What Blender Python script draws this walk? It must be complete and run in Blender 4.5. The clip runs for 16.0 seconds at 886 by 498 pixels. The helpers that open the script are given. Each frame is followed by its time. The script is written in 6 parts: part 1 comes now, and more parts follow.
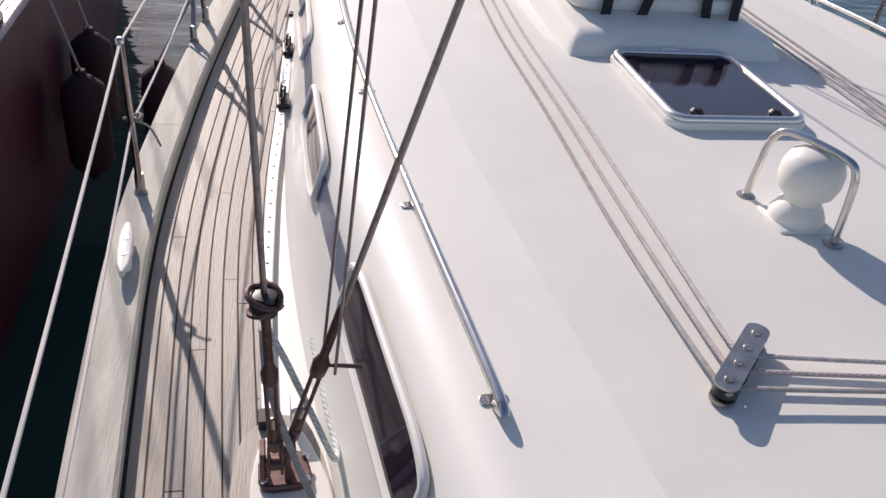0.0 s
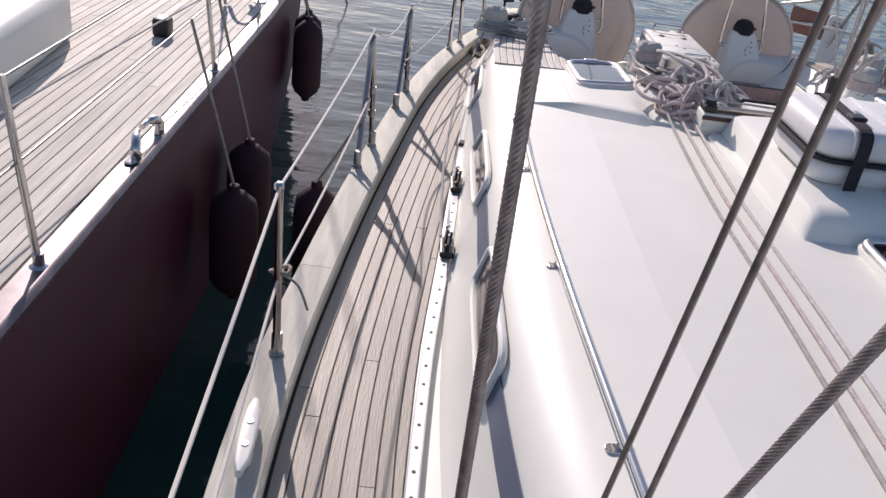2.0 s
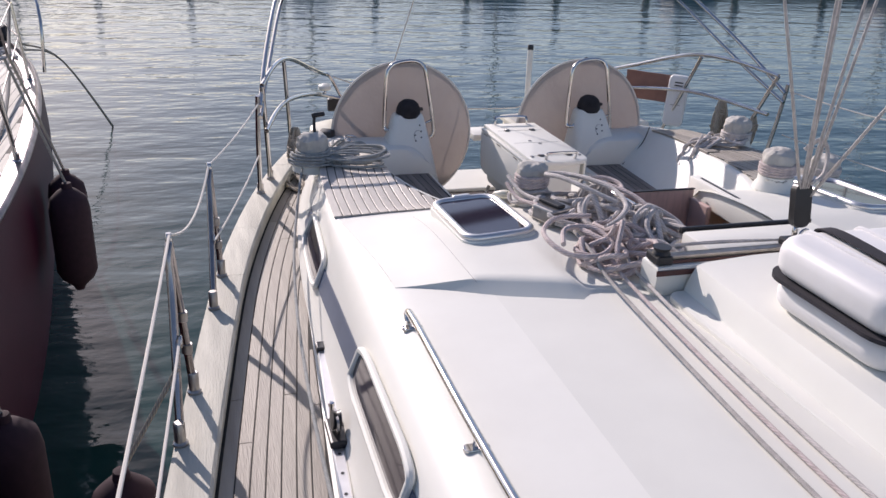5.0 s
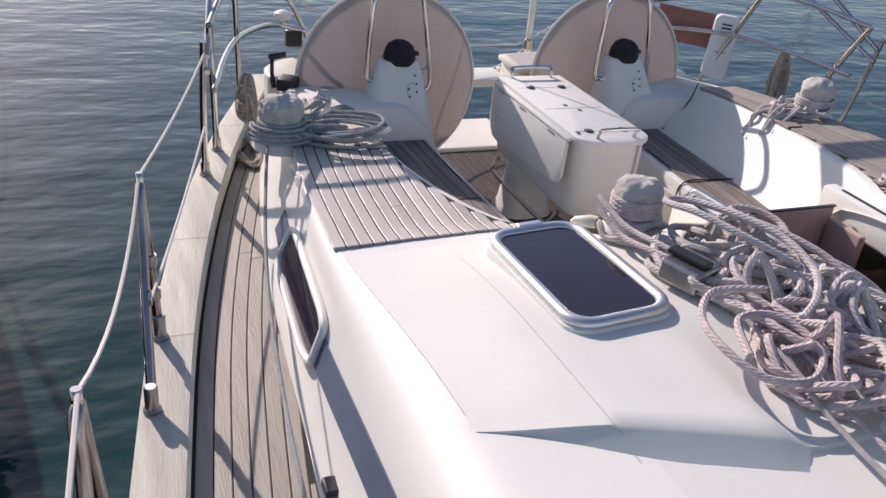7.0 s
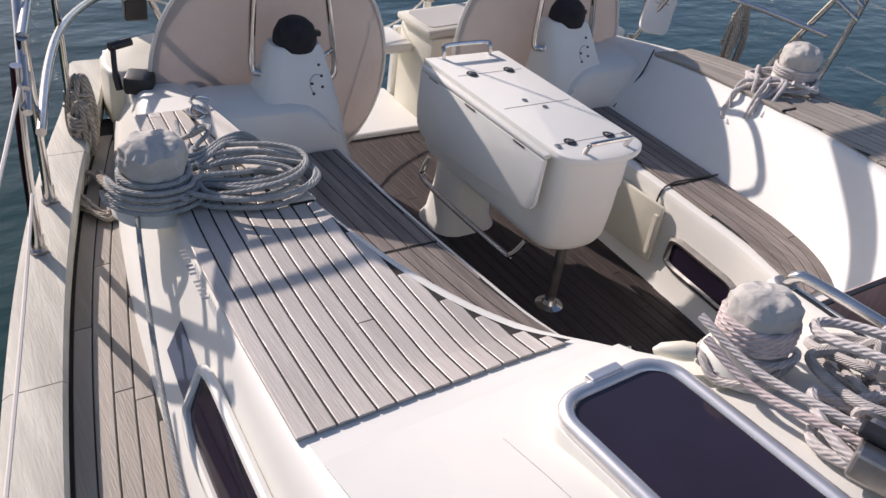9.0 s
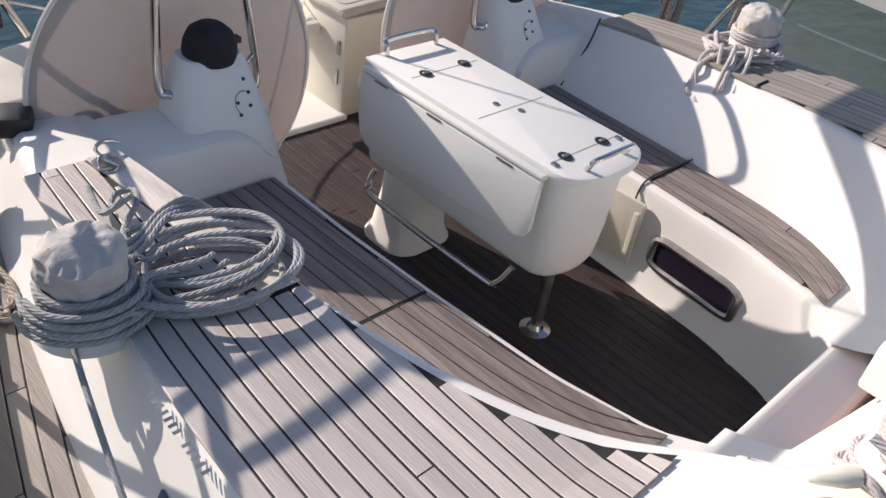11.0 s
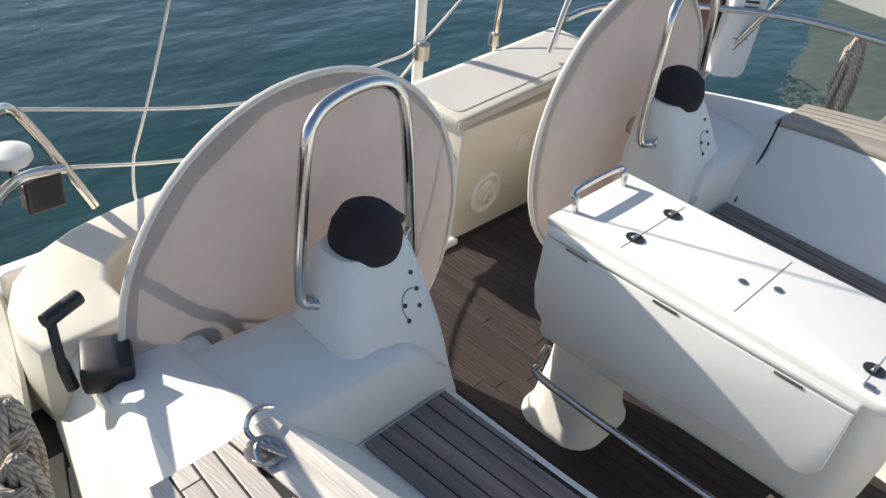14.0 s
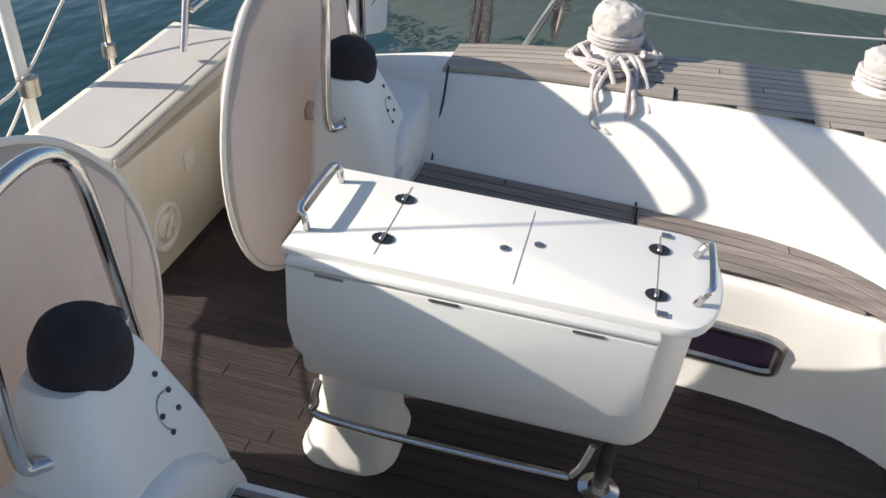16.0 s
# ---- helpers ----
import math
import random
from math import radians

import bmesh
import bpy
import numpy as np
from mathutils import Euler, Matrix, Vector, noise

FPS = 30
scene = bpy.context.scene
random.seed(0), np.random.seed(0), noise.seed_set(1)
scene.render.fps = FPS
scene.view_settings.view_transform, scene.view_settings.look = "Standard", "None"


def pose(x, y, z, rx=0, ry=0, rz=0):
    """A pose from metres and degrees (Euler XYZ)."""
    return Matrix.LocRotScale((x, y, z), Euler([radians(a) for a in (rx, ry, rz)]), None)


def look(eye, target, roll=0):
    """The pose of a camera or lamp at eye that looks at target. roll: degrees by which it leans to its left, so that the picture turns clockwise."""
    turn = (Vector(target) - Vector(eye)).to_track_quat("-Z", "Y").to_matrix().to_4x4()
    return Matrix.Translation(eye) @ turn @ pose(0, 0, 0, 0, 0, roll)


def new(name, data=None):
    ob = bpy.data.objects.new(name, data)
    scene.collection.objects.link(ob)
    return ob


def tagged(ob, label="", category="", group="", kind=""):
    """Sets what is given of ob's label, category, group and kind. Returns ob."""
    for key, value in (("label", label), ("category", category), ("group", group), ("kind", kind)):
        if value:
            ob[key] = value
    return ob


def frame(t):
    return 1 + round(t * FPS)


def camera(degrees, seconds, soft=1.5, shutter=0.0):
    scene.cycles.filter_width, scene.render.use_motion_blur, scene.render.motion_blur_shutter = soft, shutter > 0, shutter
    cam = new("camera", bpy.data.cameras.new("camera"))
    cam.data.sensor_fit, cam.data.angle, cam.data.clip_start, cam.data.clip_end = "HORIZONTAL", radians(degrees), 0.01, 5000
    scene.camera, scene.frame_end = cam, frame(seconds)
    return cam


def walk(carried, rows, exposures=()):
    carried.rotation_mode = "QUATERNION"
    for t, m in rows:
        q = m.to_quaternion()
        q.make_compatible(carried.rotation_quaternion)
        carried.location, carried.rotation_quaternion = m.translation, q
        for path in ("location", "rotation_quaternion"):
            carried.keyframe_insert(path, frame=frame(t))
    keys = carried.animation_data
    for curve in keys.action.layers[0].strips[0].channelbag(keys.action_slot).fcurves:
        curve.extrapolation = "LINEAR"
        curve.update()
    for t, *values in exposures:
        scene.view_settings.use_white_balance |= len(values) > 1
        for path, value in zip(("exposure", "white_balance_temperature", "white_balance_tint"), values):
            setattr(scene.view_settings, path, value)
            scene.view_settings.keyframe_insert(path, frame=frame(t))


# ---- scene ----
cam = camera(55.5, 16.0)
PATH = [
    (0, (-1.764, -0.408, 1.715), (-1.359, 1.214, 0.618), 6.8),
    (0.5, (-1.824, -0.341, 1.689), (-1.559, 1.338, 0.635), 7.0),
    (1, (-1.914, -0.175, 1.67), (-1.652, 1.529, 0.656), 6.0),
    (1.5, (-1.893, 0.042, 1.665), (-1.678, 1.772, 0.685), 8.9),
    (2, (-1.881, 0.257, 1.643), (-1.778, 2.027, 0.719), 8.3),
    (2.5, (-1.957, 0.488, 1.663), (-1.807, 2.272, 0.77), 5.0),
    (3, (-1.979, 0.684, 1.711), (-1.72, 2.477, 0.864), 4.6),
    (3.5, (-2.001, 0.893, 1.673), (-1.615, 2.712, 0.937), 1.8),
    (4, (-2.009, 1.123, 1.681), (-1.536, 2.938, 0.988), 0.9),
    (6.5, (-1.99, 2.759, 1.575), (-1.374, 4.424, 0.653), 5.3),
    (7, (-2.027, 3.126, 1.559), (-1.325, 4.739, 0.607), 6.2),
    (7.5, (-2.064, 3.457, 1.551), (-1.222, 4.981, 0.567), 7.4),
    (8, (-1.994, 3.777, 1.532), (-1.095, 5.255, 0.53), 7.9),
    (8.5, (-1.951, 4.062, 1.508), (-1.006, 5.479, 0.459), 8.5),
    (11, (-1.897, 4.977, 1.467), (-0.667, 6.026, 0.289), 10.0),
    (11.5, (-1.913, 5.165, 1.452), (-0.693, 6.219, 0.268), 11.7),
    (12, (-1.827, 5.337, 1.431), (-0.675, 6.477, 0.259), 9.7),
    (12.5, (-1.777, 5.47, 1.458), (-0.647, 6.675, 0.329), 9.3),
    (13, (-1.771, 5.613, 1.455), (-0.604, 6.801, 0.346), 9.3),
    (13.5, (-1.782, 5.785, 1.453), (-0.568, 6.901, 0.322), 7.3),
    (14, (-1.709, 5.985, 1.408), (-0.44, 7.021, 0.261), 8.0),
    (14.5, (-1.618, 6.165, 1.362), (-0.269, 7.112, 0.233), 7.4),
    (15, (-1.615, 6.24, 1.36), (-0.085, 6.887, 0.244), 7.9),
    (15.5, (-1.588, 6.27, 1.341), (0.0, 6.734, 0.215), 8.7),
    (16, (-1.545, 6.3, 1.338), (0.074, 6.616, 0.206), 5.4),
]
walk(cam, [(t, look(eye, target, roll)) for t, eye, target, roll in PATH], exposures=[(0, 0.06, 6750, 22), (4, 0.12, 6500, 22), (6.5, 0.10, 6550, 22), (8.5, 0.16, 6650, 21), (11, 0.28, 6700, 20), (12.5, 0.50, 6700, 14), (14, 0.66, 6750, 12), (15, 0.66, 6700, 12), (16, 0.52, 6700, 13)])

# ---- light ----
SUN = Vector((-0.24, 0.86, 0.47)).normalized()          # towards the sun
world = bpy.data.worlds.new("sky")
scene.world = world
world.use_nodes = True
wt = world.node_tree
sky = wt.nodes.new("ShaderNodeTexSky")
sky.sky_type = "NISHITA"
sky.sun_disc = False
sky.sun_elevation = math.asin(SUN.z)
sky.sun_rotation = math.atan2(SUN.x, SUN.y)
sky.air_density, sky.dust_density, sky.ozone_density = 1.0, 0.7, 1.8
wt.links.new(sky.outputs[0], wt.nodes["Background"].inputs[0])
wt.nodes["Background"].inputs[1].default_value = 0.112
sun = new("sun", bpy.data.lights.new("sun", "SUN"))
sun.data.energy, sun.data.angle, sun.data.color = 4.35, radians(0.6), (1.0, 0.94, 0.86)
sun.matrix_world = look(SUN * 30, (0, 0, 0))

# ---- materials ----


def material(name, colour, rough=0.5, metal=0.0, var=0.12, scale=6.0, bump=0.0, bump_scale=60.0, stain=0.0, stain_scale=1.5,
             stain_colour=(0.1, 0.09, 0.08), rand=0.0, stretch=(1, 1, 1), coat=0.0):
    """A surface with fine grain, broad stains and relief; rand varies it from piece to piece."""
    m = bpy.data.materials.new(name)
    m.use_nodes = True
    nt = m.node_tree
    N, L = nt.nodes, nt.links
    b = N["Principled BSDF"]
    co = N.new("ShaderNodeTexCoord")
    mp = N.new("ShaderNodeMapping")
    mp.inputs["Scale"].default_value = stretch
    L.new(co.outputs["Object"], mp.inputs[0])
    n1 = N.new("ShaderNodeTexNoise")
    n1.inputs["Scale"].default_value, n1.inputs["Detail"].default_value = scale, 6
    L.new(mp.outputs[0], n1.inputs["Vector"])
    ramp = N.new("ShaderNodeMapRange")
    ramp.inputs["From Min"].default_value, ramp.inputs["From Max"].default_value = 0.3, 0.7
    ramp.inputs["To Min"].default_value, ramp.inputs["To Max"].default_value = 1 - var, 1 + var
    L.new(n1.outputs[0], ramp.inputs[0])
    mul = N.new("ShaderNodeVectorMath")
    mul.operation = "SCALE"
    mul.inputs[0].default_value = colour
    L.new(ramp.outputs[0], mul.inputs["Scale"])
    out = mul.outputs[0]
    if rand:
        oi = N.new("ShaderNodeObjectInfo")
        r2 = N.new("ShaderNodeMapRange")
        r2.inputs["To Min"].default_value, r2.inputs["To Max"].default_value = 1 - rand, 1 + rand
        L.new(oi.outputs["Random"], r2.inputs[0])
        m2 = N.new("ShaderNodeVectorMath")
        m2.operation = "SCALE"
        L.new(out, m2.inputs[0])
        L.new(r2.outputs[0], m2.inputs["Scale"])
        out = m2.outputs[0]
    if stain:
        n2 = N.new("ShaderNodeTexNoise")
        n2.inputs["Scale"].default_value, n2.inputs["Detail"].default_value, n2.inputs["Roughness"].default_value = stain_scale, 8, 0.65
        L.new(mp.outputs[0], n2.inputs["Vector"])
        r3 = N.new("ShaderNodeMapRange")
        r3.inputs["From Min"].default_value, r3.inputs["From Max"].default_value = 0.45, 0.75
        r3.inputs["To Max"].default_value = stain
        L.new(n2.outputs[0], r3.inputs[0])
        mix = N.new("ShaderNodeMix")
        mix.data_type = "RGBA"
        mix.inputs["B"].default_value = (*stain_colour, 1)
        L.new(r3.outputs[0], mix.inputs["Factor"])
        L.new(out, mix.inputs["A"])
        out = mix.outputs["Result"]
    L.new(out, b.inputs["Base Color"])
    b.inputs["Roughness"].default_value, b.inputs["Metallic"].default_value = rough, metal
    b.inputs["Coat Weight"].default_value = coat
    if bump:
        n3 = N.new("ShaderNodeTexNoise")
        n3.inputs["Scale"].default_value, n3.inputs["Detail"].default_value = bump_scale, 3
        L.new(mp.outputs[0], n3.inputs["Vector"])
        bp = N.new("ShaderNodeBump")
        bp.inputs["Strength"].default_value, bp.inputs["Distance"].default_value = bump, 0.01
        L.new(n3.outputs[0], bp.inputs["Height"])
        L.new(bp.outputs[0], b.inputs["Normal"])
    return m


def rope_material(name, colour, fleck, share=0.4, scale=55.0):
    m = material(name, colour, 0.85, var=0.2, scale=40)
    nt = m.node_tree
    N, L = nt.nodes, nt.links
    b = N["Principled BSDF"]
    base = b.inputs["Base Color"].links[0].from_socket
    uv = N.new("ShaderNodeUVMap")
    uv.uv_map = "UVMap"
    w = N.new("ShaderNodeTexWave")
    w.bands_direction = "DIAGONAL"
    w.inputs["Scale"].default_value = scale / 20
    L.new(uv.outputs[0], w.inputs["Vector"])
    r = N.new("ShaderNodeMapRange")
    r.inputs["From Min"].default_value, r.inputs["From Max"].default_value = 0.55, 0.8
    r.inputs["To Max"].default_value = share
    L.new(w.outputs[0], r.inputs[0])
    mix = N.new("ShaderNodeMix")
    mix.data_type = "RGBA"
    mix.inputs["B"].default_value = (*fleck, 1)
    L.new(r.outputs[0], mix.inputs["Factor"])
    L.new(base, mix.inputs["A"])
    L.new(mix.outputs["Result"], b.inputs["Base Color"])
    bp = N.new("ShaderNodeBump")
    bp.inputs["Strength"].default_value, bp.inputs["Distance"].default_value = 0.6, 0.002
    L.new(w.outputs[0], bp.inputs["Height"])
    L.new(bp.outputs[0], b.inputs["Normal"])
    return m


GEL = material("gelcoat_white", (0.79, 0.78, 0.715), 0.5, var=0.03, scale=3, stain=0.12, stain_scale=2.2, stain_colour=(0.55, 0.52, 0.45), coat=0.03)
NONSKID = material("nonskid_white", (0.73, 0.725, 0.665), 0.6, var=0.03, scale=4, bump=0.1, bump_scale=700, stain=0.15, stain_scale=1.3,
                   stain_colour=(0.55, 0.53, 0.47))
CREAM = material("cream_gelcoat", (0.72, 0.69, 0.57), 0.42, var=0.05, scale=3, stain=0.25, stain_scale=2.5, stain_colour=(0.55, 0.50, 0.37))
TEAK = material("weathered_teak", (0.37, 0.33, 0.275), 0.75, var=0.13, scale=9, bump=0.22, bump_scale=70, stain=0.55, stain_scale=2.0,
                stain_colour=(0.19, 0.15, 0.12), rand=0.16, stretch=(3.2, 0.22, 1))
# Cockpit shade is put into this sole's colour; the teak itself is paler.
TEAK_DARK = material("shaded_sole_teak", (0.045, 0.033, 0.030), 0.7, var=0.3, scale=14, bump=0.5, bump_scale=70, stain=0.5, stain_scale=2.2,
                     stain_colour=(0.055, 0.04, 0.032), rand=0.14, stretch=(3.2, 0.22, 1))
TEAK_SEAT = material("worn_teak", (0.26, 0.222, 0.195), 0.75, var=0.3, scale=14, bump=0.5, bump_scale=70, stain=0.5, stain_scale=2.0,
                     stain_colour=(0.10, 0.08, 0.065), rand=0.14, stretch=(3.2, 0.22, 1))
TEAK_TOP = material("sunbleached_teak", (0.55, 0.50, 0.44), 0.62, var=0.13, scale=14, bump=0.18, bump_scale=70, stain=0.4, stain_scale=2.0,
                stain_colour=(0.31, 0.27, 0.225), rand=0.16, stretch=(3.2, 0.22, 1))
TEAK_PALE = material("bleached_teak", (0.64, 0.60, 0.53), 0.75, var=0.2, scale=12, bump=0.4, bump_scale=60, stain=0.35, stain_scale=2.0,
                     stain_colour=(0.34, 0.30, 0.24), rand=0.12, stretch=(3.2, 0.22, 1))
TEAK_CAP = material("bleached_teak_cap", (0.55, 0.53, 0.45), 0.75, var=0.16, scale=10, bump=0.4, bump_scale=60, stain=0.4, stain_scale=2.4,
                    stain_colour=(0.30, 0.28, 0.23), rand=0.06, stretch=(3, 0.3, 1))
CAULK = material("black_caulk", (0.02, 0.018, 0.016), 0.8, var=0.3, scale=30)
STEEL = material("stainless_steel", (0.62, 0.60, 0.58), 0.16, 1.0, var=0.1, scale=20)
STEEL_DULL = material("dull_steel", (0.42, 0.40, 0.38), 0.38, 1.0, var=0.2, scale=25)
# Dark reflections of water and hull are put into this stanchion steel's colour.
STEEL_DARK = material("steel_tube_dark_reflection", (0.36, 0.33, 0.32), 0.2, 1.0, var=0.25, scale=18, stain=0.3, stain_scale=9, stain_colour=(0.2, 0.15, 0.13))
WIRE = material("wire_rope", (0.30, 0.27, 0.27), 0.4, 0.9, var=0.3, scale=60)
ALU = material("anodised_aluminium", (0.72, 0.71, 0.70), 0.35, 0.85, var=0.06, scale=12)
BLACK = material("black_plastic", (0.02, 0.02, 0.022), 0.42, var=0.2, scale=12)
BLACK_CLOTH = material("black_canvas", (0.022, 0.019, 0.022), 0.9, var=0.3, scale=20, bump=0.4, bump_scale=200)
STRAP = material("black_webbing", (0.02, 0.018, 0.024), 0.8, var=0.2, scale=40)
STRIPE = material("grey_blue_stripe", (0.085, 0.11, 0.17), 0.45, var=0.1, scale=8)
GLASS = material("smoked_acrylic", (0.022, 0.016, 0.028), 0.06, var=0.2, scale=3)
CANVAS = material("beige_canvas", (0.40, 0.36, 0.335), 0.88, var=0.07, scale=5, bump=0.35, bump_scale=26, stain=0.3, stain_scale=1.8, stain_colour=(0.36, 0.29, 0.25))
PIPING = material("white_piping", (0.72, 0.67, 0.6), 0.7, var=0.05)
COVER = material("winch_cover_cloth", (0.52, 0.50, 0.46), 0.9, var=0.1, scale=8, bump=0.5, bump_scale=35, stain=0.35, stain_scale=6, stain_colour=(0.3, 0.28, 0.26))
RAFT = material("raft_canister_white", (0.76, 0.75, 0.74), 0.4, var=0.04, scale=4, stain=0.15, stain_scale=5, stain_colour=(0.5, 0.48, 0.45))
FADED = material("faded_wood", (0.60, 0.42, 0.37), 0.5, var=0.15, scale=8, stretch=(6, 1, 1))
SEAM = material("grey_joint", (0.30, 0.29, 0.28), 0.6)
TOE = material("dull_toe_rail", (0.15, 0.13, 0.14), 0.42, 0.8, var=0.3, scale=9)
WOOD = material("varnished_wood", (0.34, 0.16, 0.08), 0.35, var=0.25, scale=8, stretch=(6, 1, 1))
BURGUNDY = material("burgundy_gelcoat", (0.05, 0.006, 0.020), 0.5, var=0.1, scale=3)
FENDER = material("dark_red_fender_cloth", (0.028, 0.009, 0.016), 0.85, var=0.2, scale=30)
RED_CLOTH = material("red_brown_cloth", (0.24, 0.13, 0.105), 0.85, var=0.1, scale=20)
CONCRETE = material("quay_concrete", (0.22, 0.20, 0.19), 0.9, var=0.2, scale=1.0, stain=0.5, stain_scale=0.6)
ROPE_W = rope_material("white_fleck_rope", (0.58, 0.54, 0.51), (0.30, 0.275, 0.28), 0.38, 26)
ROPE_P = rope_material("pinkish_rope", (0.55, 0.48, 0.46), (0.38, 0.24, 0.23), 0.4, 24)
ROPE_T = rope_material("pale_blue_fleck_rope", (0.66, 0.68, 0.67), (0.22, 0.36, 0.40), 0.55, 16)
ROPE_B = rope_material("blue_fleck_rope", (0.38, 0.385, 0.37), (0.17, 0.19, 0.19), 0.42, 24)
ROPE_D = rope_material("weathered_rope", (0.42, 0.37, 0.30), (0.16, 0.13, 0.11), 0.7, 20)
ROPE_G = rope_material("grey_line", (0.50, 0.47, 0.44), (0.2, 0.18, 0.18), 0.5)

BURGUNDY.node_tree.nodes["Principled BSDF"].inputs["Specular IOR Level"].default_value = 0.25
nt = CANVAS.node_tree
tl, mx = nt.nodes.new("ShaderNodeBsdfTranslucent"), nt.nodes.new("ShaderNodeMixShader")
tl.inputs["Color"].default_value = (0.44, 0.37, 0.335, 1)
mx.inputs[0].default_value = 0.14
pb = nt.nodes["Principled BSDF"]
nt.links.new(pb.outputs[0], mx.inputs[1])
nt.links.new(tl.outputs[0], mx.inputs[2])
nt.links.new(mx.outputs[0], nt.nodes["Material Output"].inputs["Surface"])
BROWN_BLOCK = material("varnished_block", (0.09, 0.035, 0.03), 0.4, var=0.2, scale=12)
CAULK_PALE = material("grey_sealant", (0.38, 0.36, 0.35), 0.7, var=0.2, scale=30)
LID_GREY = material("grey_beige_nonskid", (0.52, 0.50, 0.455), 0.7, var=0.06, scale=6, bump=0.15, bump_scale=500, stain=0.25, stain_scale=3, stain_colour=(0.42, 0.39, 0.33))
# The red tint of lens flare is put into this dark fittings metal.
BRONZE = material("tarnished_bronze_flare_tint", (0.12, 0.07, 0.065), 0.45, 0.75, var=0.3, scale=40, stain=0.4, stain_scale=20)
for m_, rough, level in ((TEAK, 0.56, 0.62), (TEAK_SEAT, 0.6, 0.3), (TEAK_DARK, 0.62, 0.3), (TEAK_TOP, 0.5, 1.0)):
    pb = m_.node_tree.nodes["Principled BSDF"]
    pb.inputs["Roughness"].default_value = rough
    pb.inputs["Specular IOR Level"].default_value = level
WATER = bpy.data.materials.new("harbour_water")
WATER.use_nodes = True
nt = WATER.node_tree
b = nt.nodes["Principled BSDF"]
b.inputs["Base Color"].default_value = (0.012, 0.044, 0.045, 1)
b.inputs["Roughness"].default_value = 0.06
b.inputs["IOR"].default_value = 1.33
co = nt.nodes.new("ShaderNodeTexCoord")
hts = []
for sc, dist, stretch in ((0.7, 0.5, (1.0, 2.2, 1)), (2.6, 0.13, (1.0, 1.8, 1)), (11.0, 0.008, (1, 1.4, 1))):
    mp = nt.nodes.new("ShaderNodeMapping")
    mp.inputs["Scale"].default_value = stretch
    mp.inputs["Rotation"].default_value = (0, 0, radians(8 + sc * 6))
    nt.links.new(co.outputs["Object"], mp.inputs[0])
    nz = nt.nodes.new("ShaderNodeTexNoise")
    nz.inputs["Scale"].default_value, nz.inputs["Detail"].default_value = sc, 3
    nt.links.new(mp.outputs[0], nz.inputs["Vector"])
    ml = nt.nodes.new("ShaderNodeMath")
    ml.operation = "MULTIPLY"
    ml.inputs[1].default_value = dist
    nt.links.new(nz.outputs[0], ml.inputs[0])
    hts.append(ml.outputs[0])
ad = nt.nodes.new("ShaderNodeMath")
nt.links.new(hts[0], ad.inputs[0])
nt.links.new(hts[1], ad.inputs[1])
ad2 = nt.nodes.new("ShaderNodeMath")
nt.links.new(ad.outputs[0], ad2.inputs[0])
nt.links.new(hts[2], ad2.inputs[1])
bp = nt.nodes.new("ShaderNodeBump")
bp.inputs["Strength"].default_value, bp.inputs["Distance"].default_value = 0.30, 0.30
nt.links.new(ad2.outputs[0], bp.inputs["Height"])
nt.links.new(bp.outputs[0], b.inputs["Normal"])

# ---- building helpers ----


def thing(name, label, category, loc, group="", kind=""):
    ob = new(name)
    ob.empty_display_size = 0.1
    ob.location = loc
    return tagged(ob, label, category, group, kind)


def part(name, bm, mat, parent=None, label="", smooth=False, category="", group="", kind=""):
    """Links a bmesh, in world coordinates, as one mesh object under a thing, a part or nothing."""
    me = bpy.data.meshes.new(name)
    bm.to_mesh(me)
    bm.free()
    me.materials.append(mat)
    if smooth:
        me.polygons.foreach_set("use_smooth", [True] * len(me.polygons))
        me.set_sharp_from_angle(angle=radians(40))
    ob = new(name, me)
    if parent is not None:
        ob.parent = parent
        top = parent
        if parent.type == "EMPTY":
            ob.matrix_parent_inverse = Matrix.Translation(-parent.location)
    return tagged(ob, label, category, group, kind)


def bevel(bm, w, seg=2):
    if w > 0:
        bmesh.ops.bevel(bm, geom=bm.edges[:], offset=w, segments=seg, profile=0.5, affect="EDGES", clamp_overlap=True)
    return bm


def box(x0, x1, y0, y1, z0, z1, w=0.0, seg=2, bm=None, m=None):
    own = bmesh.new()
    bmesh.ops.create_cube(own, size=1, matrix=Matrix.Translation(((x0 + x1) / 2, (y0 + y1) / 2, (z0 + z1) / 2)) @ Matrix.Diagonal((x1 - x0, y1 - y0, z1 - z0, 1)))
    bevel(own, w, seg)
    if m is not None:
        bmesh.ops.transform(own, matrix=m, verts=own.verts[:])
    return merge(bm, own)


def merge(bm, own):
    if bm is None:
        return own
    me = bpy.data.meshes.new("tmp")
    own.to_mesh(me)
    own.free()
    bm.from_mesh(me)
    bpy.data.meshes.remove(me)
    return bm


def prism(pts, z0, z1, w=0.0, seg=2, bm=None, m=None):
    """A plate from an outline in plan, between two heights."""
    own = bmesh.new()
    lo = [own.verts.new((x, y, z0)) for x, y in pts]
    hi = [own.verts.new((x, y, z1)) for x, y in pts]
    own.faces.new(hi)
    own.faces.new(lo[::-1])
    for i in range(len(pts)):
        own.faces.new((lo[i - 1], lo[i], hi[i], hi[i - 1]))
    bmesh.ops.recalc_face_normals(own, faces=own.faces[:])
    if w:
        es = [e for e in own.edges if len({round(v.co.z, 5) for v in e.verts}) == 1]
        bmesh.ops.bevel(own, geom=es, offset=w, segments=seg, profile=0.5, affect="EDGES", clamp_overlap=True)
    if m is not None:
        bmesh.ops.transform(own, matrix=m, verts=own.verts[:])
    return merge(bm, own)


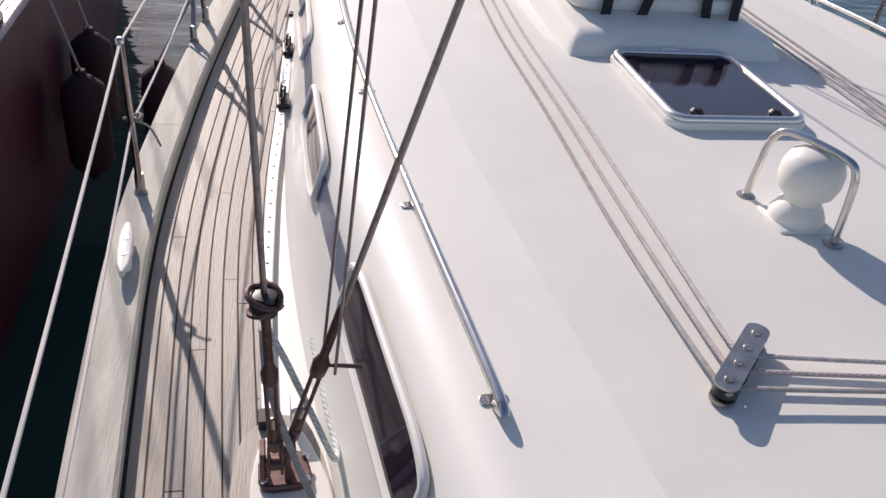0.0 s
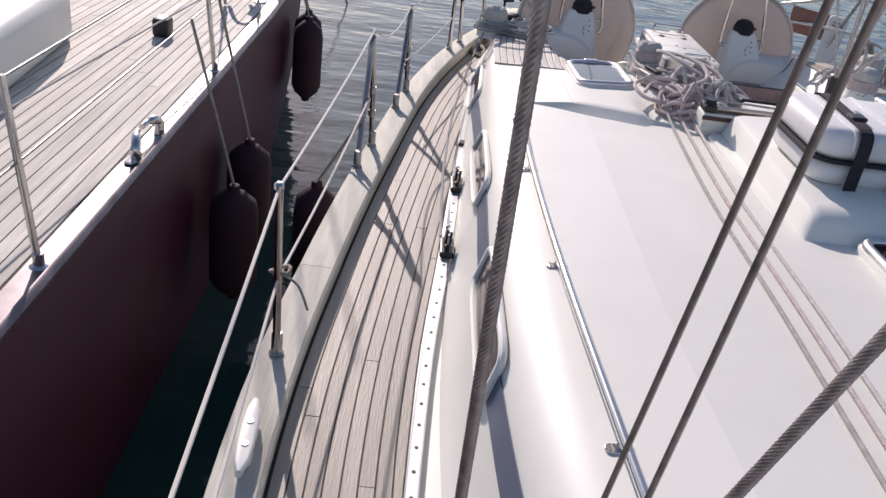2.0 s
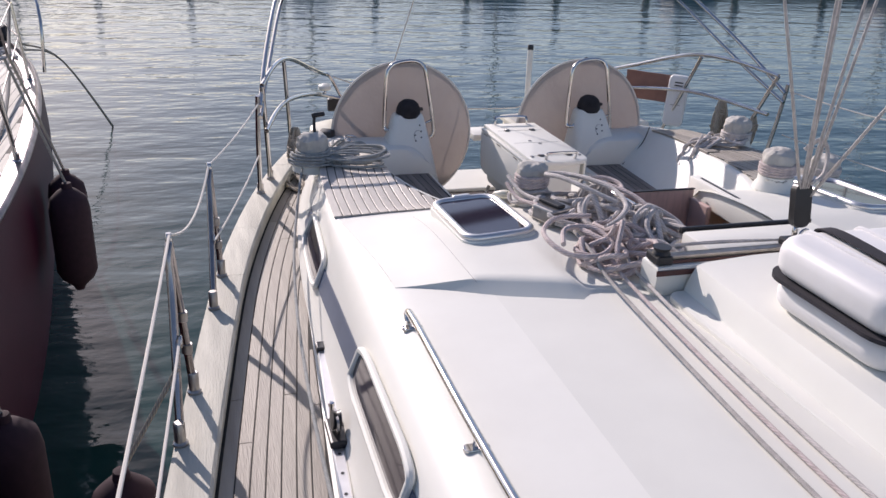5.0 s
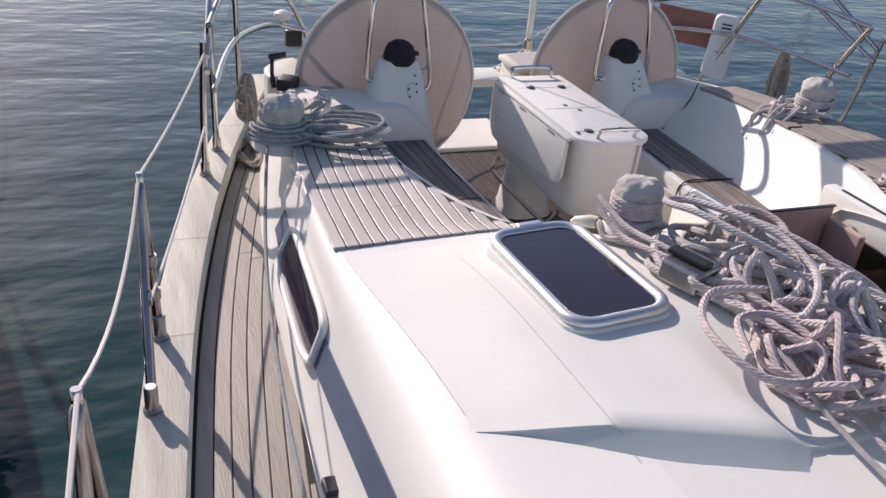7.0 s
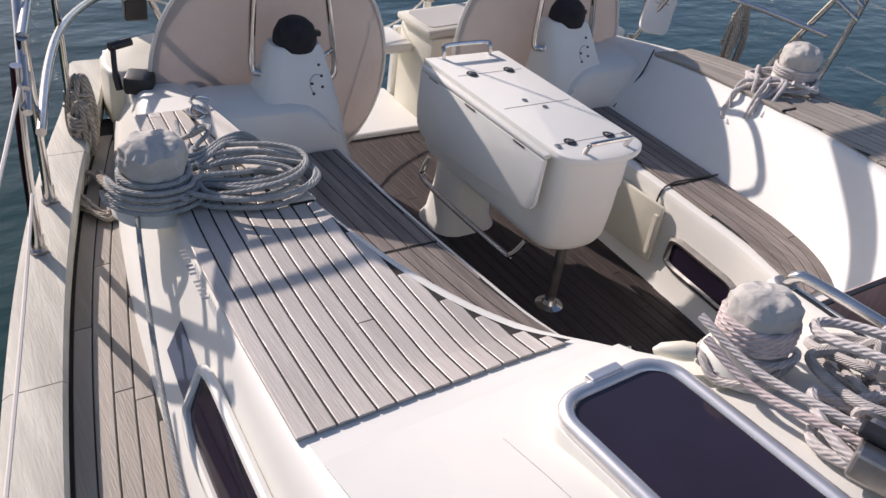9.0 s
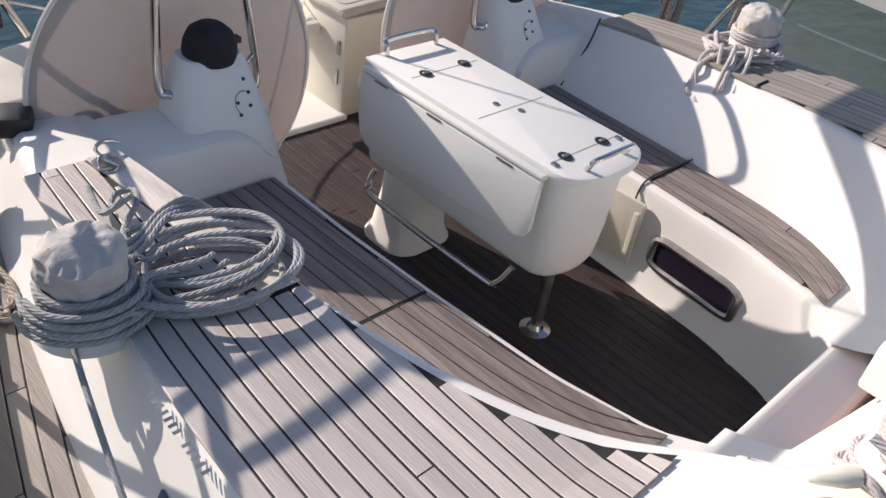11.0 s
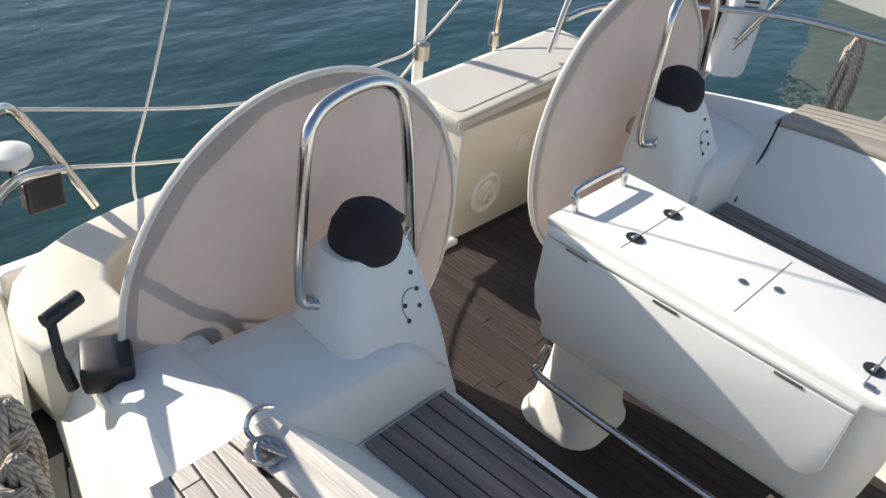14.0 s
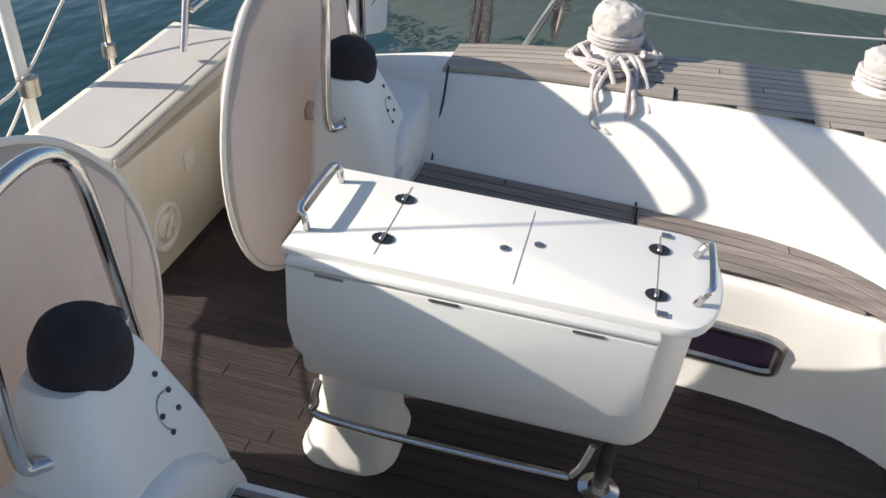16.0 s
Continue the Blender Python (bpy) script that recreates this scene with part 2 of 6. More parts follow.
def rounded(x0, x1, y0, y1, r, n=5):
    out = []
    for cx, cy, a in ((x1 - r, y1 - r, 0), (x0 + r, y1 - r, 90), (x0 + r, y0 + r, 180), (x1 - r, y0 + r, 270)):
        out += [(cx + r * math.cos(radians(a + 90 * i / n)), cy + r * math.sin(radians(a + 90 * i / n))) for i in range(n + 1)]
    return out


def spline(pts, n=6, closed=False):
    """Points along a smooth curve through pts."""
    P = [Vector(p) for p in pts]
    out = []
    k = len(P)
    for i in range(k if closed else k - 1):
        a, b_, c, d = (P[(i + j) % k] if closed else P[min(max(i + j, 0), k - 1)] for j in (-1, 0, 1, 2))
        for s in range(n):
            t = s / n
            out.append(0.5 * (2 * b_ + (c - a) * t + (2 * a - 5 * b_ + 4 * c - d) * t * t + (3 * b_ - a - 3 * c + d) * t ** 3))
    if not closed:
        out.append(P[-1])
    return out


def tube(pts, r, seg=8, closed=False, bm=None, cap=True):
    """A round bar along a line of points, with a uv that runs along it."""
    own = bmesh.new()
    uv = own.loops.layers.uv.new("UVMap")
    P = [Vector(p) for p in pts]
    k = len(P)
    rad = r if isinstance(r, (list, tuple)) else [r] * k
    rings, along, nrm = [], [0.0], None
    for i in range(k):
        a = P[i - 1] if (i or closed) else P[i]
        c = P[(i + 1) % k] if (i < k - 1 or closed) else P[i]
        d = (c - a).normalized() if (c - a).length > 1e-9 else Vector((0, 0, 1))
        if nrm is None:
            nrm = d.orthogonal().normalized()
        nrm = (nrm - d * nrm.dot(d))
        nrm = nrm.normalized() if nrm.length > 1e-6 else d.orthogonal().normalized()
        bn = d.cross(nrm)
        rings.append([own.verts.new(P[i] + rad[i] * (math.cos(2 * math.pi * j / seg) * nrm + math.sin(2 * math.pi * j / seg) * bn)) for j in range(seg)])
        if i:
            along.append(along[-1] + (P[i] - P[i - 1]).length)
    along.append(along[-1] + (P[0] - P[-1]).length)
    for i in range(k if closed else k - 1):
        A, B = rings[i], rings[(i + 1) % k]
        for j in range(seg):
            f = own.faces.new((A[j], A[(j + 1) % seg], B[(j + 1) % seg], B[j]))
            for lp, (u, v) in zip(f.loops, ((along[i], j), (along[i], j + 1), (along[i + 1], j + 1), (along[i + 1], j))):
                lp[uv].uv = (u * 30, v / seg * 3)
            f.smooth = True
    if cap and not closed:
        own.faces.new(rings[0][::-1])
        own.faces.new(rings[-1])
    return merge(bm, own)


def bar(a, b_, r, seg=8, bm=None):
    return tube([a, b_], r, seg, bm=bm)


def lathe(prof, centre, axis=(0, 0, 1), seg=24, bm=None):
    """A turned shape: (radius, height) along an axis from centre."""
    own = bmesh.new()
    rot = Vector(axis).to_track_quat("Z", "Y").to_matrix().to_4x4()
    rings = []
    for r, h in prof:
        if r < 1e-5:
            rings.append([own.verts.new((0, 0, h))])
        else:
            rings.append([own.verts.new((r * math.cos(2 * math.pi * j / seg), r * math.sin(2 * math.pi * j / seg), h)) for j in range(seg)])
    for A, B in zip(rings, rings[1:]):
        for j in range(seg):
            vs = [A[j % len(A)], A[(j + 1) % len(A)], B[(j + 1) % len(B)], B[j % len(B)]]
            vs = list(dict.fromkeys(vs))
            if len(vs) > 2:
                own.faces.new(vs)
    for R, flip in ((rings[0], True), (rings[-1], False)):
        if len(R) > 2:
            own.faces.new(R[::-1] if flip else R)
    bmesh.ops.recalc_face_normals(own, faces=own.faces[:])
    bmesh.ops.transform(own, matrix=Matrix.Translation(centre) @ rot, verts=own.verts[:])
    return merge(bm, own)


def loft(sections, bm=None, closed=False):
    """A skin through rows of points of one length."""
    own = bmesh.new()
    rows = [[own.verts.new(p) for p in s] for s in sections]
    for A, B in zip(rows, rows[1:]):
        n = len(A)
        for j in range(n if closed else n - 1):
            own.faces.new((A[j], A[(j + 1) % n], B[(j + 1) % n], B[j]))
    return merge(bm, own)


def thicken(bm, d):
    """Gives a skin a thickness, away from its normals."""
    bmesh.ops.recalc_face_normals(bm, faces=bm.faces[:])
    bmesh.ops.solidify(bm, geom=bm.faces[:], thickness=d)
    return bm


def curve(table):
    """A smooth function through (y, value) pairs."""
    ys, vs = [p[0] for p in table], [p[1] for p in table]
    fine = np.linspace(ys[0], ys[-1], 200)
    raw = np.interp(fine, ys, vs)
    k = np.ones(13) / 13
    smooth = np.convolve(np.pad(raw, 6, mode="edge"), k, mode="valid")
    return lambda y: float(np.interp(y, fine, smooth))


# plan of the boat: half widths and heights along y, which runs aft
hull_half = curve([(-8.2, 0.06), (-6.5, 0.72), (-4.5, 1.30), (-3, 1.75), (-1.5, 2.06), (0, 2.21), (1.1, 2.265), (2.3, 2.30), (3.66, 2.19), (5.14, 2.01), (5.6, 1.94), (6.67, 1.69), (7.3, 1.46), (7.8, 1.26)])
deck_in = curve([(-3, 1.12), (-1.5, 1.57), (0, 1.76), (1.76, 1.80), (2.7, 1.775), (3.2, 1.73), (4.0, 1.68), (4.9, 1.615), (5.4, 1.585), (5.9, 1.545), (6.34, 1.485), (6.74, 1.405), (7.0, 1.355), (7.5, 1.205)])
roof_foot = curve([(-3, 0.9), (-1.5, 1.3), (0, 1.50), (0.8, 1.575), (1.27, 1.62), (1.56, 1.655), (2.2, 1.69), (2.7, 1.685), (3.27, 1.665), (4.0, 1.635), (4.9, 1.60), (5.4, 1.58), (5.9, 1.537), (6.34, 1.48), (6.74, 1.40), (7.0, 1.35), (7.5, 1.20)])
knuckle_z = curve([(-3, 0.10), (-1.5, 0.28), (0, 0.37), (1.5, 0.41), (2.7, 0.42), (3.5, 0.40), (4.2, 0.355), (5.0, 0.30), (5.4, 0.275), (6.2, 0.25), (6.85, 0.215), (7.2, 0.145), (7.5, 0.12)])
centre_z = curve([(-3, 0.16), (-1.5, 0.37), (0, 0.445), (1.5, 0.485), (2.7, 0.495), (4.1, 0.462)])
aft_z = curve([(4.0, 0.462), (4.5, 0.455), (4.95, 0.44), (5.1, 0.41), (5.2, 0.373), (5.3, 0.335), (5.42, 0.30)])
coaming_in = curve([(5.2, 0.665), (5.26, 0.705), (5.36, 0.775), (5.48, 0.85), (5.62, 0.905), (5.8, 0.955), (6.0, 0.99), (6.3, 1.02), (6.85, 1.04), (7.5, 1.04)])
seat_in = curve([(5.30, 0.42), (5.36, 0.52), (5.44, 0.60), (5.52, 0.665), (5.62, 0.72), (5.8, 0.765), (6.15, 0.80), (6.86, 0.83)])
seat_out = curve([(5.30, 0.30), (5.37, 0.345), (5.46, 0.41), (5.74, 0.475), (6.15, 0.51), (6.5, 0.53), (6.9, 0.536)])
WATER_Z, SOLE_Z, DECK_Z, CAP_Z = -1.12, -0.40, -0.022, 0.066
slope = curve([(-3, 0.36), (0.8, 0.36), (2.3, 0.30), (3.4, 0.30), (4.2, 0.34), (4.8, 0.40), (5.4, 0.41), (5.9, 0.45), (7.5, 0.5)])
edge_width = curve([(-3, 0.13), (4.3, 0.13), (4.85, 0.085), (5.15, 0.04), (5.4, 0.03), (7.5, 0.03)])


def knuckle_x(y):
    return roof_foot(y) - slope(y) * knuckle_z(y)


def roof(x, y):
    """Height of the coachroof."""
    k = knuckle_x(y)
    s = min(abs(x) / k, 1.0) ** 2.4
    zc = centre_z(y) if y < 4.1 else aft_z(y)
    return knuckle_z(y) + 0.03 + (zc - knuckle_z(y) - 0.03) * (1 - s)


def step_rise(x, y=3.0):
    """Height of the moulded step; a rope channel cuts it near the middle."""
    t = min(max((1.395 - abs(x)) / 0.34, 0), 1)
    c = min(max((0.81 - abs(x)) / 0.03, 0), 1) * (1 - min(max((y - 4.25) / 0.25, 0), 1))
    return 0.038 * t * t * (3 - 2 * t) * (1 - 0.75 * c)

# ---- setting ----
bm = bmesh.new()
bmesh.ops.create_grid(bm, x_segments=1, y_segments=1, size=2500, matrix=Matrix.Translation((0, 0, WATER_Z)))
part("water", bm, WATER, None, "rippled green-blue harbour water under clear sky", kind="structure", category="water")

# hull of the yacht

yacht = thing("sailing_yacht", "white sailing yacht with teak decks moored in harbour", "yacht", (0, 2, WATER_Z), kind="structure")
YS = [-8.2 + 16.0 * i / 78 for i in range(79)]
for s in (-1, 1):
    rows = [[(s * (hull_half(y) * f - d), y, z) for f, d, z in ((1, 0.0, 0.0), (1, -0.01, -0.05), (1, 0.0, -0.35), (0.985, 0.0, -0.75), (0.95, 0, -1.2))] for y in YS]
    part("hull_side", thicken(loft(rows), 0.03), GEL, yacht, smooth=True)
part("transom", box(-1.20, -0.36, 7.70, 7.745, -1.2, 0.12, 0.01), GEL, yacht)
part("transom", box(0.36, 1.24, 8.02, 8.07, -1.2, 0.0, 0.01), GEL, yacht)

# bulwark cap of bleached teak, in butted lengths
for s in (-1, 1):
    cuts = [-8.1, -6.2, -4.3, -2.2, -0.1, 0.98, 3.02, 5.3, 5.9, 7.0, 7.78]
    for a, c in zip(cuts, cuts[1:]):
        ys = [a + 0.0015 + (c - a - 0.003) * i / 16 for i in range(17)]
        rows = []
        for y in ys:
            h = hull_half(y)
            rows.append([(s * x, y, z) for x, z in ((h - 0.125, DECK_Z - 0.01), (h - 0.132, CAP_Z - 0.01), (h - 0.122, CAP_Z), (h - 0.01, CAP_Z), (h + 0.006, CAP_Z - 0.01), (h + 0.006, -0.02), (h - 0.03, DECK_Z - 0.01))])
        bm = loft(rows, closed=True)
        for end in (0, -1):
            vs = [v for v in bm.verts if abs(v.co.y - ys[end]) < 1e-5]
            bm.faces.new(vs)
        bmesh.ops.recalc_face_normals(bm, faces=bm.faces[:])
        part("toe_rail", bm, TEAK_CAP, yacht, smooth=True)

# side decks: dark caulked bed under the planks
for s in (-1, 1):
    rows = [[(s * (hull_half(y) - 0.12), y, DECK_Z + 0.0062), (s * (roof_foot(y) - 0.03), y, DECK_Z + 0.0062)] for y in YS if y < 7.5]
    bm = loft(rows)
    bmesh.ops.recalc_face_normals(bm, faces=bm.faces[:])
    part("deck", bm, CAULK, yacht, "black caulking between weathered deck planks")

# foredeck up to the stem
ys = [-8.15 + 5.4 * i / 30 for i in range(31)]
bm = loft([[(u * max(hull_half(y) - 0.11, 0.01), y, DECK_Z + 0.012) for u in (-1, -0.5, 0, 0.5, 1)] for y in ys])
bmesh.ops.recalc_face_normals(bm, faces=bm.faces[:])
part("foredeck", bm, TEAK, yacht, "weathered teak foredeck")
# coachroof forward of the step
COLS = [1.0, 0.97, 0.93, 0.86, 0.78, 0.69, 0.6, 0.45, 0.3, 0.15, 0.0]


def shoulder(y, top):
    """Cabin side from the deck up and round its soft upper edge, as (half width, height)."""
    f, kz, kx, w = roof_foot(y), knuckle_z(y), knuckle_x(y), edge_width(y)
    a, c, b = (kx + slope(y) * w * 0.8, kz - w * 0.8), (kx - 0.002, kz + 0.024), (kx - w, top(kx - w, y))
    out = [(f + 0.014, DECK_Z), (f + 0.008, 0.005), (f - 0.01, 0.02), (f - slope(y) * kz * 0.4, kz * 0.4)]
    for i in range(10):
        t = i / 9
        out.append(tuple(a[k] * (1 - t) ** 2 + 2 * c[k] * t * (1 - t) + b[k] * t * t for k in (0, 1)))
    return out


def roof_section(y, top):
    w = knuckle_x(y) - edge_width(y)
    half = shoulder(y, top)
    half += [(w * c, top(w * c, y)) for c in COLS[1:]]
    return [(-x, y, z) for x, z in half] + [(x, y, z) for x, z in half[-2::-1]]


def roof_fore(x, y):
    k = knuckle_x(y)
    s = min(abs(x) / k, 1.0) ** 2.4
    return knuckle_z(y) + 0.03 + (centre_z(min(y, 4.1)) - 0.02 * max(y - 4.1, 0) - knuckle_z(y) - 0.03) * (1 - s)


def end_fall(x, y):
    """The roof dives to the bridge deck between coaming and companionway."""
    a = min(max((0.70 - abs(x)) / 0.14, 0), 1)
    b = min(max((y - 5.06) / 0.2, 0), 1)
    return 0.36 * a * a * (3 - 2 * a) * b * b * (3 - 2 * b)


def roof_aft(x, y):
    k = knuckle_x(y)
    s = min(abs(x) / k, 1.0) ** 2.4
    f = min(max((5.25 - y) / 0.6, 0), 1)
    return knuckle_z(y) + 0.03 + (aft_z(y) - knuckle_z(y) - 0.03) * (1 - s) + step_rise(x, y) * f * f * (3 - 2 * f) - end_fall(x, y)


bm = loft([roof_section(-3 + 7.4 * i / 74, roof_fore) for i in range(75)])
bmesh.ops.recalc_face_normals(bm, faces=bm.faces[:])
cr = part("coachroof", bm, GEL, yacht, "white moulded coachroof with smooth edges", smooth=True)
cr.data.materials.append(NONSKID)
for p in cr.data.polygons:
    if abs(p.center.x) < knuckle_x(p.center.y) * 0.69:
        p.material_index = 1


def step_y(x):
    return 4.05 + 0.44 * max(abs(x) - 0.79, 0)


bm = bmesh.new()
xs = [-1 + i / 36 for i in range(73)]
rows = []
for j in range(-2, 21):
    row = []
    for u in xs:
        y0 = step_y(u * 1.45)
        if j < 0:
            y = y0 - (0.085 if j == -2 else 0.012) * (0.2 + 0.8 * min(step_rise(u * 1.45) / 0.038, 1))
            x = u * (knuckle_x(y) - edge_width(y))
            z = roof_fore(x, y) - 0.006 if j == -2 else max(roof_aft(x, y0) - 0.006, roof_fore(x, y) - 0.012)
        else:
            y = y0 + (5.22 - y0) * j / 20
            x = u * (knuckle_x(y) - edge_width(y))
            z = max(roof_aft(x, y), roof_fore(x, y) if y < 4.5 else 0) + 0.0015
        row.append(bm.verts.new((x, y, z)))
    rows.append(row)
for A, B in zip(rows, rows[1:]):
    for i in range(72):
        c = (A[i].co + B[i + 1].co) / 2
        if not (abs(c.x) < 0.265 and c.y > 4.22):
            bm.faces.new((A[i], A[i + 1], B[i + 1], B[i]))
bmesh.ops.recalc_face_normals(bm, faces=bm.faces[:])
part("coachroof_aft", bm, NONSKID, yacht, "raised white coachroof behind a moulded step", smooth=True)
# moulding seams on the raised roof
for s in (-1, 1):
    part("seam", tube([(s * 1.125, 4.19 + 0.9 * i / 30, roof_aft(1.125, 4.19 + 0.9 * i / 30) + 0.0012) for i in range(31)], 0.0009, 5), CAULK_PALE, yacht, "fine grey moulding seam")


def cz(x, y):
    """Height of the coaming's top."""
    zo = knuckle_z(y) + 0.03
    if y >= 5.42:
        return zo + 0.001
    k, c = knuckle_x(y) - edge_width(y), coaming_in(y)
    u = max(k - x, 0) / (k - c)
    zt = roof_aft(1.0, y)
    return zo + (zt - zo) * (0.6 * u / 0.33 if u < 0.33 else 0.6 + 0.4 * (u - 0.33) / 0.33 if u < 0.66 else 1.0) + 0.001


# its sides, aft of the front part
for s in (-1, 1):
    rows = []
    for i in range(40):
        y = 4.38 + 2.95 * i / 39
        rows.append([(s * x, y, z) for x, z in shoulder(y, lambda x, q: roof_aft(x, q) if q < 5.215 else cz(x, q) - 0.001)])
    bm = loft(rows)
    bmesh.ops.recalc_face_normals(bm, faces=bm.faces[:])
    part("coaming_side", bm, GEL, yacht, smooth=True)
    # top of the coaming and its inner wall down to the seat
    rows = []
    for i in range(40):
        y = 5.215 + 2.1 * i / 39
        k, c = knuckle_x(y) - edge_width(y), coaming_in(y)
        zt = roof_aft(1.0, y) if y < 5.42 else knuckle_z(y) + 0.03
        zo = knuckle_z(y) + 0.03
        b0 = seat_in(max(y, 5.30))
        rows.append([(s * x, y, z) for x, z in ((k, zo), (k - (k - c) * 0.33, zo + (zt - zo) * 0.6), (k - (k - c) * 0.66, zt), (c + 0.03, zt), (c + 0.012, zt - 0.006), (c, zt - 0.022), (c - (c - b0) * 0.5, zt * 0.45), (b0 + 0.02, 0.02), (b0, -0.005))])
    bm = loft(rows)
    bmesh.ops.recalc_face_normals(bm, faces=bm.faces[:])
    part("coaming", bm, GEL, yacht, "white cockpit coaming, smooth gelcoat", smooth=True)
    # seat: flat top with a rounded front edge, and its riser
    rows = []
    for i in range(30):
        y = 5.34 + 1.52 * i / 29
        o, n = seat_out(y), max(seat_in(max(y, 5.30)), seat_out(y) + 0.03)
        rows.append([(s * x, y, z) for x, z in ((n + 0.03, 0.0), (o + 0.025, 0.0), (o + 0.008, -0.008), (o, -0.03), (o + 0.015, -0.2), (o - 0.005, SOLE_Z + 0.03), (o - 0.02, SOLE_Z))])
    bm = loft(rows)
    bmesh.ops.recalc_face_normals(bm, faces=bm.faces[:])
    part("cockpit_seat", bm, GEL, yacht, "white moulded cockpit bench base", smooth=True)
# bulkhead between cabin and cockpit, beside the companionway
for s in (-1, 1):
    bm = box(0.27, 0.95, 5.205, 5.23, SOLE_Z, 0.03, 0.008)
    if s < 0:
        bmesh.ops.scale(bm, vec=(-1, 1, 1), verts=bm.verts[:])
        bmesh.ops.reverse_faces(bm, faces=bm.faces[:])
    part("bulkhead", bm, GEL, yacht)
part("bridge_deck", box(-0.46, 0.46, 5.19, 5.345, SOLE_Z, -0.004, 0.02), GEL, yacht)
# fillet from the roof's end down to the benches
for s in (-1, 1):
    rows = []
    for i in range(9):
        y = 5.205 + 0.16 * i / 8
        k = (i / 8) ** 0.7
        rows.append([(s * (0.27 + 0.5 * j / 12), y, (roof_aft(0.27 + 0.5 * j / 12, 5.21) + 0.002) * (1 - k) - 0.006 * k) for j in range(13)])
    bm = loft(rows)
    bmesh.ops.recalc_face_normals(bm, faces=bm.faces[:])
    part("bench_fillet", bm, GEL, yacht, smooth=True)
# sole bed
part("cockpit_sole", box(-1.0, 1.0, 5.2, 7.66, SOLE_Z - 0.05, SOLE_Z + 0.0062, 0), CAULK, yacht, "black caulking of cockpit sole")
part("stern_floor", box(-0.36, 0.36, 7.602, 8.1, SOLE_Z - 0.08, SOLE_Z + 0.03, 0.012), GEL, yacht, "white floor of stern walkway")
part("cabin_floor", box(-1.3, 1.3, 3.2, 5.19, -0.9, -0.85), WOOD, yacht)
part("cabin_wall", box(-0.62, -0.6, 3.9, 5.15, -0.85, 0.02), WOOD, yacht)
part("cabin_wall", box(0.6, 0.62, 3.9, 5.15, -0.85, 0.02), WOOD, yacht)
part("cabin_wall", box(-0.6, 0.6, 3.9, 3.92, -0.85, 0.36), WOOD, yacht)

# white gutter between coachroof and planking
for s in (-1, 1):
    rows = [[(s * x, y, z) for x, z in ((roof_foot(y) - 0.01, DECK_Z + 0.012), (deck_in(y) - 0.012, DECK_Z + 0.012), (deck_in(y) - 0.004, DECK_Z + 0.008), (deck_in(y) - 0.004, DECK_Z))] for y in YS if y < 7.4]
    bm = loft(rows)
    bmesh.ops.recalc_face_normals(bm, faces=bm.faces[:])
    part("gutter", bm, GEL, yacht, smooth=True)

# dark band along the coachroof side


def side(s, y, h, off=0.0):
    return (s * (roof_foot(y) - slope(y) * h + off * 0.9), y, h + off * 0.44)


band = curve([(-1, 0.20), (0, 0.265), (1.4, 0.305), (2.5, 0.32), (3.3, 0.305), (4.1, 0.235), (5.0, 0.145), (5.9, 0.125)])
for s in (-1, 1):
    rows = []
    for i in range(60):
        y = -1.0 + 6.9 * i / 59
        c = band(y) - 0.012
        w = 0.04
        rows.append([side(s, y, c - w + (2 * w) * k / 4, 0.006) for k in range(5)])
    bm = thicken(loft(rows), 0.004)
    part("cabin_side_stripe", bm, STRIPE, yacht, "dark grey-blue band along cabin side")


def cabin_window(s, y0, y1, w, slant):
    """A slanted fixed window in the cabin side, with a raised white rim."""
    win = thing("window", "smoked acrylic cabin window in a raised white rim", "window", side(s, (y0 + y1) / 2, 0.1), "cabin windows", "structure")

    def place(u, v, off):
        y = y0 + (y1 - y0) * u + slant * (v - 0.5)
        return side(s, y, band(y) + w * (2 * v - 1), off)

    ring = [place(u, v, 0.013) for u, v in rounded(0, 1, 0, 1, 0.2, 6)]
    part("frame", tube(ring, 0.013, 8, closed=True), GEL, win, "white rounded rim", smooth=True)
    bm = bmesh.new()
    n = 10
    grid = [[bm.verts.new(place(0.015 + 0.97 * i / n, 0.03 + 0.94 * j / 4, 0.012)) for j in range(5)] for i in range(n + 1)]
    for i in range(n):
        for j in range(4):
            if (i in (0, n - 1)) and (j in (0, 3)):
                k = (i + (1 if i == 0 else 0), j + (1 if j == 0 else 0))
                q = [grid[i][j], grid[i + 1][j], grid[i + 1][j + 1], grid[i][j + 1]]
                q.remove(grid[0 if i == 0 else n][0 if j == 0 else 4])
                bm.faces.new(q)
            else:
                bm.faces.new((grid[i][j], grid[i + 1][j], grid[i + 1][j + 1], grid[i][j + 1]))
    bmesh.ops.recalc_face_normals(bm, faces=bm.faces[:])
    part("pane", bm, GLASS, win, "dark smoked pane", smooth=True)
    return win


for s in (-1, 1):
    for y0, y1, w, sl in ((0.72, 1.49, 0.082, 0.05), (2.07, 2.71, 0.078, 0.03), (3.33, 4.11, 0.068, 0.0), (5.04, 5.68, 0.068, 0.03)):
        cabin_window(s, y0, y1, w, sl)


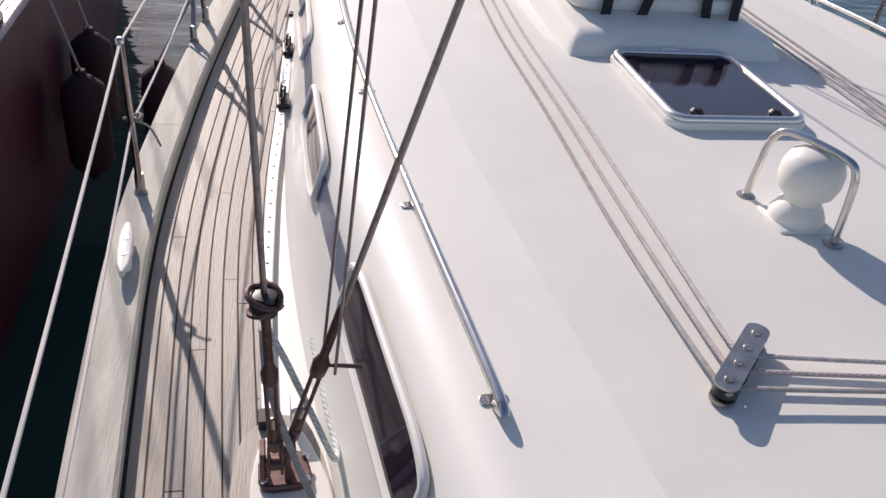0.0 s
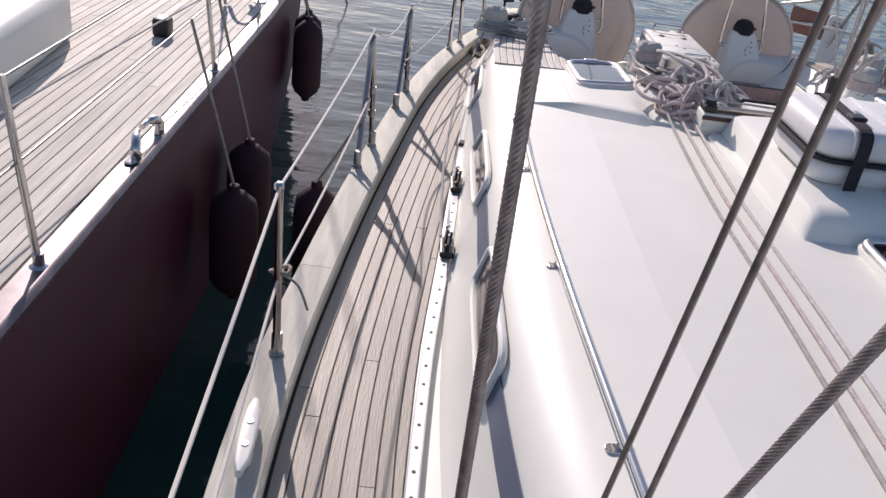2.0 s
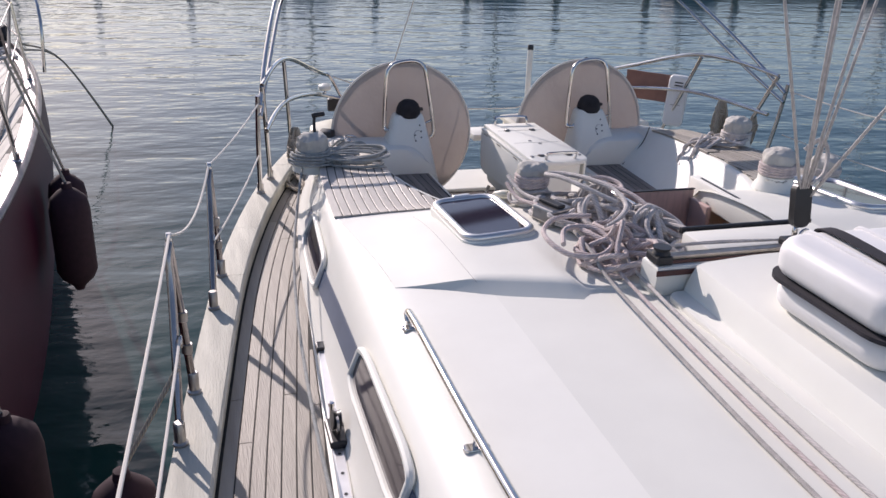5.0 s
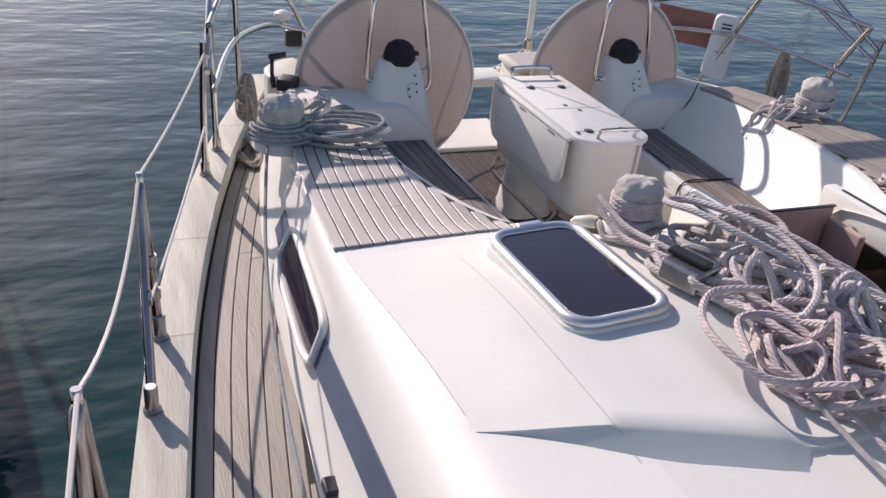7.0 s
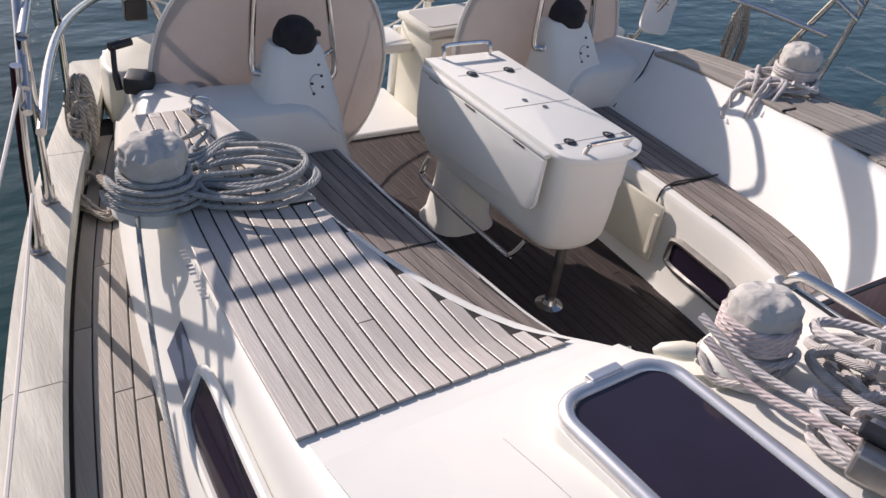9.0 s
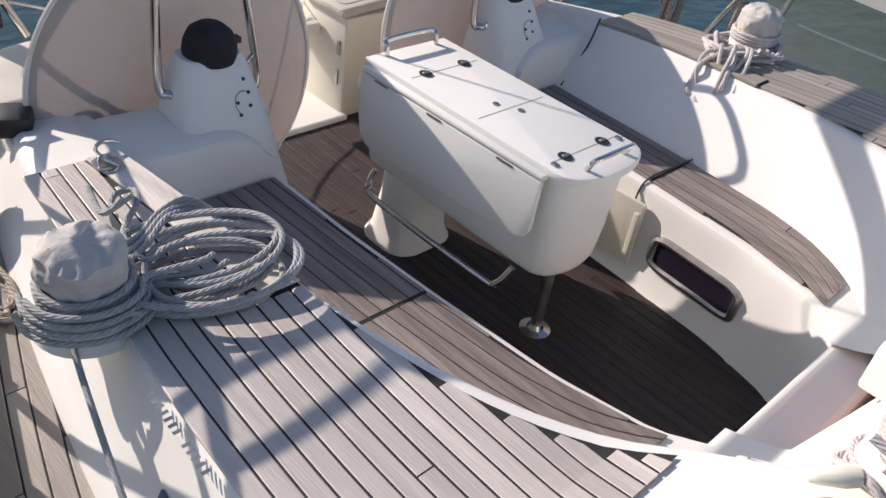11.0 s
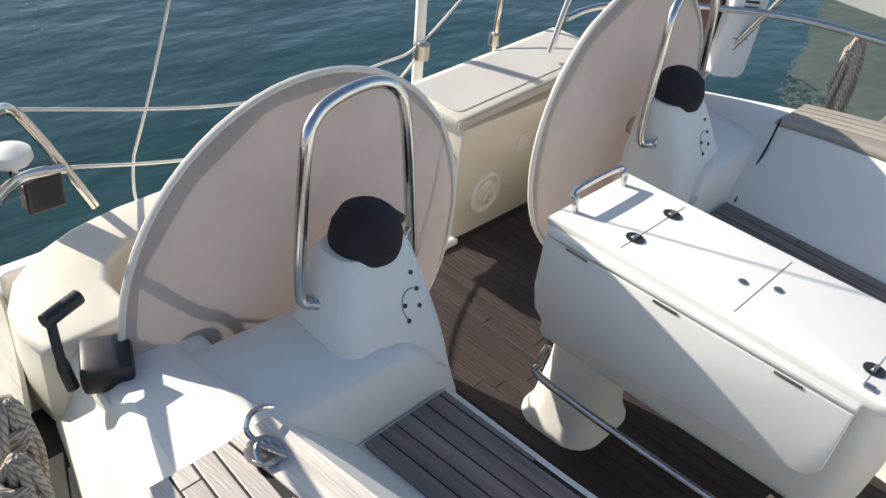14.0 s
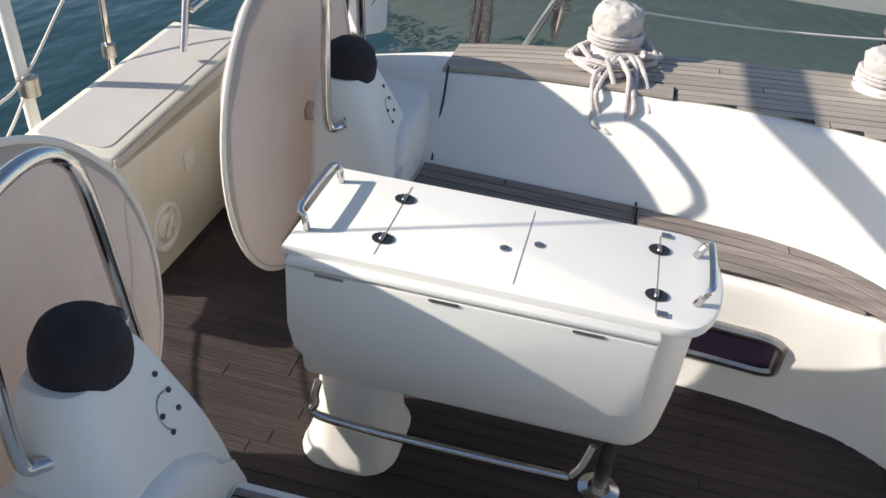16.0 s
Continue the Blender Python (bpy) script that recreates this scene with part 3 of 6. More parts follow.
def planks(name, parent, base, step, wide, y0, y1, zf, keep, s, mat, n, seg=(1.5, 2.6), thick=0.008, fixed=None):
    """Deck planks side by side from a base line; each is cut into lengths."""
    made = 0
    for i in range(n):
        run = []
        ny = int((y1 - y0) / 0.045)
        offs = random.uniform(0.2, seg[1])
        runs, nxt = [], y0 + offs
        for k in range(ny + 1):
            y = y0 + (y1 - y0) * k / ny
            a, c = base(y) - i * step, base(y) - i * step - wide
            lim = keep(y)
            ok = c > lim - wide * 0.75
            if ok:
                run.append((y, a, max(c, lim)))
            if (not ok or y >= nxt or k == ny) and len(run) > 1:
                runs.append(run)
                run = [run[-1]] if ok else []
                if y >= nxt:
                    nxt = y + random.uniform(*seg)
            elif not ok:
                run = []
        for run in runs:
            if run[-1][0] - run[0][0] < 0.04:
                continue
            bm = bmesh.new()
            sec = []
            dz = random.uniform(-0.0006, 0.0006)
            for k, (y, a, c) in enumerate(run):
                yy = y + (0.002 if k == 0 else -0.002 if k == len(run) - 1 else 0)
                z1, z2 = zf(a, yy), zf(c, yy)
                sec.append([bm.verts.new(p) for p in ((s * a, yy, z1), (s * a, yy, z1 + thick - 0.0015 + dz), (s * (a - 0.002), yy, z1 + thick + dz), (s * (c + 0.002), yy, z2 + thick + dz), (s * c, yy, z2 + thick - 0.0015 + dz), (s * c, yy, z2))])
            for A, B in zip(sec, sec[1:]):
                for j in range(5):
                    bm.faces.new((A[j], A[j + 1], B[j + 1], B[j]))
            bm.faces.new(sec[0])
            bm.faces.new(sec[-1][::-1])
            bmesh.ops.recalc_face_normals(bm, faces=bm.faces[:])
            part("plank", bm, mat, parent)
            made += 1
    return made

# ---- fittings on deck ----


def stanchion(name, x, y, h, brace, label, lean=0.0, bx=0.0, aft=0.0):
    st = thing(name, label, "stanchion", (x, y, CAP_Z), "guard rail stanchions")
    for xx, yy in ([(x, y), (x + bx, y - brace)] if brace else [(x, y)]):
        part("base", lathe([(0.024, 0), (0.024, 0.008), (0.018, 0.014), (0.018, 0.075), (0.0145, 0.08)], (xx, yy, CAP_Z), seg=14), STEEL_DULL, st, smooth=True)
    if brace:
        tx, ty = x + lean, y + aft
        pts = spline([(x, y, CAP_Z), (x + lean * 0.6, y + aft * 0.6, h * 0.6), (tx, ty - 0.004, h - 0.04), (tx, ty - 0.022, h - 0.008), (tx + bx * 0.1, ty - 0.05, h - 0.03), (tx + (bx - lean) * 0.35, y - brace * 0.32 + aft * 0.65, h * 0.73), (x + bx, y - brace, CAP_Z)], 6)
        part("loop", tube(pts, 0.0135, 10), STEEL_DARK, st, "bent stainless steel tube", smooth=True)
        part("eye", tube([(tx, ty - 0.02, h - 0.012), (tx, ty - 0.02, h + 0.03)], [0.011, 0.009], 8), STEEL, st)
        for f, yy in ((0.52, y + aft * 0.5), (0.33, y + aft * 0.3)):
            part("clamp", lathe([(0.0185, -0.016), (0.0185, 0.016)], (x + lean * f, yy, h * f + 0.03), seg=12), STEEL_DULL, st, smooth=True)
        part("ring", tube([(x + bx * 0.5, y - brace * 0.5 + 0.018 * math.cos(a), h * 0.55 + 0.018 * math.sin(a)) for a in [i * 0.785 for i in range(8)]], 0.004, 6, closed=True), STEEL, st)
    else:
        part("post", bar((x, y, CAP_Z), (x + lean, y - 0.08, h), 0.0125, 10), STEEL_DARK, st, "stainless steel tube", smooth=True)
        part("cap", lathe([(0.014, 0), (0.014, 0.012), (0.007, 0.02)], (x + lean, y - 0.08, h), seg=12), STEEL, st, smooth=True)
    return st


for s in (-1, 1):
    stanchion("stanchion", s * 2.225, 2.44, 0.67, 0, "single stainless stanchion with rope horn, standing on toe rail")
    stanchion("stanchion", s * 2.085, 4.325, 0.63, 0.30, "bent double-legged stainless gate stanchion on toe rail", lean=s * 0.038, bx=s * 0.045, aft=0.015)
    stanchion("stanchion", s * 1.955, 5.30, 0.565, 0.33, "bent double-legged stainless gate stanchion on toe rail", lean=s * 0.022, bx=s * 0.045, aft=0.03)
    stanchion("stanchion", s * 2.12, -0.6, 0.67, 0, "single stainless stanchion standing on toe rail")
horn = thing("lashing", "grey cord knotted round a stanchion", "rope", (-2.225, 2.43, 0.37))
part("knot", tube(spline([(-2.24, 2.41, 0.37), (-2.20, 2.41, 0.375), (-2.20, 2.45, 0.38), (-2.25, 2.45, 0.36), (-2.24, 2.4, 0.385), (-2.19, 2.42, 0.37)], 5), 0.006, 6), ROPE_D, horn, smooth=True)
part("tail", tube(spline([(-2.21, 2.41, 0.37), (-2.16, 2.37, 0.365), (-2.12, 2.30, 0.33)], 5), 0.004, 6), ROPE_D, horn, smooth=True)

# guard lines
for s in (-1, 1):
    for (a, b_, sag, nm) in (((2.12, -0.63, 0.66), (2.225, 2.37, 0.67), 0.015, "upper"), ((2.225, 2.37, 0.67), (2.12, 4.32, 0.655), 0.015, "upper"),
                             ((2.12, 4.32, 0.655), (1.978, 5.31, 0.585), 0.09, "upper"), ((1.978, 5.31, 0.585), (1.69, 6.31, 0.62), 0.02, "upper"),
                             ((2.12, -0.6, 0.34), (2.225, 2.43, 0.36), 0.01, "lower"), ((2.225, 2.41, 0.36), (2.11, 4.18, 0.36), 0.02, "lower"),
                             ((1.975, 5.15, 0.30), (1.70, 6.31, 0.33), 0.02, "lower")):
        A, B = Vector((s * a[0], a[1], a[2])), Vector((s * b_[0], b_[1], b_[2]))
        pts = [A.lerp(B, i / 10) - Vector((0, 0, sag * 4 * (i / 10) * (1 - i / 10))) for i in range(11)]
        part("guard_line", tube(pts, 0.0045, 6), PIPING, None, "white plastic-coated wire guard line between stanchions", smooth=True, category="guard line", group="guard lines")

# mooring cleats on the toe rail


def cleat(x, y, z, turn, mat=STEEL, size=1.0):
    c = thing("cleat", "polished two-horned mooring cleat on a toe rail", "cleat", (x, y, z), "cleats")
    m = Matrix.Translation((x, y, z)) @ Matrix.Rotation(radians(turn), 4, "Z") @ Matrix.Scale(size, 4)
    bm = tube([m @ Vector(p) for p in spline([(0, -0.125, 0.036), (0, -0.08, 0.045), (0, 0, 0.042), (0, 0.08, 0.045), (0, 0.125, 0.036)], 4)], [0.008 * size] + [0.015 * size] * 15 + [0.008 * size], 10)
    part("horns", bm, mat, c, smooth=True)
    for dy in (-0.035, 0.035):
        part("foot", lathe([(0.018 * size, 0), (0.013 * size, 0.015 * size), (0.012 * size, 0.04 * size)], m @ Vector((0, dy, 0)), seg=12), mat, c, smooth=True)
    return c




def flat_cleat(x, y, z, turn):
    c = thing("cleat", "flat white mooring cleat bolted to the teak toe rail", "cleat", (x, y, z), "toe rail cleats")
    m = Matrix.Translation((x, y, z)) @ Matrix.Rotation(radians(turn), 4, "Z")
    out = [(0.008, 0.15), (0.02, 0.10), (0.024, 0.04), (0.024, -0.04), (0.02, -0.10), (0.008, -0.15), (-0.008, -0.15), (-0.02, -0.10), (-0.024, -0.04), (-0.024, 0.04), (-0.02, 0.10), (-0.008, 0.15)]
    part("bar", prism(out, 0.034, 0.056, 0.008, 3, m=m), GEL, c, "white bar", smooth=True)
    for dy in (-0.045, 0.045):
        ft = part("foot", prism(rounded(-0.02, 0.02, dy - 0.03, dy + 0.03, 0.015), 0.0, 0.036, 0.003, m=m), GEL, c, smooth=True)
        part("bolt", lathe([(0.011, 0), (0.010, 0.003), (0, 0.003)], m @ Vector((0, dy, 0.0555)), seg=12), STEEL_DULL, ft)
    return c


for s in (-1, 1):
    flat_cleat(s * 2.222, 2.0, CAP_Z, -3 * s)

# genoa track with its car and stops


def genoa_track(s):
    t = thing("genoa_track", "perforated aluminium sheet track on the side deck", "track", (s * 1.76, 2.4, DECK_Z), "genoa tracks")

    def tx(y):
        return s * (deck_in(y) - 0.035 + 0.012 * max(0, 3 - y))
    rows = []
    for i in range(24):
        y = 1.3 + 3.3 * i / 23
        x = tx(y)
        rows.append([(x - 0.02, y, 0.008), (x - 0.02, y, 0.022), (x - 0.015, y, 0.026), (x + 0.015, y, 0.026), (x + 0.02, y, 0.022), (x + 0.02, y, 0.008)])
    bm = loft(rows)
    bm.faces.new([v for v in bm.verts if abs(v.co.y - 1.3) < 1e-5])
    bm.faces.new([v for v in bm.verts if abs(v.co.y - 4.6) < 1e-5])
    bmesh.ops.recalc_face_normals(bm, faces=bm.faces[:])
    part("rail", bm, ALU, t)
    for i in range(26):
        y = 1.42 + 0.1 * i
        part("hole", lathe([(0.006, 0), (0.006, 0.0012)], (tx(y), y, 0.0262), seg=8), BLACK, t)
    for y in (1.28, 4.62):
        part("end_stop", box(tx(y) - 0.026, tx(y) + 0.026, y - 0.03, y + 0.03, 0.008, 0.04, 0.006), BLACK, t)
    for y in (3.35, 4.02):
        car = part("car", box(tx(y) - 0.03, tx(y) + 0.03, y - 0.075, y + 0.075, 0.024, 0.05, 0.008), BLACK, t, "black sheet car")
        part("sheave", lathe([(0.0, 0), (0.034, 0.003), (0.028, 0.016), (0.034, 0.03), (0, 0.033)], (tx(y) + 0.016, y, 0.085), axis=(-1, 0, 0.1), seg=18), BLACK, car, smooth=True)
        part("cheek", prism(rounded(-0.026, 0.026, -0.05, 0.05, 0.02), -0.004, 0.004, m=Matrix.Translation((tx(y), y, 0.085)) @ Matrix.Rotation(radians(90), 4, "Y")), STEEL_DULL, car)
        part("stop_pin", lathe([(0.007, 0), (0.007, 0.05), (0.011, 0.052), (0.011, 0.065), (0.0, 0.068)], (tx(y), y + 0.1, 0.026), seg=10), STEEL, car, smooth=True)
    return t


genoa_track(-1)
genoa_track(1)

# sheet led aft along the track
sheet = [(-1.715, 4.0, 0.10), (-1.70, 4.35, 0.09), (-1.675, 4.8, 0.085), (-1.63, 5.3, 0.10), (-1.575, 5.7, 0.14), (-1.50, 6.1, 0.24), (-1.46, 6.27, 0.29)]
part("genoa_sheet", tube(spline(sheet, 6), 0.0065, 8), ROPE_B, None, "white and blue flecked genoa sheet along the cabin side", smooth=True, category="rope")
part("genoa_sheet", tube(spline([(-1.72, 3.3, 0.11), (-1.72, 3.6, 0.1), (-1.715, 4.0, 0.10)], 6), 0.0065, 8), ROPE_B, None, "white and blue flecked genoa sheet along the cabin side", smooth=True, category="rope")
part("furling_line", tube(spline([(-1.768, 1.005, 0.68), (-1.785, 1.01, 0.63), (-1.772, 1.02, 0.56), (-1.733, 1.035, 0.45), (-1.70, 1.055, 0.34), (-1.668, 1.068, 0.24), (-1.616, 1.06, 0.10), (-1.60, 1.13, 0.05), (-1.615, 1.3, 0.035), (-1.64, 1.6, 0.03)], 6), 0.0085, 8), ROPE_T, None, "white rope with pale blue fleck hanging on the rigging", smooth=True, category="rope")

# shrouds and their chainplate


def blob(pts):
    """A closed outline through the points with softened corners."""
    out = []
    n = len(pts)
    for i in range(n):
        a, b, c = (Vector(pts[(i + k) % n]) for k in (-1, 0, 1))
        for t in (0.0, 0.5, 1.0):
            p = (b + (a - b) * 0.28) * (1 - t) ** 2 + b * 2 * t * (1 - t) + (b + (c - b) * 0.28) * t * t
            out.append((p.x, p.y))
    return out


def twisted(a, b, r, lobes=12, pitch=0.07):
    """A laid wire: strands turn round its length."""
    a, b = Vector(a), Vector(b)
    d = b - a
    L, d = d.length, d.normalized()
    u = d.orthogonal().normalized()
    v = d.cross(u)
    rows = []
    n = int(L / 0.007)
    for i in range(n + 1):
        turn = 2 * math.pi * (L * i / n) / pitch
        row = []
        for k in range(lobes * 2):
            ang = 2 * math.pi * k / (lobes * 2) + turn
            q = r * (1.0 if k % 2 else 0.91)
            row.append(a + d * (L * i / n) + u * q * math.cos(ang) + v * q * math.sin(ang))
        rows.append(row)
    bm = loft(rows, closed=True)
    bmesh.ops.recalc_face_normals(bm, faces=bm.faces[:])
    return bm


rig = thing("shroud_plate", "white deck plate with bolted shroud chainplates", "chainplate", (-1.75, 1.08, 0.006))
part("plate", prism(blob([(-1.80, 0.80), (-1.825, 1.04), (-1.80, 1.20), (-1.74, 1.255), (-1.68, 1.24), (-1.62, 1.06), (-1.60, 0.80)]), 0.004, 0.02, 0.006), GEL, rig, "white moulded pad")
part("margin", prism(blob([(-1.845, 0.77), (-1.875, 1.05), (-1.845, 1.235), (-1.755, 1.31), (-1.67, 1.29), (-1.62, 1.10), (-1.60, 0.77)]), 0.009, 0.0125, 0.001), TEAK, rig, "mitred teak margin")
part("chainplate", prism(blob([(-1.80, 1.02), (-1.80, 1.14), (-1.68, 1.15), (-1.66, 1.03)]), 0.02, 0.045, 0.008), BRONZE, rig, "tarnished bronze base")
for k in range(4):
    part("bolt", lathe([(0.010, 0), (0.010, 0.005), (0.006, 0.009), (0, 0.009)], (-1.785 + 0.105 * (k % 2), 1.045 + 0.075 * (k // 2), 0.045), seg=8), STEEL, rig, smooth=True)
part("tang", box(-1.795, -1.78, 1.04, 1.1, 0.03, 0.14, 0.004), BRONZE, rig)
part("tang", box(-1.735, -1.72, 1.04, 1.1, 0.03, 0.14, 0.004), BRONZE, rig)


def line_at(z, p0, p1):
    t = (z - 0.5) / 1.5
    return (p0[0] + (p1[0] - p0[0]) * t, p0[1] + (p1[1] - p0[1]) * t, z)


def shroud(label, p0, p1, r, z0, screw=True):
    s = thing("shroud", label, "shroud", line_at(z0, p0, p1), "shrouds")
    part("wire", twisted(line_at(z0 + 0.3 if screw else z0, p0, p1), line_at(2.6, p0, p1), r * 1.08), WIRE, s, "twisted wire strands", smooth=True)
    part("wire", bar(line_at(2.6, p0, p1), line_at(9.0, p0, p1), r, 8), WIRE, s, smooth=True)
    if screw:
        screw_at = lambda z: line_at(z0 + z, p0, p1)
        part("turnbuckle", tube([screw_at(z) for z in (0.05, 0.06, 0.09, 0.095, 0.13, 0.135)], [0.008, 0.015, 0.015, 0.010, 0.010, 0.006], 10), BRONZE, s, "dark bronze end of the rigging screw", smooth=True)
        for e in (-1, 1):
            part("side_rod", tube([Vector(screw_at(z)) + Vector((0.0105 * e, 0.003 * e, 0)) for z in (0.08, 0.32)], 0.0052, 8), BRONZE, s, smooth=True)
        part("stud", tube([screw_at(z) for z in (0.12, 0.17, 0.172)], [0.006, 0.006, 0.002], 8), STEEL_DULL, s, smooth=True)
        part("terminal", tube([screw_at(z) for z in (0.29, 0.30, 0.335, 0.345, 0.36, 0.50, 0.52)], [0.008, 0.018, 0.02, 0.016, 0.0105, 0.0105, 0.007], 10), BRONZE, s, "dark swaged wire terminal", smooth=True)
        part("toggle", lathe([(0.0, -0.022), (0.018, -0.02), (0.018, 0.02), (0, 0.022)], line_at(z0, p0, p1), axis=(1, 0, 0), seg=12), BRONZE, s, smooth=True)
        for e in (-1, 1):
            part("fork", box(e * 0.016 - 0.004, e * 0.016 + 0.004, -0.014, 0.014, -0.03, 0.07, 0.003, m=Matrix.Translation(line_at(z0, p0, p1))), BRONZE, s)
    return s


MAIN = ((-1.769, 0.988), (-1.817, 0.806))
INNER = ((-1.651, 0.987), (-1.33, 0.709))
m_ = shroud("dark wire main shroud with rigging screw at the deck", *MAIN, 0.0065, 0.12)
part("ball", lathe([(0.0, -0.03), (0.026, -0.024), (0.032, 0), (0.026, 0.024), (0.0, 0.03)], line_at(0.66, *MAIN), seg=16), BLACK, m_, "dark rubber ball stop", smooth=True)
part("tape", tube(spline([Vector(line_at(0.66 + 0.028 * math.sin(a * 0.55), *MAIN)) + Vector((0.033 * math.cos(a), 0.033 * math.sin(a), 0)) for a in [k * 0.7 for k in range(22)]], 3), 0.006, 6), BRONZE, m_, "dark tape wound round the stop", smooth=True)
i_ = shroud("dark wire lower shroud slanting up to the mast", *INNER, 0.0065, 0.14)
part("split_pin", bar(Vector(line_at(0.47, *INNER)) - Vector((0.01, 0, 0)), Vector(line_at(0.47, *INNER)) + Vector((0.09, -0.01, -0.004)), 0.005, 6), BRONZE, i_)
part("halyard", tube([line_at(z, (-1.649, 1.021), (-1.587, 0.789)) for z in (0.49, 9)], 0.0035, 6), WIRE, None, "thin dark flag halyard beside the shrouds", category="halyard", group="halyards")
part("halyard", tube([line_at(z, (-1.628, 0.954), (-1.577, 0.76)) for z in (0.47, 9)], 0.0035, 6), WIRE, None, "thin dark flag halyard beside the shrouds", category="halyard", group="halyards")
part("furling_line", tube(spline([(-1.78, 1.06, 0.52), (-1.77, 1.05, 0.36), (-1.715, 1.01, 0.17), (-1.66, 0.93, 0.05), (-1.65, 0.78, 0.035), (-1.70, 0.4, 0.03), (-1.72, -0.4, 0.03)], 6), 0.009, 8), ROPE_B, None, "white rope with blue fleck hanging on the rigging", smooth=True, category="rope")
part("split_block", box(-1.715, -1.675, 1.24, 1.32, 0.03, 0.09, 0.01), ALU, rig, "aluminium lead block")

# handrail on the roof


def handrail(s):
    feet = [(1.285, 0.89), (1.35, 1.69), (1.40, 2.5), (1.415, 3.3), (1.40, 4.0)]
    h = thing("handrail", "long stainless steel grab rail on the coachroof", "handrail", (s * 1.38, 2.4, 0.45), "grab rails")
    pts = [(s * x, y, roof_fore(x, y) + 0.036) for x, y in feet]
    ends = [(s * feet[0][0], feet[0][1] - 0.02, roof_fore(1.285, 0.88) + 0.005)] + pts + [(s * feet[-1][0], feet[-1][1] + 0.05, roof_fore(1.40, 4.05) + 0.004)]
    part("rail", tube(spline(ends, 8), 0.0125, 10), STEEL, h, "polished tube", smooth=True)
    for x, y in feet:
        z = roof_fore(x, y)
        ft = part("foot", bar((s * x, y, z), (s * x, y, z + 0.034), 0.009, 8), STEEL, h, smooth=True)
        part("flange", prism(rounded(s * x - 0.034, s * x + 0.034, y - 0.016, y + 0.016, 0.015), z - 0.004, z + 0.004, 0.0015), STEEL, ft)
    return h


handrail(-1)
handrail(1)

# deck hatches


def deck_hatch(x0, x1, y0, y1, z, tilt, label, handles):
    h = thing("deck_hatch", label, "hatch", ((x0 + x1) / 2, (y0 + y1) / 2, z), "deck hatches")
    m = Matrix.Translation(((x0 + x1) / 2, (y0 + y1) / 2, z)) @ Matrix.Rotation(radians(tilt[0]), 4, "X") @ Matrix.Rotation(radians(tilt[1]), 4, "Y")
    wx, wy = (x1 - x0) / 2, (y1 - y0) / 2
    part("base", prism(rounded(-wx - 0.008, wx + 0.008, -wy - 0.008, wy + 0.008, 0.07), -0.05, 0.012, 0.008, m=m), GEL, h, "white moulded base", smooth=True)
    ring = [m @ Vector((x, y, 0.018)) for x, y in rounded(-wx + 0.012, wx - 0.012, -wy + 0.012, wy - 0.012, 0.065, 6)]
    part("frame", tube(ring, 0.017, 10, closed=True), ALU, h, "anodised frame", smooth=True)
    part("pane", prism(rounded(-wx + 0.02, wx - 0.02, -wy + 0.02, wy - 0.02, 0.055), 0.012, 0.022, m=m), GLASS, h, "smoked acrylic pane")
    for hx in handles:
        part("handle", lathe([(0.026, 0), (0.026, 0.008), (0.015, 0.02), (0, 0.022)], m @ Vector((hx, -wy + 0.06, 0.022)), seg=14), BLACK, h, smooth=True)
    part("hinge", box(-0.04, 0.04, wy - 0.015, wy + 0.012, 0.02, 0.038, 0.005, m=m), ALU, h)
    return h


deck_hatch(-1.055, -0.76, 4.53, 5.08, 0.446, (-3.5, -4), "closed smoked deck hatch in a white rounded frame", ())
deck_hatch(-0.335, 0.215, 2.15, 2.84, 0.505, (0, 0), "large closed smoked deck hatch on the coachroof", (-0.16, 0.16))
deck_hatch(0.76, 1.055, 4.53, 5.08, 0.446, (-3.5, 4), "closed smoked deck hatch in a white rounded frame", ())

# cowl vent inside its steel guard
vent = thing("deck_vent", "white mushroom deck vent on the coachroof", "vent", (-0.19, 1.54, 0.48))
part("dome", lathe([(0.082, 0), (0.084, 0.035), (0.068, 0.065), (0.055, 0.08), (0.06, 0.095), (0.082, 0.115), (0.093, 0.15), (0.092, 0.19), (0.078, 0.225), (0.045, 0.245), (0, 0.252)], (-0.19, 1.54, 0.475), seg=28), GEL, vent, smooth=True)
part("foot", box(-0.28, -0.10, 1.46, 1.62, 0.46, 0.492, 0.01), GEL, vent, smooth=True)
g = thing("vent_guard", "bent stainless steel guard hoop over a deck vent", "guard", (-0.19, 1.54, 0.48))
part("hoop", tube(spline([(-0.28, 1.685, 0.482), (-0.275, 1.68, 0.60), (-0.265, 1.665, 0.70), (-0.235, 1.62, 0.735), (-0.165, 1.46, 0.735), (-0.145, 1.42, 0.70), (-0.14, 1.41, 0.60), (-0.14, 1.405, 0.482)], 6), 0.012, 10), STEEL, g, smooth=True)
for x, y in ((-0.28, 1.685), (-0.14, 1.405)):
    part("flange", lathe([(0.03, 0), (0.03, 0.004), (0.014, 0.008)], (x, y, 0.484), seg=16), STEEL_DULL, g, smooth=True)

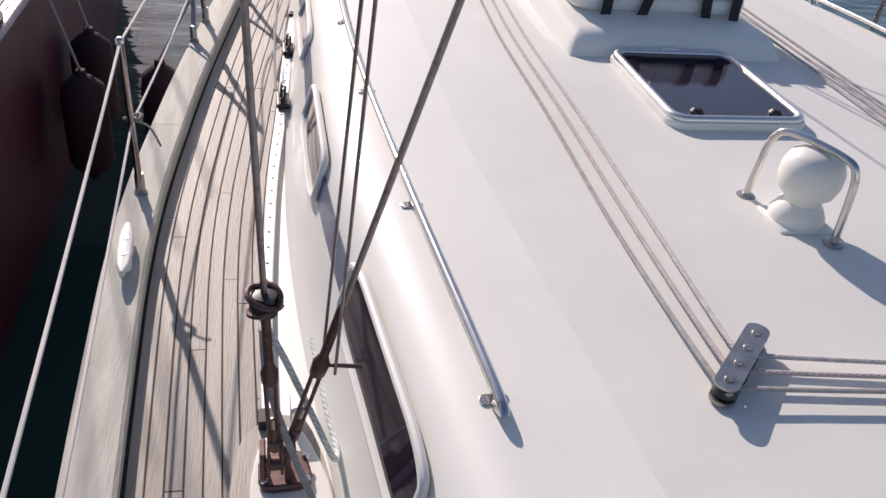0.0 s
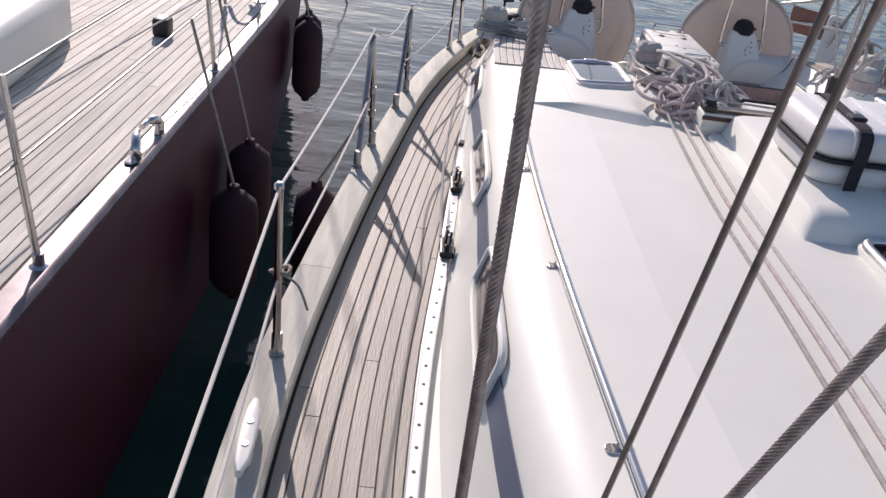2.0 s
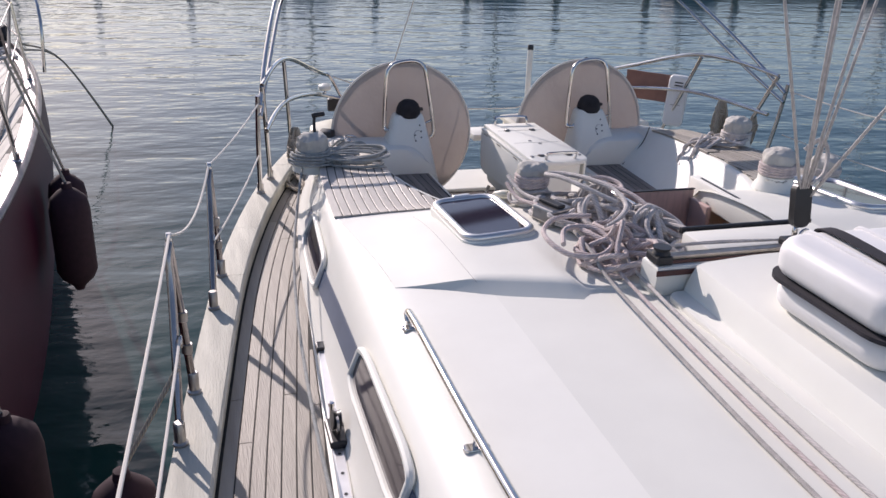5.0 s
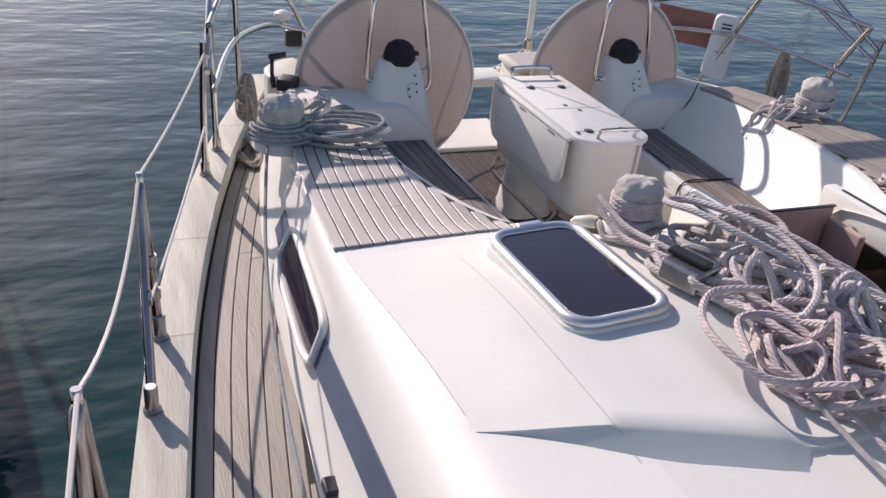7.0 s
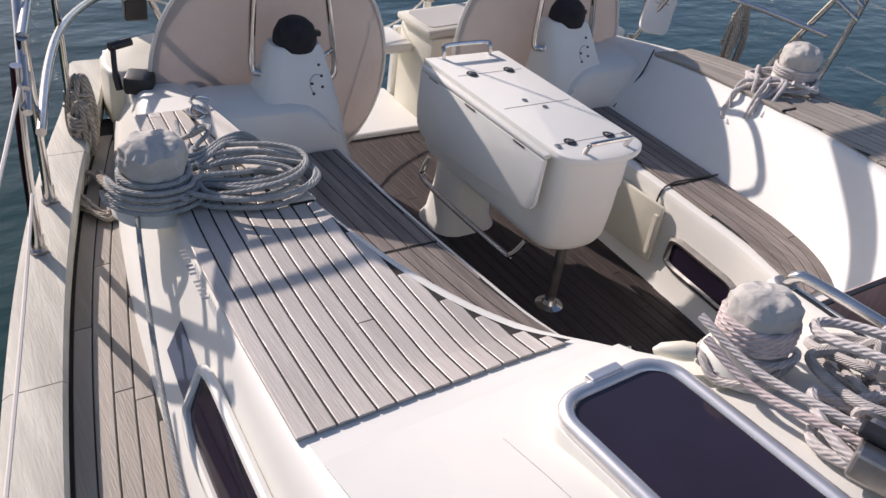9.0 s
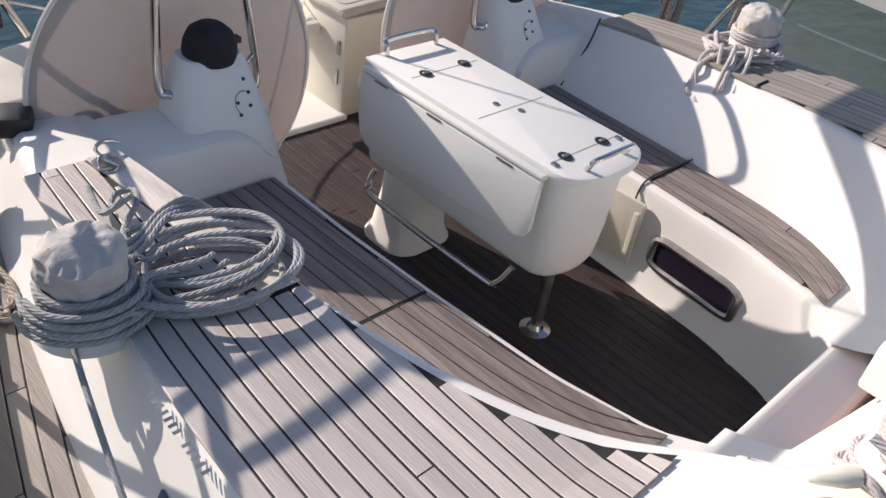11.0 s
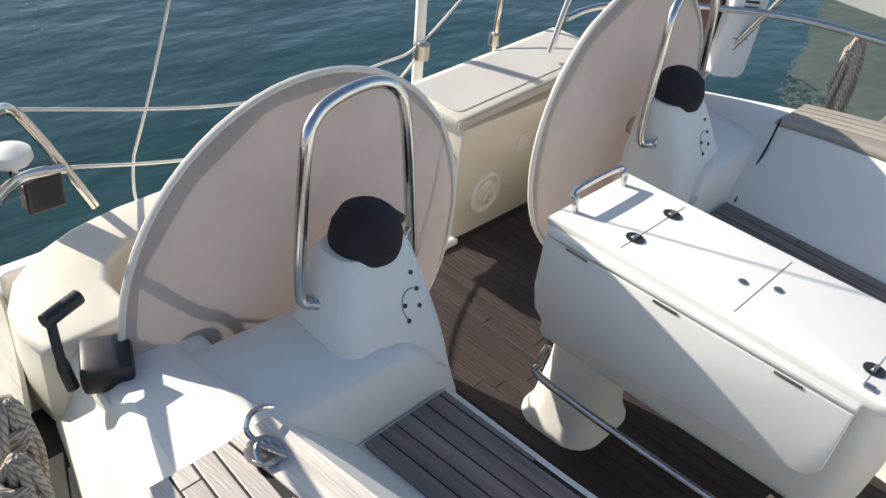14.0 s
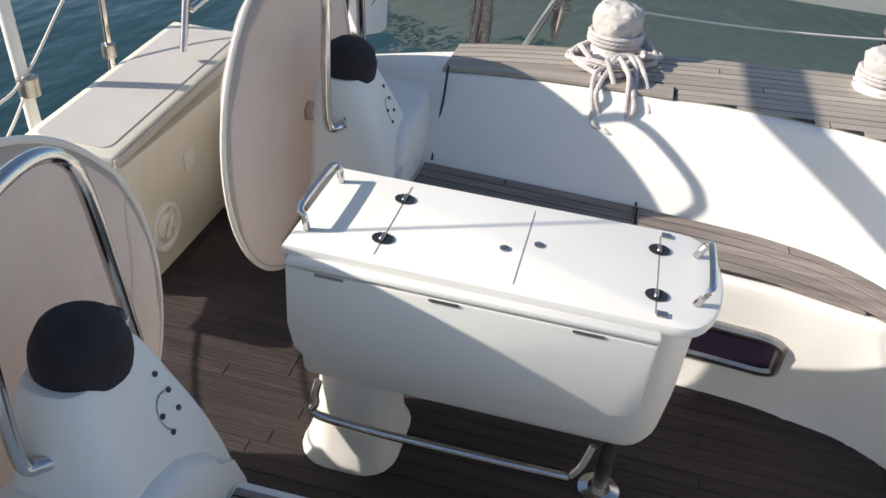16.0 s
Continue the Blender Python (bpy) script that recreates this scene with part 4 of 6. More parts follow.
# halyards led aft through an organiser
org = thing("deck_organiser", "aluminium rope organiser with dark sheaves on the coachroof", "organiser", (-0.67, 0.95, 0.47))
mo = Matrix.Translation((-0.695, 0.91, 0.0)) @ Matrix.Rotation(radians(46), 4, "Z")
part("plate", prism(rounded(-0.145, 0.145, -0.029, 0.029, 0.026), 0.508, 0.514, m=mo), STEEL_DULL, org)
part("plate", prism(rounded(-0.145, 0.145, -0.029, 0.029, 0.026), 0.462, 0.470, m=mo), STEEL_DULL, org)
for k in range(4):
    sh = part("sheave", lathe([(0.03, 0), (0.024, 0.014), (0.03, 0.028)], mo @ Vector((-0.105 + 0.07 * k, 0, 0.475)), seg=16), BLACK, org, smooth=True)
    part("bolt", lathe([(0.011, 0), (0.009, 0.006), (0, 0.007)], mo @ Vector((-0.105 + 0.07 * k, 0, 0.514)), seg=10), STEEL_DULL, sh, smooth=True)
ropes = [ROPE_G, ROPE_P, ROPE_W]
for k, mat in enumerate(ropes):
    c = mo @ Vector((-0.105 + 0.07 * k, 0, 0.49))
    run = [(1.0, c.y - 0.27 - 0.02 * k, 0.50), (0.2, c.y - 0.12 - 0.01 * k, 0.50), (c.x + 0.12, c.y - 0.02, 0.492), (c.x + 0.02, c.y + 0.0, 0.49), (c.x - 0.012, c.y + 0.03, 0.488)]
    ex = -0.775 + 0.06 * k
    far = [(ex + 0.02 * (y - 2.2), y, roof_fore(ex, y) + 0.010) for y in (1.5, 2.3, 3.1)] + [(ex + 0.075, 4.0, 0.49), (ex + 0.085, 4.2, 0.525), (ex + 0.10, 4.4, 0.535)]
    part("halyard", tube(spline(run + far, 6), 0.0062, 8), mat, None, "control line led aft along the coachroof", smooth=True, category="rope", group="control lines")
    part("halyard", tube(spline([(0.66 - 0.05 * k, 0.6, 0.49), (0.68 - 0.05 * k, 2.4, 0.505), (0.62 - 0.05 * k, 4.2, 0.53)], 8), 0.0062, 8), mat, None, "control line led aft along the coachroof", smooth=True, category="rope", group="control lines")

# garage of the sliding hatch with the life raft on it
sea = thing("hatch_garage", "white moulded garage of the companionway hatch", "hatch garage", (0, 3.5, 0.48))
rows = []
for y, f in ((2.84, 0.0), (2.87, 0.55), (2.92, 0.9), (2.98, 1.0), (3.6, 1.0), (3.94, 1.0)):
    w = 0.49 - 0.03 * (y - 2.84)
    h = 0.105 * f
    half = [(w + 0.03, -0.03), (w + 0.02, 0.0), (w, h * 0.55), (w - 0.02, h * 0.9), (w - 0.05, h), (w * 0.5, h + 0.012 * f), (0, h + 0.016 * f)]
    rows.append([(-x, y, 0.475 + z) for x, z in half] + [(x, y, 0.475 + z) for x, z in half[-2::-1]])
bm = loft(rows)
bm.faces.new([v for v in bm.verts if abs(v.co.y - 3.94) < 1e-5])
bmesh.ops.recalc_face_normals(bm, faces=bm.faces[:])
part("lid", bm, GEL, sea, smooth=True)
part("base_flange", prism(rounded(-0.545, 0.545, 2.80, 3.94, 0.05, 4), 0.455, 0.484, 0.006), GEL, sea, "white moulded foot", smooth=True)
trav = thing("mainsheet_traveller", "mainsheet traveller track on a white bridge across the coachroof", "traveller", (0, 4.0, 0.46))
part("bridge", prism([(-0.575, 3.955), (0.575, 3.955), (0.575, 4.06), (-0.575, 4.06)], 0.455, 0.566, 0.012, 3), GEL, trav, "white moulded bridge", smooth=True)
part("bridge_lip", box(-0.58, 0.58, 3.947, 3.953, 0.536, 0.556, 0.002), BROWN_BLOCK, trav, "dark varnished edge strip")
part("track", box(-0.55, 0.55, 3.985, 4.02, 0.567, 0.592, 0.004), STEEL_DULL, trav, "steel track")
for y in (3.978, 4.027):
    part("track_edge", box(-0.55, 0.55, y - 0.005, y + 0.005, 0.567, 0.578, 0.002), BROWN_BLOCK, trav)
for x in (-0.545, 0.545):
    eb = part("end_block", box(x - 0.03, x + 0.03, 3.96, 4.045, 0.567, 0.60, 0.008), BLACK, trav, "black end block")
    part("sheave", lathe([(0.032, 0), (0.026, 0.012), (0.032, 0.024)], (x, 3.995, 0.601), seg=18), BLACK, eb, smooth=True)
tc = part("car", box(-0.06, 0.10, 3.97, 4.035, 0.584, 0.615, 0.008), BLACK, trav, "black traveller car")
part("loop", tube([(0.02 + 0.02 * math.cos(a), 4.0, 0.625 + 0.02 * math.sin(a)) for a in [k * 0.5236 for k in range(12)]], 0.005, 6, closed=True), STEEL, tc, smooth=True)
for k in range(2):
    part("control_line", tube(spline([(-0.545, 4.03, 0.61), (-0.30, 4.035 + 0.012 * k, 0.605), (-0.05, 4.03, 0.60)], 5), 0.0045, 6), ROPE_W, trav, smooth=True)
slide = thing("sliding_hatch", "grey sliding companionway hatch between dark rails", "hatch", (0, 4.3, 0.5))
part("panel", box(-0.29, 0.29, 4.10, 4.28, 0.44, 0.555, 0.012), GEL, slide, smooth=True)
for s in (-1, 1):
    part("runner", box(s * 0.315 - 0.03, s * 0.315 + 0.03, 4.12, 5.16, 0.36, 0.475, 0.01), GEL, slide, "white hatch runner", smooth=True)
    part("slot", box(s * 0.315 - 0.006, s * 0.315 + 0.006, 4.3, 5.1, 0.4755, 0.478), BLACK, slide)
part("lip", box(-0.29, 0.29, 4.284, 4.30, 0.54, 0.565, 0.004), BLACK, slide)
door = thing("companionway_board", "faded pinkish wooden washboard closing the companionway", "board", (0.0, 5.1, 0.2))
part("board", box(-0.262, 0.262, 5.06, 5.08, -0.1, 0.435, 0.006), FADED, door)
part("rail", box(-0.262, 0.262, 5.056, 5.07, 0.436, 0.442, 0.001), BLACK, door, "dark top edge")
part("side_board", box(0.236, 0.262, 4.90, 5.05, 0.0, 0.40, 0.006), FADED, door, "faded wooden jamb")

comp_rail = thing("companionway_rail", "polished steel grab tube beside the companionway", "handrail", (-0.31, 4.8, 0.48))
part("tube", tube(spline([(-0.315, 5.13, 0.47), (-0.312, 5.11, 0.505), (-0.305, 5.06, 0.515), (-0.30, 4.8, 0.525), (-0.295, 4.52, 0.535), (-0.295, 4.48, 0.525), (-0.295, 4.46, 0.47)], 6), 0.0135, 10), STEEL, comp_rail, smooth=True)
for y in (4.46, 5.13):
    part("flange", lathe([(0.026, 0), (0.026, 0.004), (0.016, 0.01)], (-0.31, y, 0.474), seg=14), STEEL_DULL, comp_rail, smooth=True)

raft = thing("life_raft", "white hard-shell life raft canister lashed with black straps", "life raft", (0.1, 3.5, 0.59))


def shell(z0, z1, grow):
    return prism(rounded(-0.42 - grow, 0.46 + grow, 3.13 - grow, 3.64 + grow, 0.09, 6), z0, z1, 0.045, 4)


part("lower_shell", shell(0.585, 0.685, -0.01), RAFT, raft, smooth=True)
part("upper_shell", shell(0.687, 0.805, 0.0), RAFT, raft, smooth=True)
part("seam_band", prism(rounded(-0.428, 0.468, 3.122, 3.648, 0.095, 6), 0.680, 0.692), STRAP, raft, "dark joint band")
for x in (-0.30, -0.12, 0.05, 0.22, 0.37):
    part("rib", tube(spline([(x, 3.122, 0.74), (x, 3.14, 0.795), (x, 3.22, 0.807), (x, 3.55, 0.807), (x, 3.63, 0.795), (x, 3.648, 0.74)], 4), 0.007, 6), RAFT, raft, smooth=True)


def webbing(x, dx, name="strap"):
    pts = spline([(x - dx, 3.105, 0.575), (x - dx * 0.8, 3.112, 0.66), (x - dx * 0.7, 3.113, 0.76), (x - dx * 0.6, 3.16, 0.813), (x, 3.38, 0.818), (x + dx * 0.5, 3.61, 0.813), (x + dx, 3.656, 0.76), (x + dx, 3.656, 0.60)], 5)
    own = bmesh.new()
    rows = []
    for p in pts:
        rows.append([(p.x - 0.024, p.y, p.z), (p.x + 0.024, p.y, p.z)])
    own = thicken(loft(rows), 0.004)
    return part("strap", own, STRAP, raft, "black webbing strap")


for x, dx in ((-0.25, 0.02), (0.02, 0.12), (0.18, -0.04), (0.36, 0.0)):
    st_ = webbing(x, dx)
    part("buckle", box(x - 0.03, x + 0.03, 3.24, 3.30, 0.814, 0.83, 0.006), BLACK, st_)
for k in range(4):
    part("printed_mark", box(-0.30 + 0.035 * k, -0.28 + 0.035 * k, 3.36, 3.42, 0.8055, 0.8065), STEEL_DULL, raft, "faint grey print")

# mainsheet tackle rising to the boom
tack = thing("mainsheet_tackle", "mainsheet tackle of several rope parts rising to the boom", "tackle", (0.02, 4.05, 0.56))
part("block", prism(rounded(-0.035, 0.035, -0.08, 0.08, 0.03), -0.015, 0.015, m=Matrix.Translation((0.02, 4.05, 0.72)) @ Matrix.Rotation(radians(80), 4, "X")), BLACK, tack, "black double block")
part("shackle", bar((0.02, 4.05, 0.56), (0.02, 4.05, 0.66), 0.01, 8), STEEL, tack)
for k, dx in enumerate((-0.55, 0.05, 0.12, 0.44, 0.60)):
    part("rope_part", bar((0.004 + 0.008 * k, 4.05, 0.78), (0.02 + dx, 4.12 + 0.05 * k, 2.6), 0.0055, 8), ROPE_W, tack)
part("rope_part", bar((0.03, 4.05, 0.72), (0.95, 3.85, 2.2), 0.006, 8), ROPE_W, tack)
part("knot", tube(spline([(0.04, 4.04, 0.80), (0.10, 4.06, 0.83), (0.13, 4.1, 0.9), (0.09, 4.1, 0.94), (0.05, 4.12, 0.9)], 5), 0.008, 6), ROPE_W, tack, smooth=True)

# winches


def winch(name, x, y, z, h, r, label, hooded=True, turns=3, rope=ROPE_D):
    w = thing(name, label, "winch", (x, y, z), "winches")
    part("pedestal", lathe([(r * 1.35, 0), (r * 1.3, 0.02), (r * 1.12, 0.04), (r * 1.1, 0.07)], (x, y, z), seg=26), GEL, w, smooth=True)
    prof = [(r * 1.12, 0.06), (r * 1.0, 0.07), (r * 0.9, h * 0.5), (r * 0.98, h * 0.62), (r * 1.02, h * 0.72), (r * 0.98, h * 0.88), (r * 0.72, h * 0.97), (0, h)]
    fine = []
    for (r0, h0), (r1, h1) in zip(prof, prof[1:]):
        fine += [(r0 + (r1 - r0) * q / 4, h0 + (h1 - h0) * q / 4) for q in range(4)]
    bm = lathe(fine + [prof[-1]], (x, y, z), seg=52)
    for v in bm.verts:
        d = Vector((v.co.x - x, v.co.y - y, 0))
        ang = math.atan2(d.y, d.x)
        k = noise.noise(Vector((math.cos(ang) * 2.2 + x, math.sin(ang) * 2.2, v.co.z * 16 + y))) * 0.14
        k += abs(noise.noise(Vector((math.cos(ang) * 5 + y, math.sin(ang) * 5, v.co.z * 34)))) * 0.10 - 0.03
        v.co.x += d.x * k
        v.co.y += d.y * k
        v.co.z += noise.noise(v.co * 16) * 0.012 - abs(noise.noise(v.co * 30 + Vector((3, 1, 7)))) * 0.014
    part("cover", bm, COVER, w, "crumpled pale cloth hood", smooth=True)
    pts = []
    for i in range(turns * 16 + 1):
        a = 2 * math.pi * i / 16
        pts.append((x + r * 1.06 * math.cos(a), y + r * 1.06 * math.sin(a), z + 0.075 + 0.013 * i / 16))
    part("wound_rope", tube(pts, 0.0085, 8), rope, w, smooth=True)
    return w


winch("winch", -1.405, 6.29, 0.245, 0.21, 0.085, "covered cockpit winch on the coaming with rope turns", rope=ROPE_B)
winch("winch", 1.36, 6.33, 0.245, 0.21, 0.085, "covered cockpit winch on the coaming with rope turns", rope=ROPE_W)
winch("winch", 1.33, 5.45, 0.27, 0.18, 0.08, "covered winch on the coaming beside the cabin", rope=ROPE_W)
winch("winch", -0.615, 4.99, 0.45, 0.185, 0.066, "covered halyard winch on the coachroof with rope turns", turns=4, rope=ROPE_P)
winch("winch", 0.62, 4.95, 0.455, 0.20, 0.075, "covered halyard winch on the coachroof with rope turns", turns=4, rope=ROPE_P)


def loops(name, centre, rx, ry, n, seed, r, mat, label, lift=0.0, spread=0.35, hgt=0.06, base=None, seg=7, turn=0.0, curl=0.0):
    """One loose heap of rope: irregular loops lying over one another."""
    rnd = random.Random(seed)
    pts = []
    a = rnd.uniform(0, 6)
    cx, cy, cz = centre
    for i in range(n * 7):
        a += rnd.uniform(0.7, 1.1) * (0.42 if curl else 1.0)
        k = rnd.uniform(1 - spread, 1 + spread * 0.4)
        ox, oy = rnd.gauss(0, rx * spread * 0.5), rnd.gauss(0, ry * spread * 0.5)
        px, py = rx * k * math.cos(a) + ox, ry * k * math.sin(a) + oy
        c = curl * rnd.uniform(0.7, 1.25)
        px, py = px + c * math.cos(1.25 * i), py + 1.25 * c * math.sin(1.25 * i)
        t = radians(turn)
        x, y = cx + px * math.cos(t) - py * math.sin(t), cy + px * math.sin(t) + py * math.cos(t)
        z0 = base(x, y) if base else cz
        z = z0 + r + hgt * rnd.random() ** 1.3 * (1.2 - 0.7 * min(1, math.hypot(px / rx, py / ry))) + lift * i / (n * 7)
        pts.append((x, y, z))
    return part(name, tube(spline(pts, 6), r, seg), mat, None, label, smooth=True, category="rope")


def roofz(x, y):
    return roof_aft(x, y)


loops("tangled_rope", (-0.52, 4.58, 0.5), 0.10, 0.17, 9, 3, 0.0112, ROPE_W, "tangled heap of pale control lines on the coachroof", hgt=0.13, curl=0.065, base=roofz, turn=20)
loops("tangled_rope", (-0.56, 4.26, 0.5), 0.10, 0.10, 10, 8, 0.0102, ROPE_P, "tangled heap of pinkish control lines on the coachroof", hgt=0.15, curl=0.065, base=roofz)
loops("tangled_rope", (-0.36, 4.42, 0.5), 0.09, 0.15, 9, 17, 0.0112, ROPE_W, "tangled heap of pale control lines on the coachroof", hgt=0.12, curl=0.065, base=roofz)
loops("tangled_rope", (-0.60, 4.99, 0.5), 0.10, 0.10, 3, 23, 0.0085, ROPE_W, "loose rope turns lying round the winch foot", hgt=0.10, base=roofz, spread=0.2)
loops("tangled_rope", (-0.42, 4.74, 0.5), 0.08, 0.16, 8, 12, 0.0112, ROPE_G, "tangled heap of grey control lines on the coachroof", hgt=0.12, curl=0.065, base=roofz)
part("rope_loop", tube(spline([(-0.45, 4.50, 0.60), (-0.53, 4.62, 0.625), (-0.58, 4.76, 0.63), (-0.60, 4.87, 0.61), (-0.56, 4.91, 0.60), (-0.51, 4.86, 0.61), (-0.47, 4.74, 0.625), (-0.42, 4.60, 0.62), (-0.43, 4.47, 0.60), (-0.50, 4.38, 0.585), (-0.58, 4.33, 0.57)], 7), 0.0102, 8), ROPE_W, None, "long pale bight lying over the rope heap", smooth=True, category="rope")
part("rope_loop", tube(spline([(-0.36, 4.62, 0.58), (-0.33, 4.72, 0.60), (-0.36, 4.80, 0.605), (-0.42, 4.82, 0.60), (-0.44, 4.74, 0.615), (-0.40, 4.63, 0.62), (-0.36, 4.52, 0.61), (-0.34, 4.42, 0.585)], 7), 0.0098, 8), ROPE_P, None, "pinkish bight lying over the rope heap", smooth=True, category="rope")
part("rope_loop", tube(spline([(-0.58, 4.46, 0.57), (-0.70, 4.50, 0.555), (-0.79, 4.42, 0.545), (-0.82, 4.30, 0.545), (-0.78, 4.20, 0.53), (-0.68, 4.17, 0.53), (-0.60, 4.24, 0.545), (-0.62, 4.36, 0.56), (-0.72, 4.38, 0.555), (-0.78, 4.26, 0.545)], 7), 0.0095, 8), ROPE_P, None, "single loop of rope fallen out of the heap", smooth=True, category="rope")
jam = thing("rope_clutch", "grey rope clutch block between winch and rope heap", "clutch", (-0.66, 4.66, 0.50))
part("body", box(-0.06, 0.06, -0.06, 0.06, 0, 0.06, 0.008, m=Matrix.Translation((-0.655, 4.65, 0.49)) @ Matrix.Rotation(radians(20), 4, "Z")), STEEL_DULL, jam)
part("lever", box(-0.02, 0.02, -0.05, 0.07, 0.06, 0.075, 0.005, m=Matrix.Translation((-0.655, 4.65, 0.49)) @ Matrix.Rotation(radians(20), 4, "Z")), BLACK, jam)
part("tackle_rope", tube(spline([(-0.72, 5.02, 0.53), (-0.71, 4.9, 0.50), (-0.69, 4.76, 0.52), (-0.66, 4.66, 0.53)], 6), 0.009, 8), ROPE_P, None, "rope running from clutch to halyard winch", smooth=True, category="rope", group="clutch lines")
part("tackle_rope", tube(spline([(-0.70, 5.06, 0.55), (-0.69, 4.92, 0.52), (-0.665, 4.78, 0.53), (-0.63, 4.68, 0.53)], 6), 0.009, 8), ROPE_W, None, "rope running from clutch to halyard winch", smooth=True, category="rope", group="clutch lines")
fit_ = thing("winch_grip", "cream plastic handle lying by the winch", "handle", (-0.73, 5.07, 0.47))
part("grip", tube([(-0.755, 5.10, 0.448), (-0.745, 5.09, 0.456), (-0.715, 5.06, 0.465), (-0.70, 5.045, 0.468)], [0.006, 0.014, 0.021, 0.019], 10), CREAM, fit_, smooth=True)

# ---- cockpit ----


def table():
    t = thing("cockpit_table", "white folding cockpit table with hinged flaps and steel handles", "table", (0, 6.55, SOLE_Z))
    W = 0.18
    end = [(W * math.cos(radians(a)), 6.09 - 0.10 * math.sin(radians(a)) ** 0.8) for a in range(0, 181, 12)]
    top = [(-W, 6.915), (W, 6.915)] + end
    part("tabletop", prism(top, 0.285, 0.312, 0.007), GEL, t, "smooth white top", smooth=True)
    tub = [(x * 0.86, 6.55 + (y - 6.55) * 0.94) for x, y in top]
    own = loft([[(x * f, 6.55 + (y - 6.55) * g, z) for x, y in tub] for f, g, z in ((1, 1, 0.284), (0.98, 0.99, 0.05), (0.95, 0.97, -0.055), (0.90, 0.95, -0.078), (0.82, 0.92, -0.088))], closed=True)
    own.faces.new([v for v in own.verts if v.co.z < -0.0875])
    bmesh.ops.recalc_face_normals(own, faces=own.faces[:])
    part("body", own, GEL, t, "white icebox body", smooth=True)
    # hanging flaps
    for s in (-1, 1):
        own = bmesh.new()
        flap = [(6.112, 0.272), (6.90, 0.272), (6.90, 0.115), (6.885, 0.05), (6.85, 0.018), (6.79, 0.008), (6.17, 0.058), (6.135, 0.07), (6.115, 0.10)]
        a = [own.verts.new((s * 0.184, y, z)) for y, z in flap]
        c = [own.verts.new((s * 0.202, y, z)) for y, z in flap]
        own.faces.new(a)
        own.faces.new(c[::-1])
        for i in range(len(flap)):
            own.faces.new((a[i - 1], a[i], c[i], c[i - 1]))
        bmesh.ops.recalc_face_normals(own, faces=own.faces[:])
        bevel(own, 0.006)
        fl = part("flap", own, GEL, t, "hanging table flap", smooth=True)
        part("rim", box(s * 0.187 - 0.016, s * 0.187 + 0.016, 6.11, 6.90, 0.275, 0.292, 0.006), GEL, fl, smooth=True)
        for y in (6.25, 6.55, 6.8):
            part("slot", box(s * 0.2035 - 0.001, s * 0.2035 + 0.0015, y - 0.032, y + 0.032, 0.264, 0.27), STEEL_DULL, fl)
    # hinges, seams, buttons
    for y in (6.72, 6.13):
        for x in (-0.087, 0.087):
            hg = part("hinge", prism([(x + 0.021 * math.cos(radians(a)), y + 0.024 * math.sin(radians(a)) * (0.72 if a % 180 == 0 else 1)) for a in range(0, 360, 30)], 0.3135, 0.316), BLACK, t, "dark hinge plate")
            part("pin", bar((x - 0.014, y, 0.317), (x + 0.014, y, 0.317), 0.005, 8), STEEL_DULL, hg)
    for x in (-0.15, 0.15):
        part("catch", box(x - 0.009, x + 0.009, 6.105, 6.128, 0.3125, 0.318, 0.002), STEEL_DULL, t)
    for y in (6.72, 6.42, 6.13):
        part("seam", box(-0.15, 0.15, y - 0.0009, y + 0.0009, 0.3122, 0.313), SEAM, t)
    for x, y in ((-0.03, 6.46), (0.01, 6.39)):
        part("button", lathe([(0.011, 0), (0.011, 0.003), (0, 0.004)], (x, y, 0.3125), seg=12), STEEL_DULL, t)
    # handles
    part("handle", tube(spline([(-0.11, 6.885, 0.312), (-0.11, 6.89, 0.345), (-0.09, 6.905, 0.358), (0.09, 6.905, 0.358), (0.11, 6.89, 0.345), (0.11, 6.885, 0.312)], 5), 0.0085, 8), STEEL, t, smooth=True)
    part("handle", tube(spline([(-0.09, 6.05, 0.312), (-0.09, 6.035, 0.345), (-0.07, 6.025, 0.356), (0.07, 6.025, 0.356), (0.09, 6.035, 0.345), (0.09, 6.05, 0.312)], 5), 0.0085, 8), STEEL, t, smooth=True)
    # aft plinth, foot rail and fore leg
    rows = []
    for f, z in ((1.0, SOLE_Z + 0.004), (1.0, SOLE_Z + 0.012), (0.86, SOLE_Z + 0.05), (0.72, -0.2), (0.7, -0.1)):
        rows.append([(x * f, 6.78 + (y - 6.78) * f, z) for x, y in rounded(-0.15, 0.15, 6.66, 6.92, 0.09, 5)])
    own = loft(rows, closed=True)
    own.faces.new([v for v in own.verts if v.co.z > -0.101])
    bmesh.ops.recalc_face_normals(own, faces=own.faces[:])
    part("plinth", own, GEL, t, "white moulded foot", smooth=True)
    part("leg", bar((0, 6.13, -0.1), (0, 6.13, SOLE_Z + 0.02), 0.02, 12), STEEL_DULL, t, smooth=True)
    part("leg_foot", lathe([(0.055, 0), (0.055, 0.006), (0.03, 0.014), (0.022, 0.03)], (0, 6.13, SOLE_Z + 0.004), seg=18), STEEL, t, smooth=True)
    part("foot_rail", tube(spline([(-0.14, 6.85, -0.1), (-0.16, 6.85, -0.15), (-0.17, 6.80, -0.19), (-0.17, 6.28, -0.19), (-0.17, 6.21, -0.17), (-0.14, 6.18, -0.1)], 6), 0.011, 10), STEEL, t, smooth=True)
    return t


table()


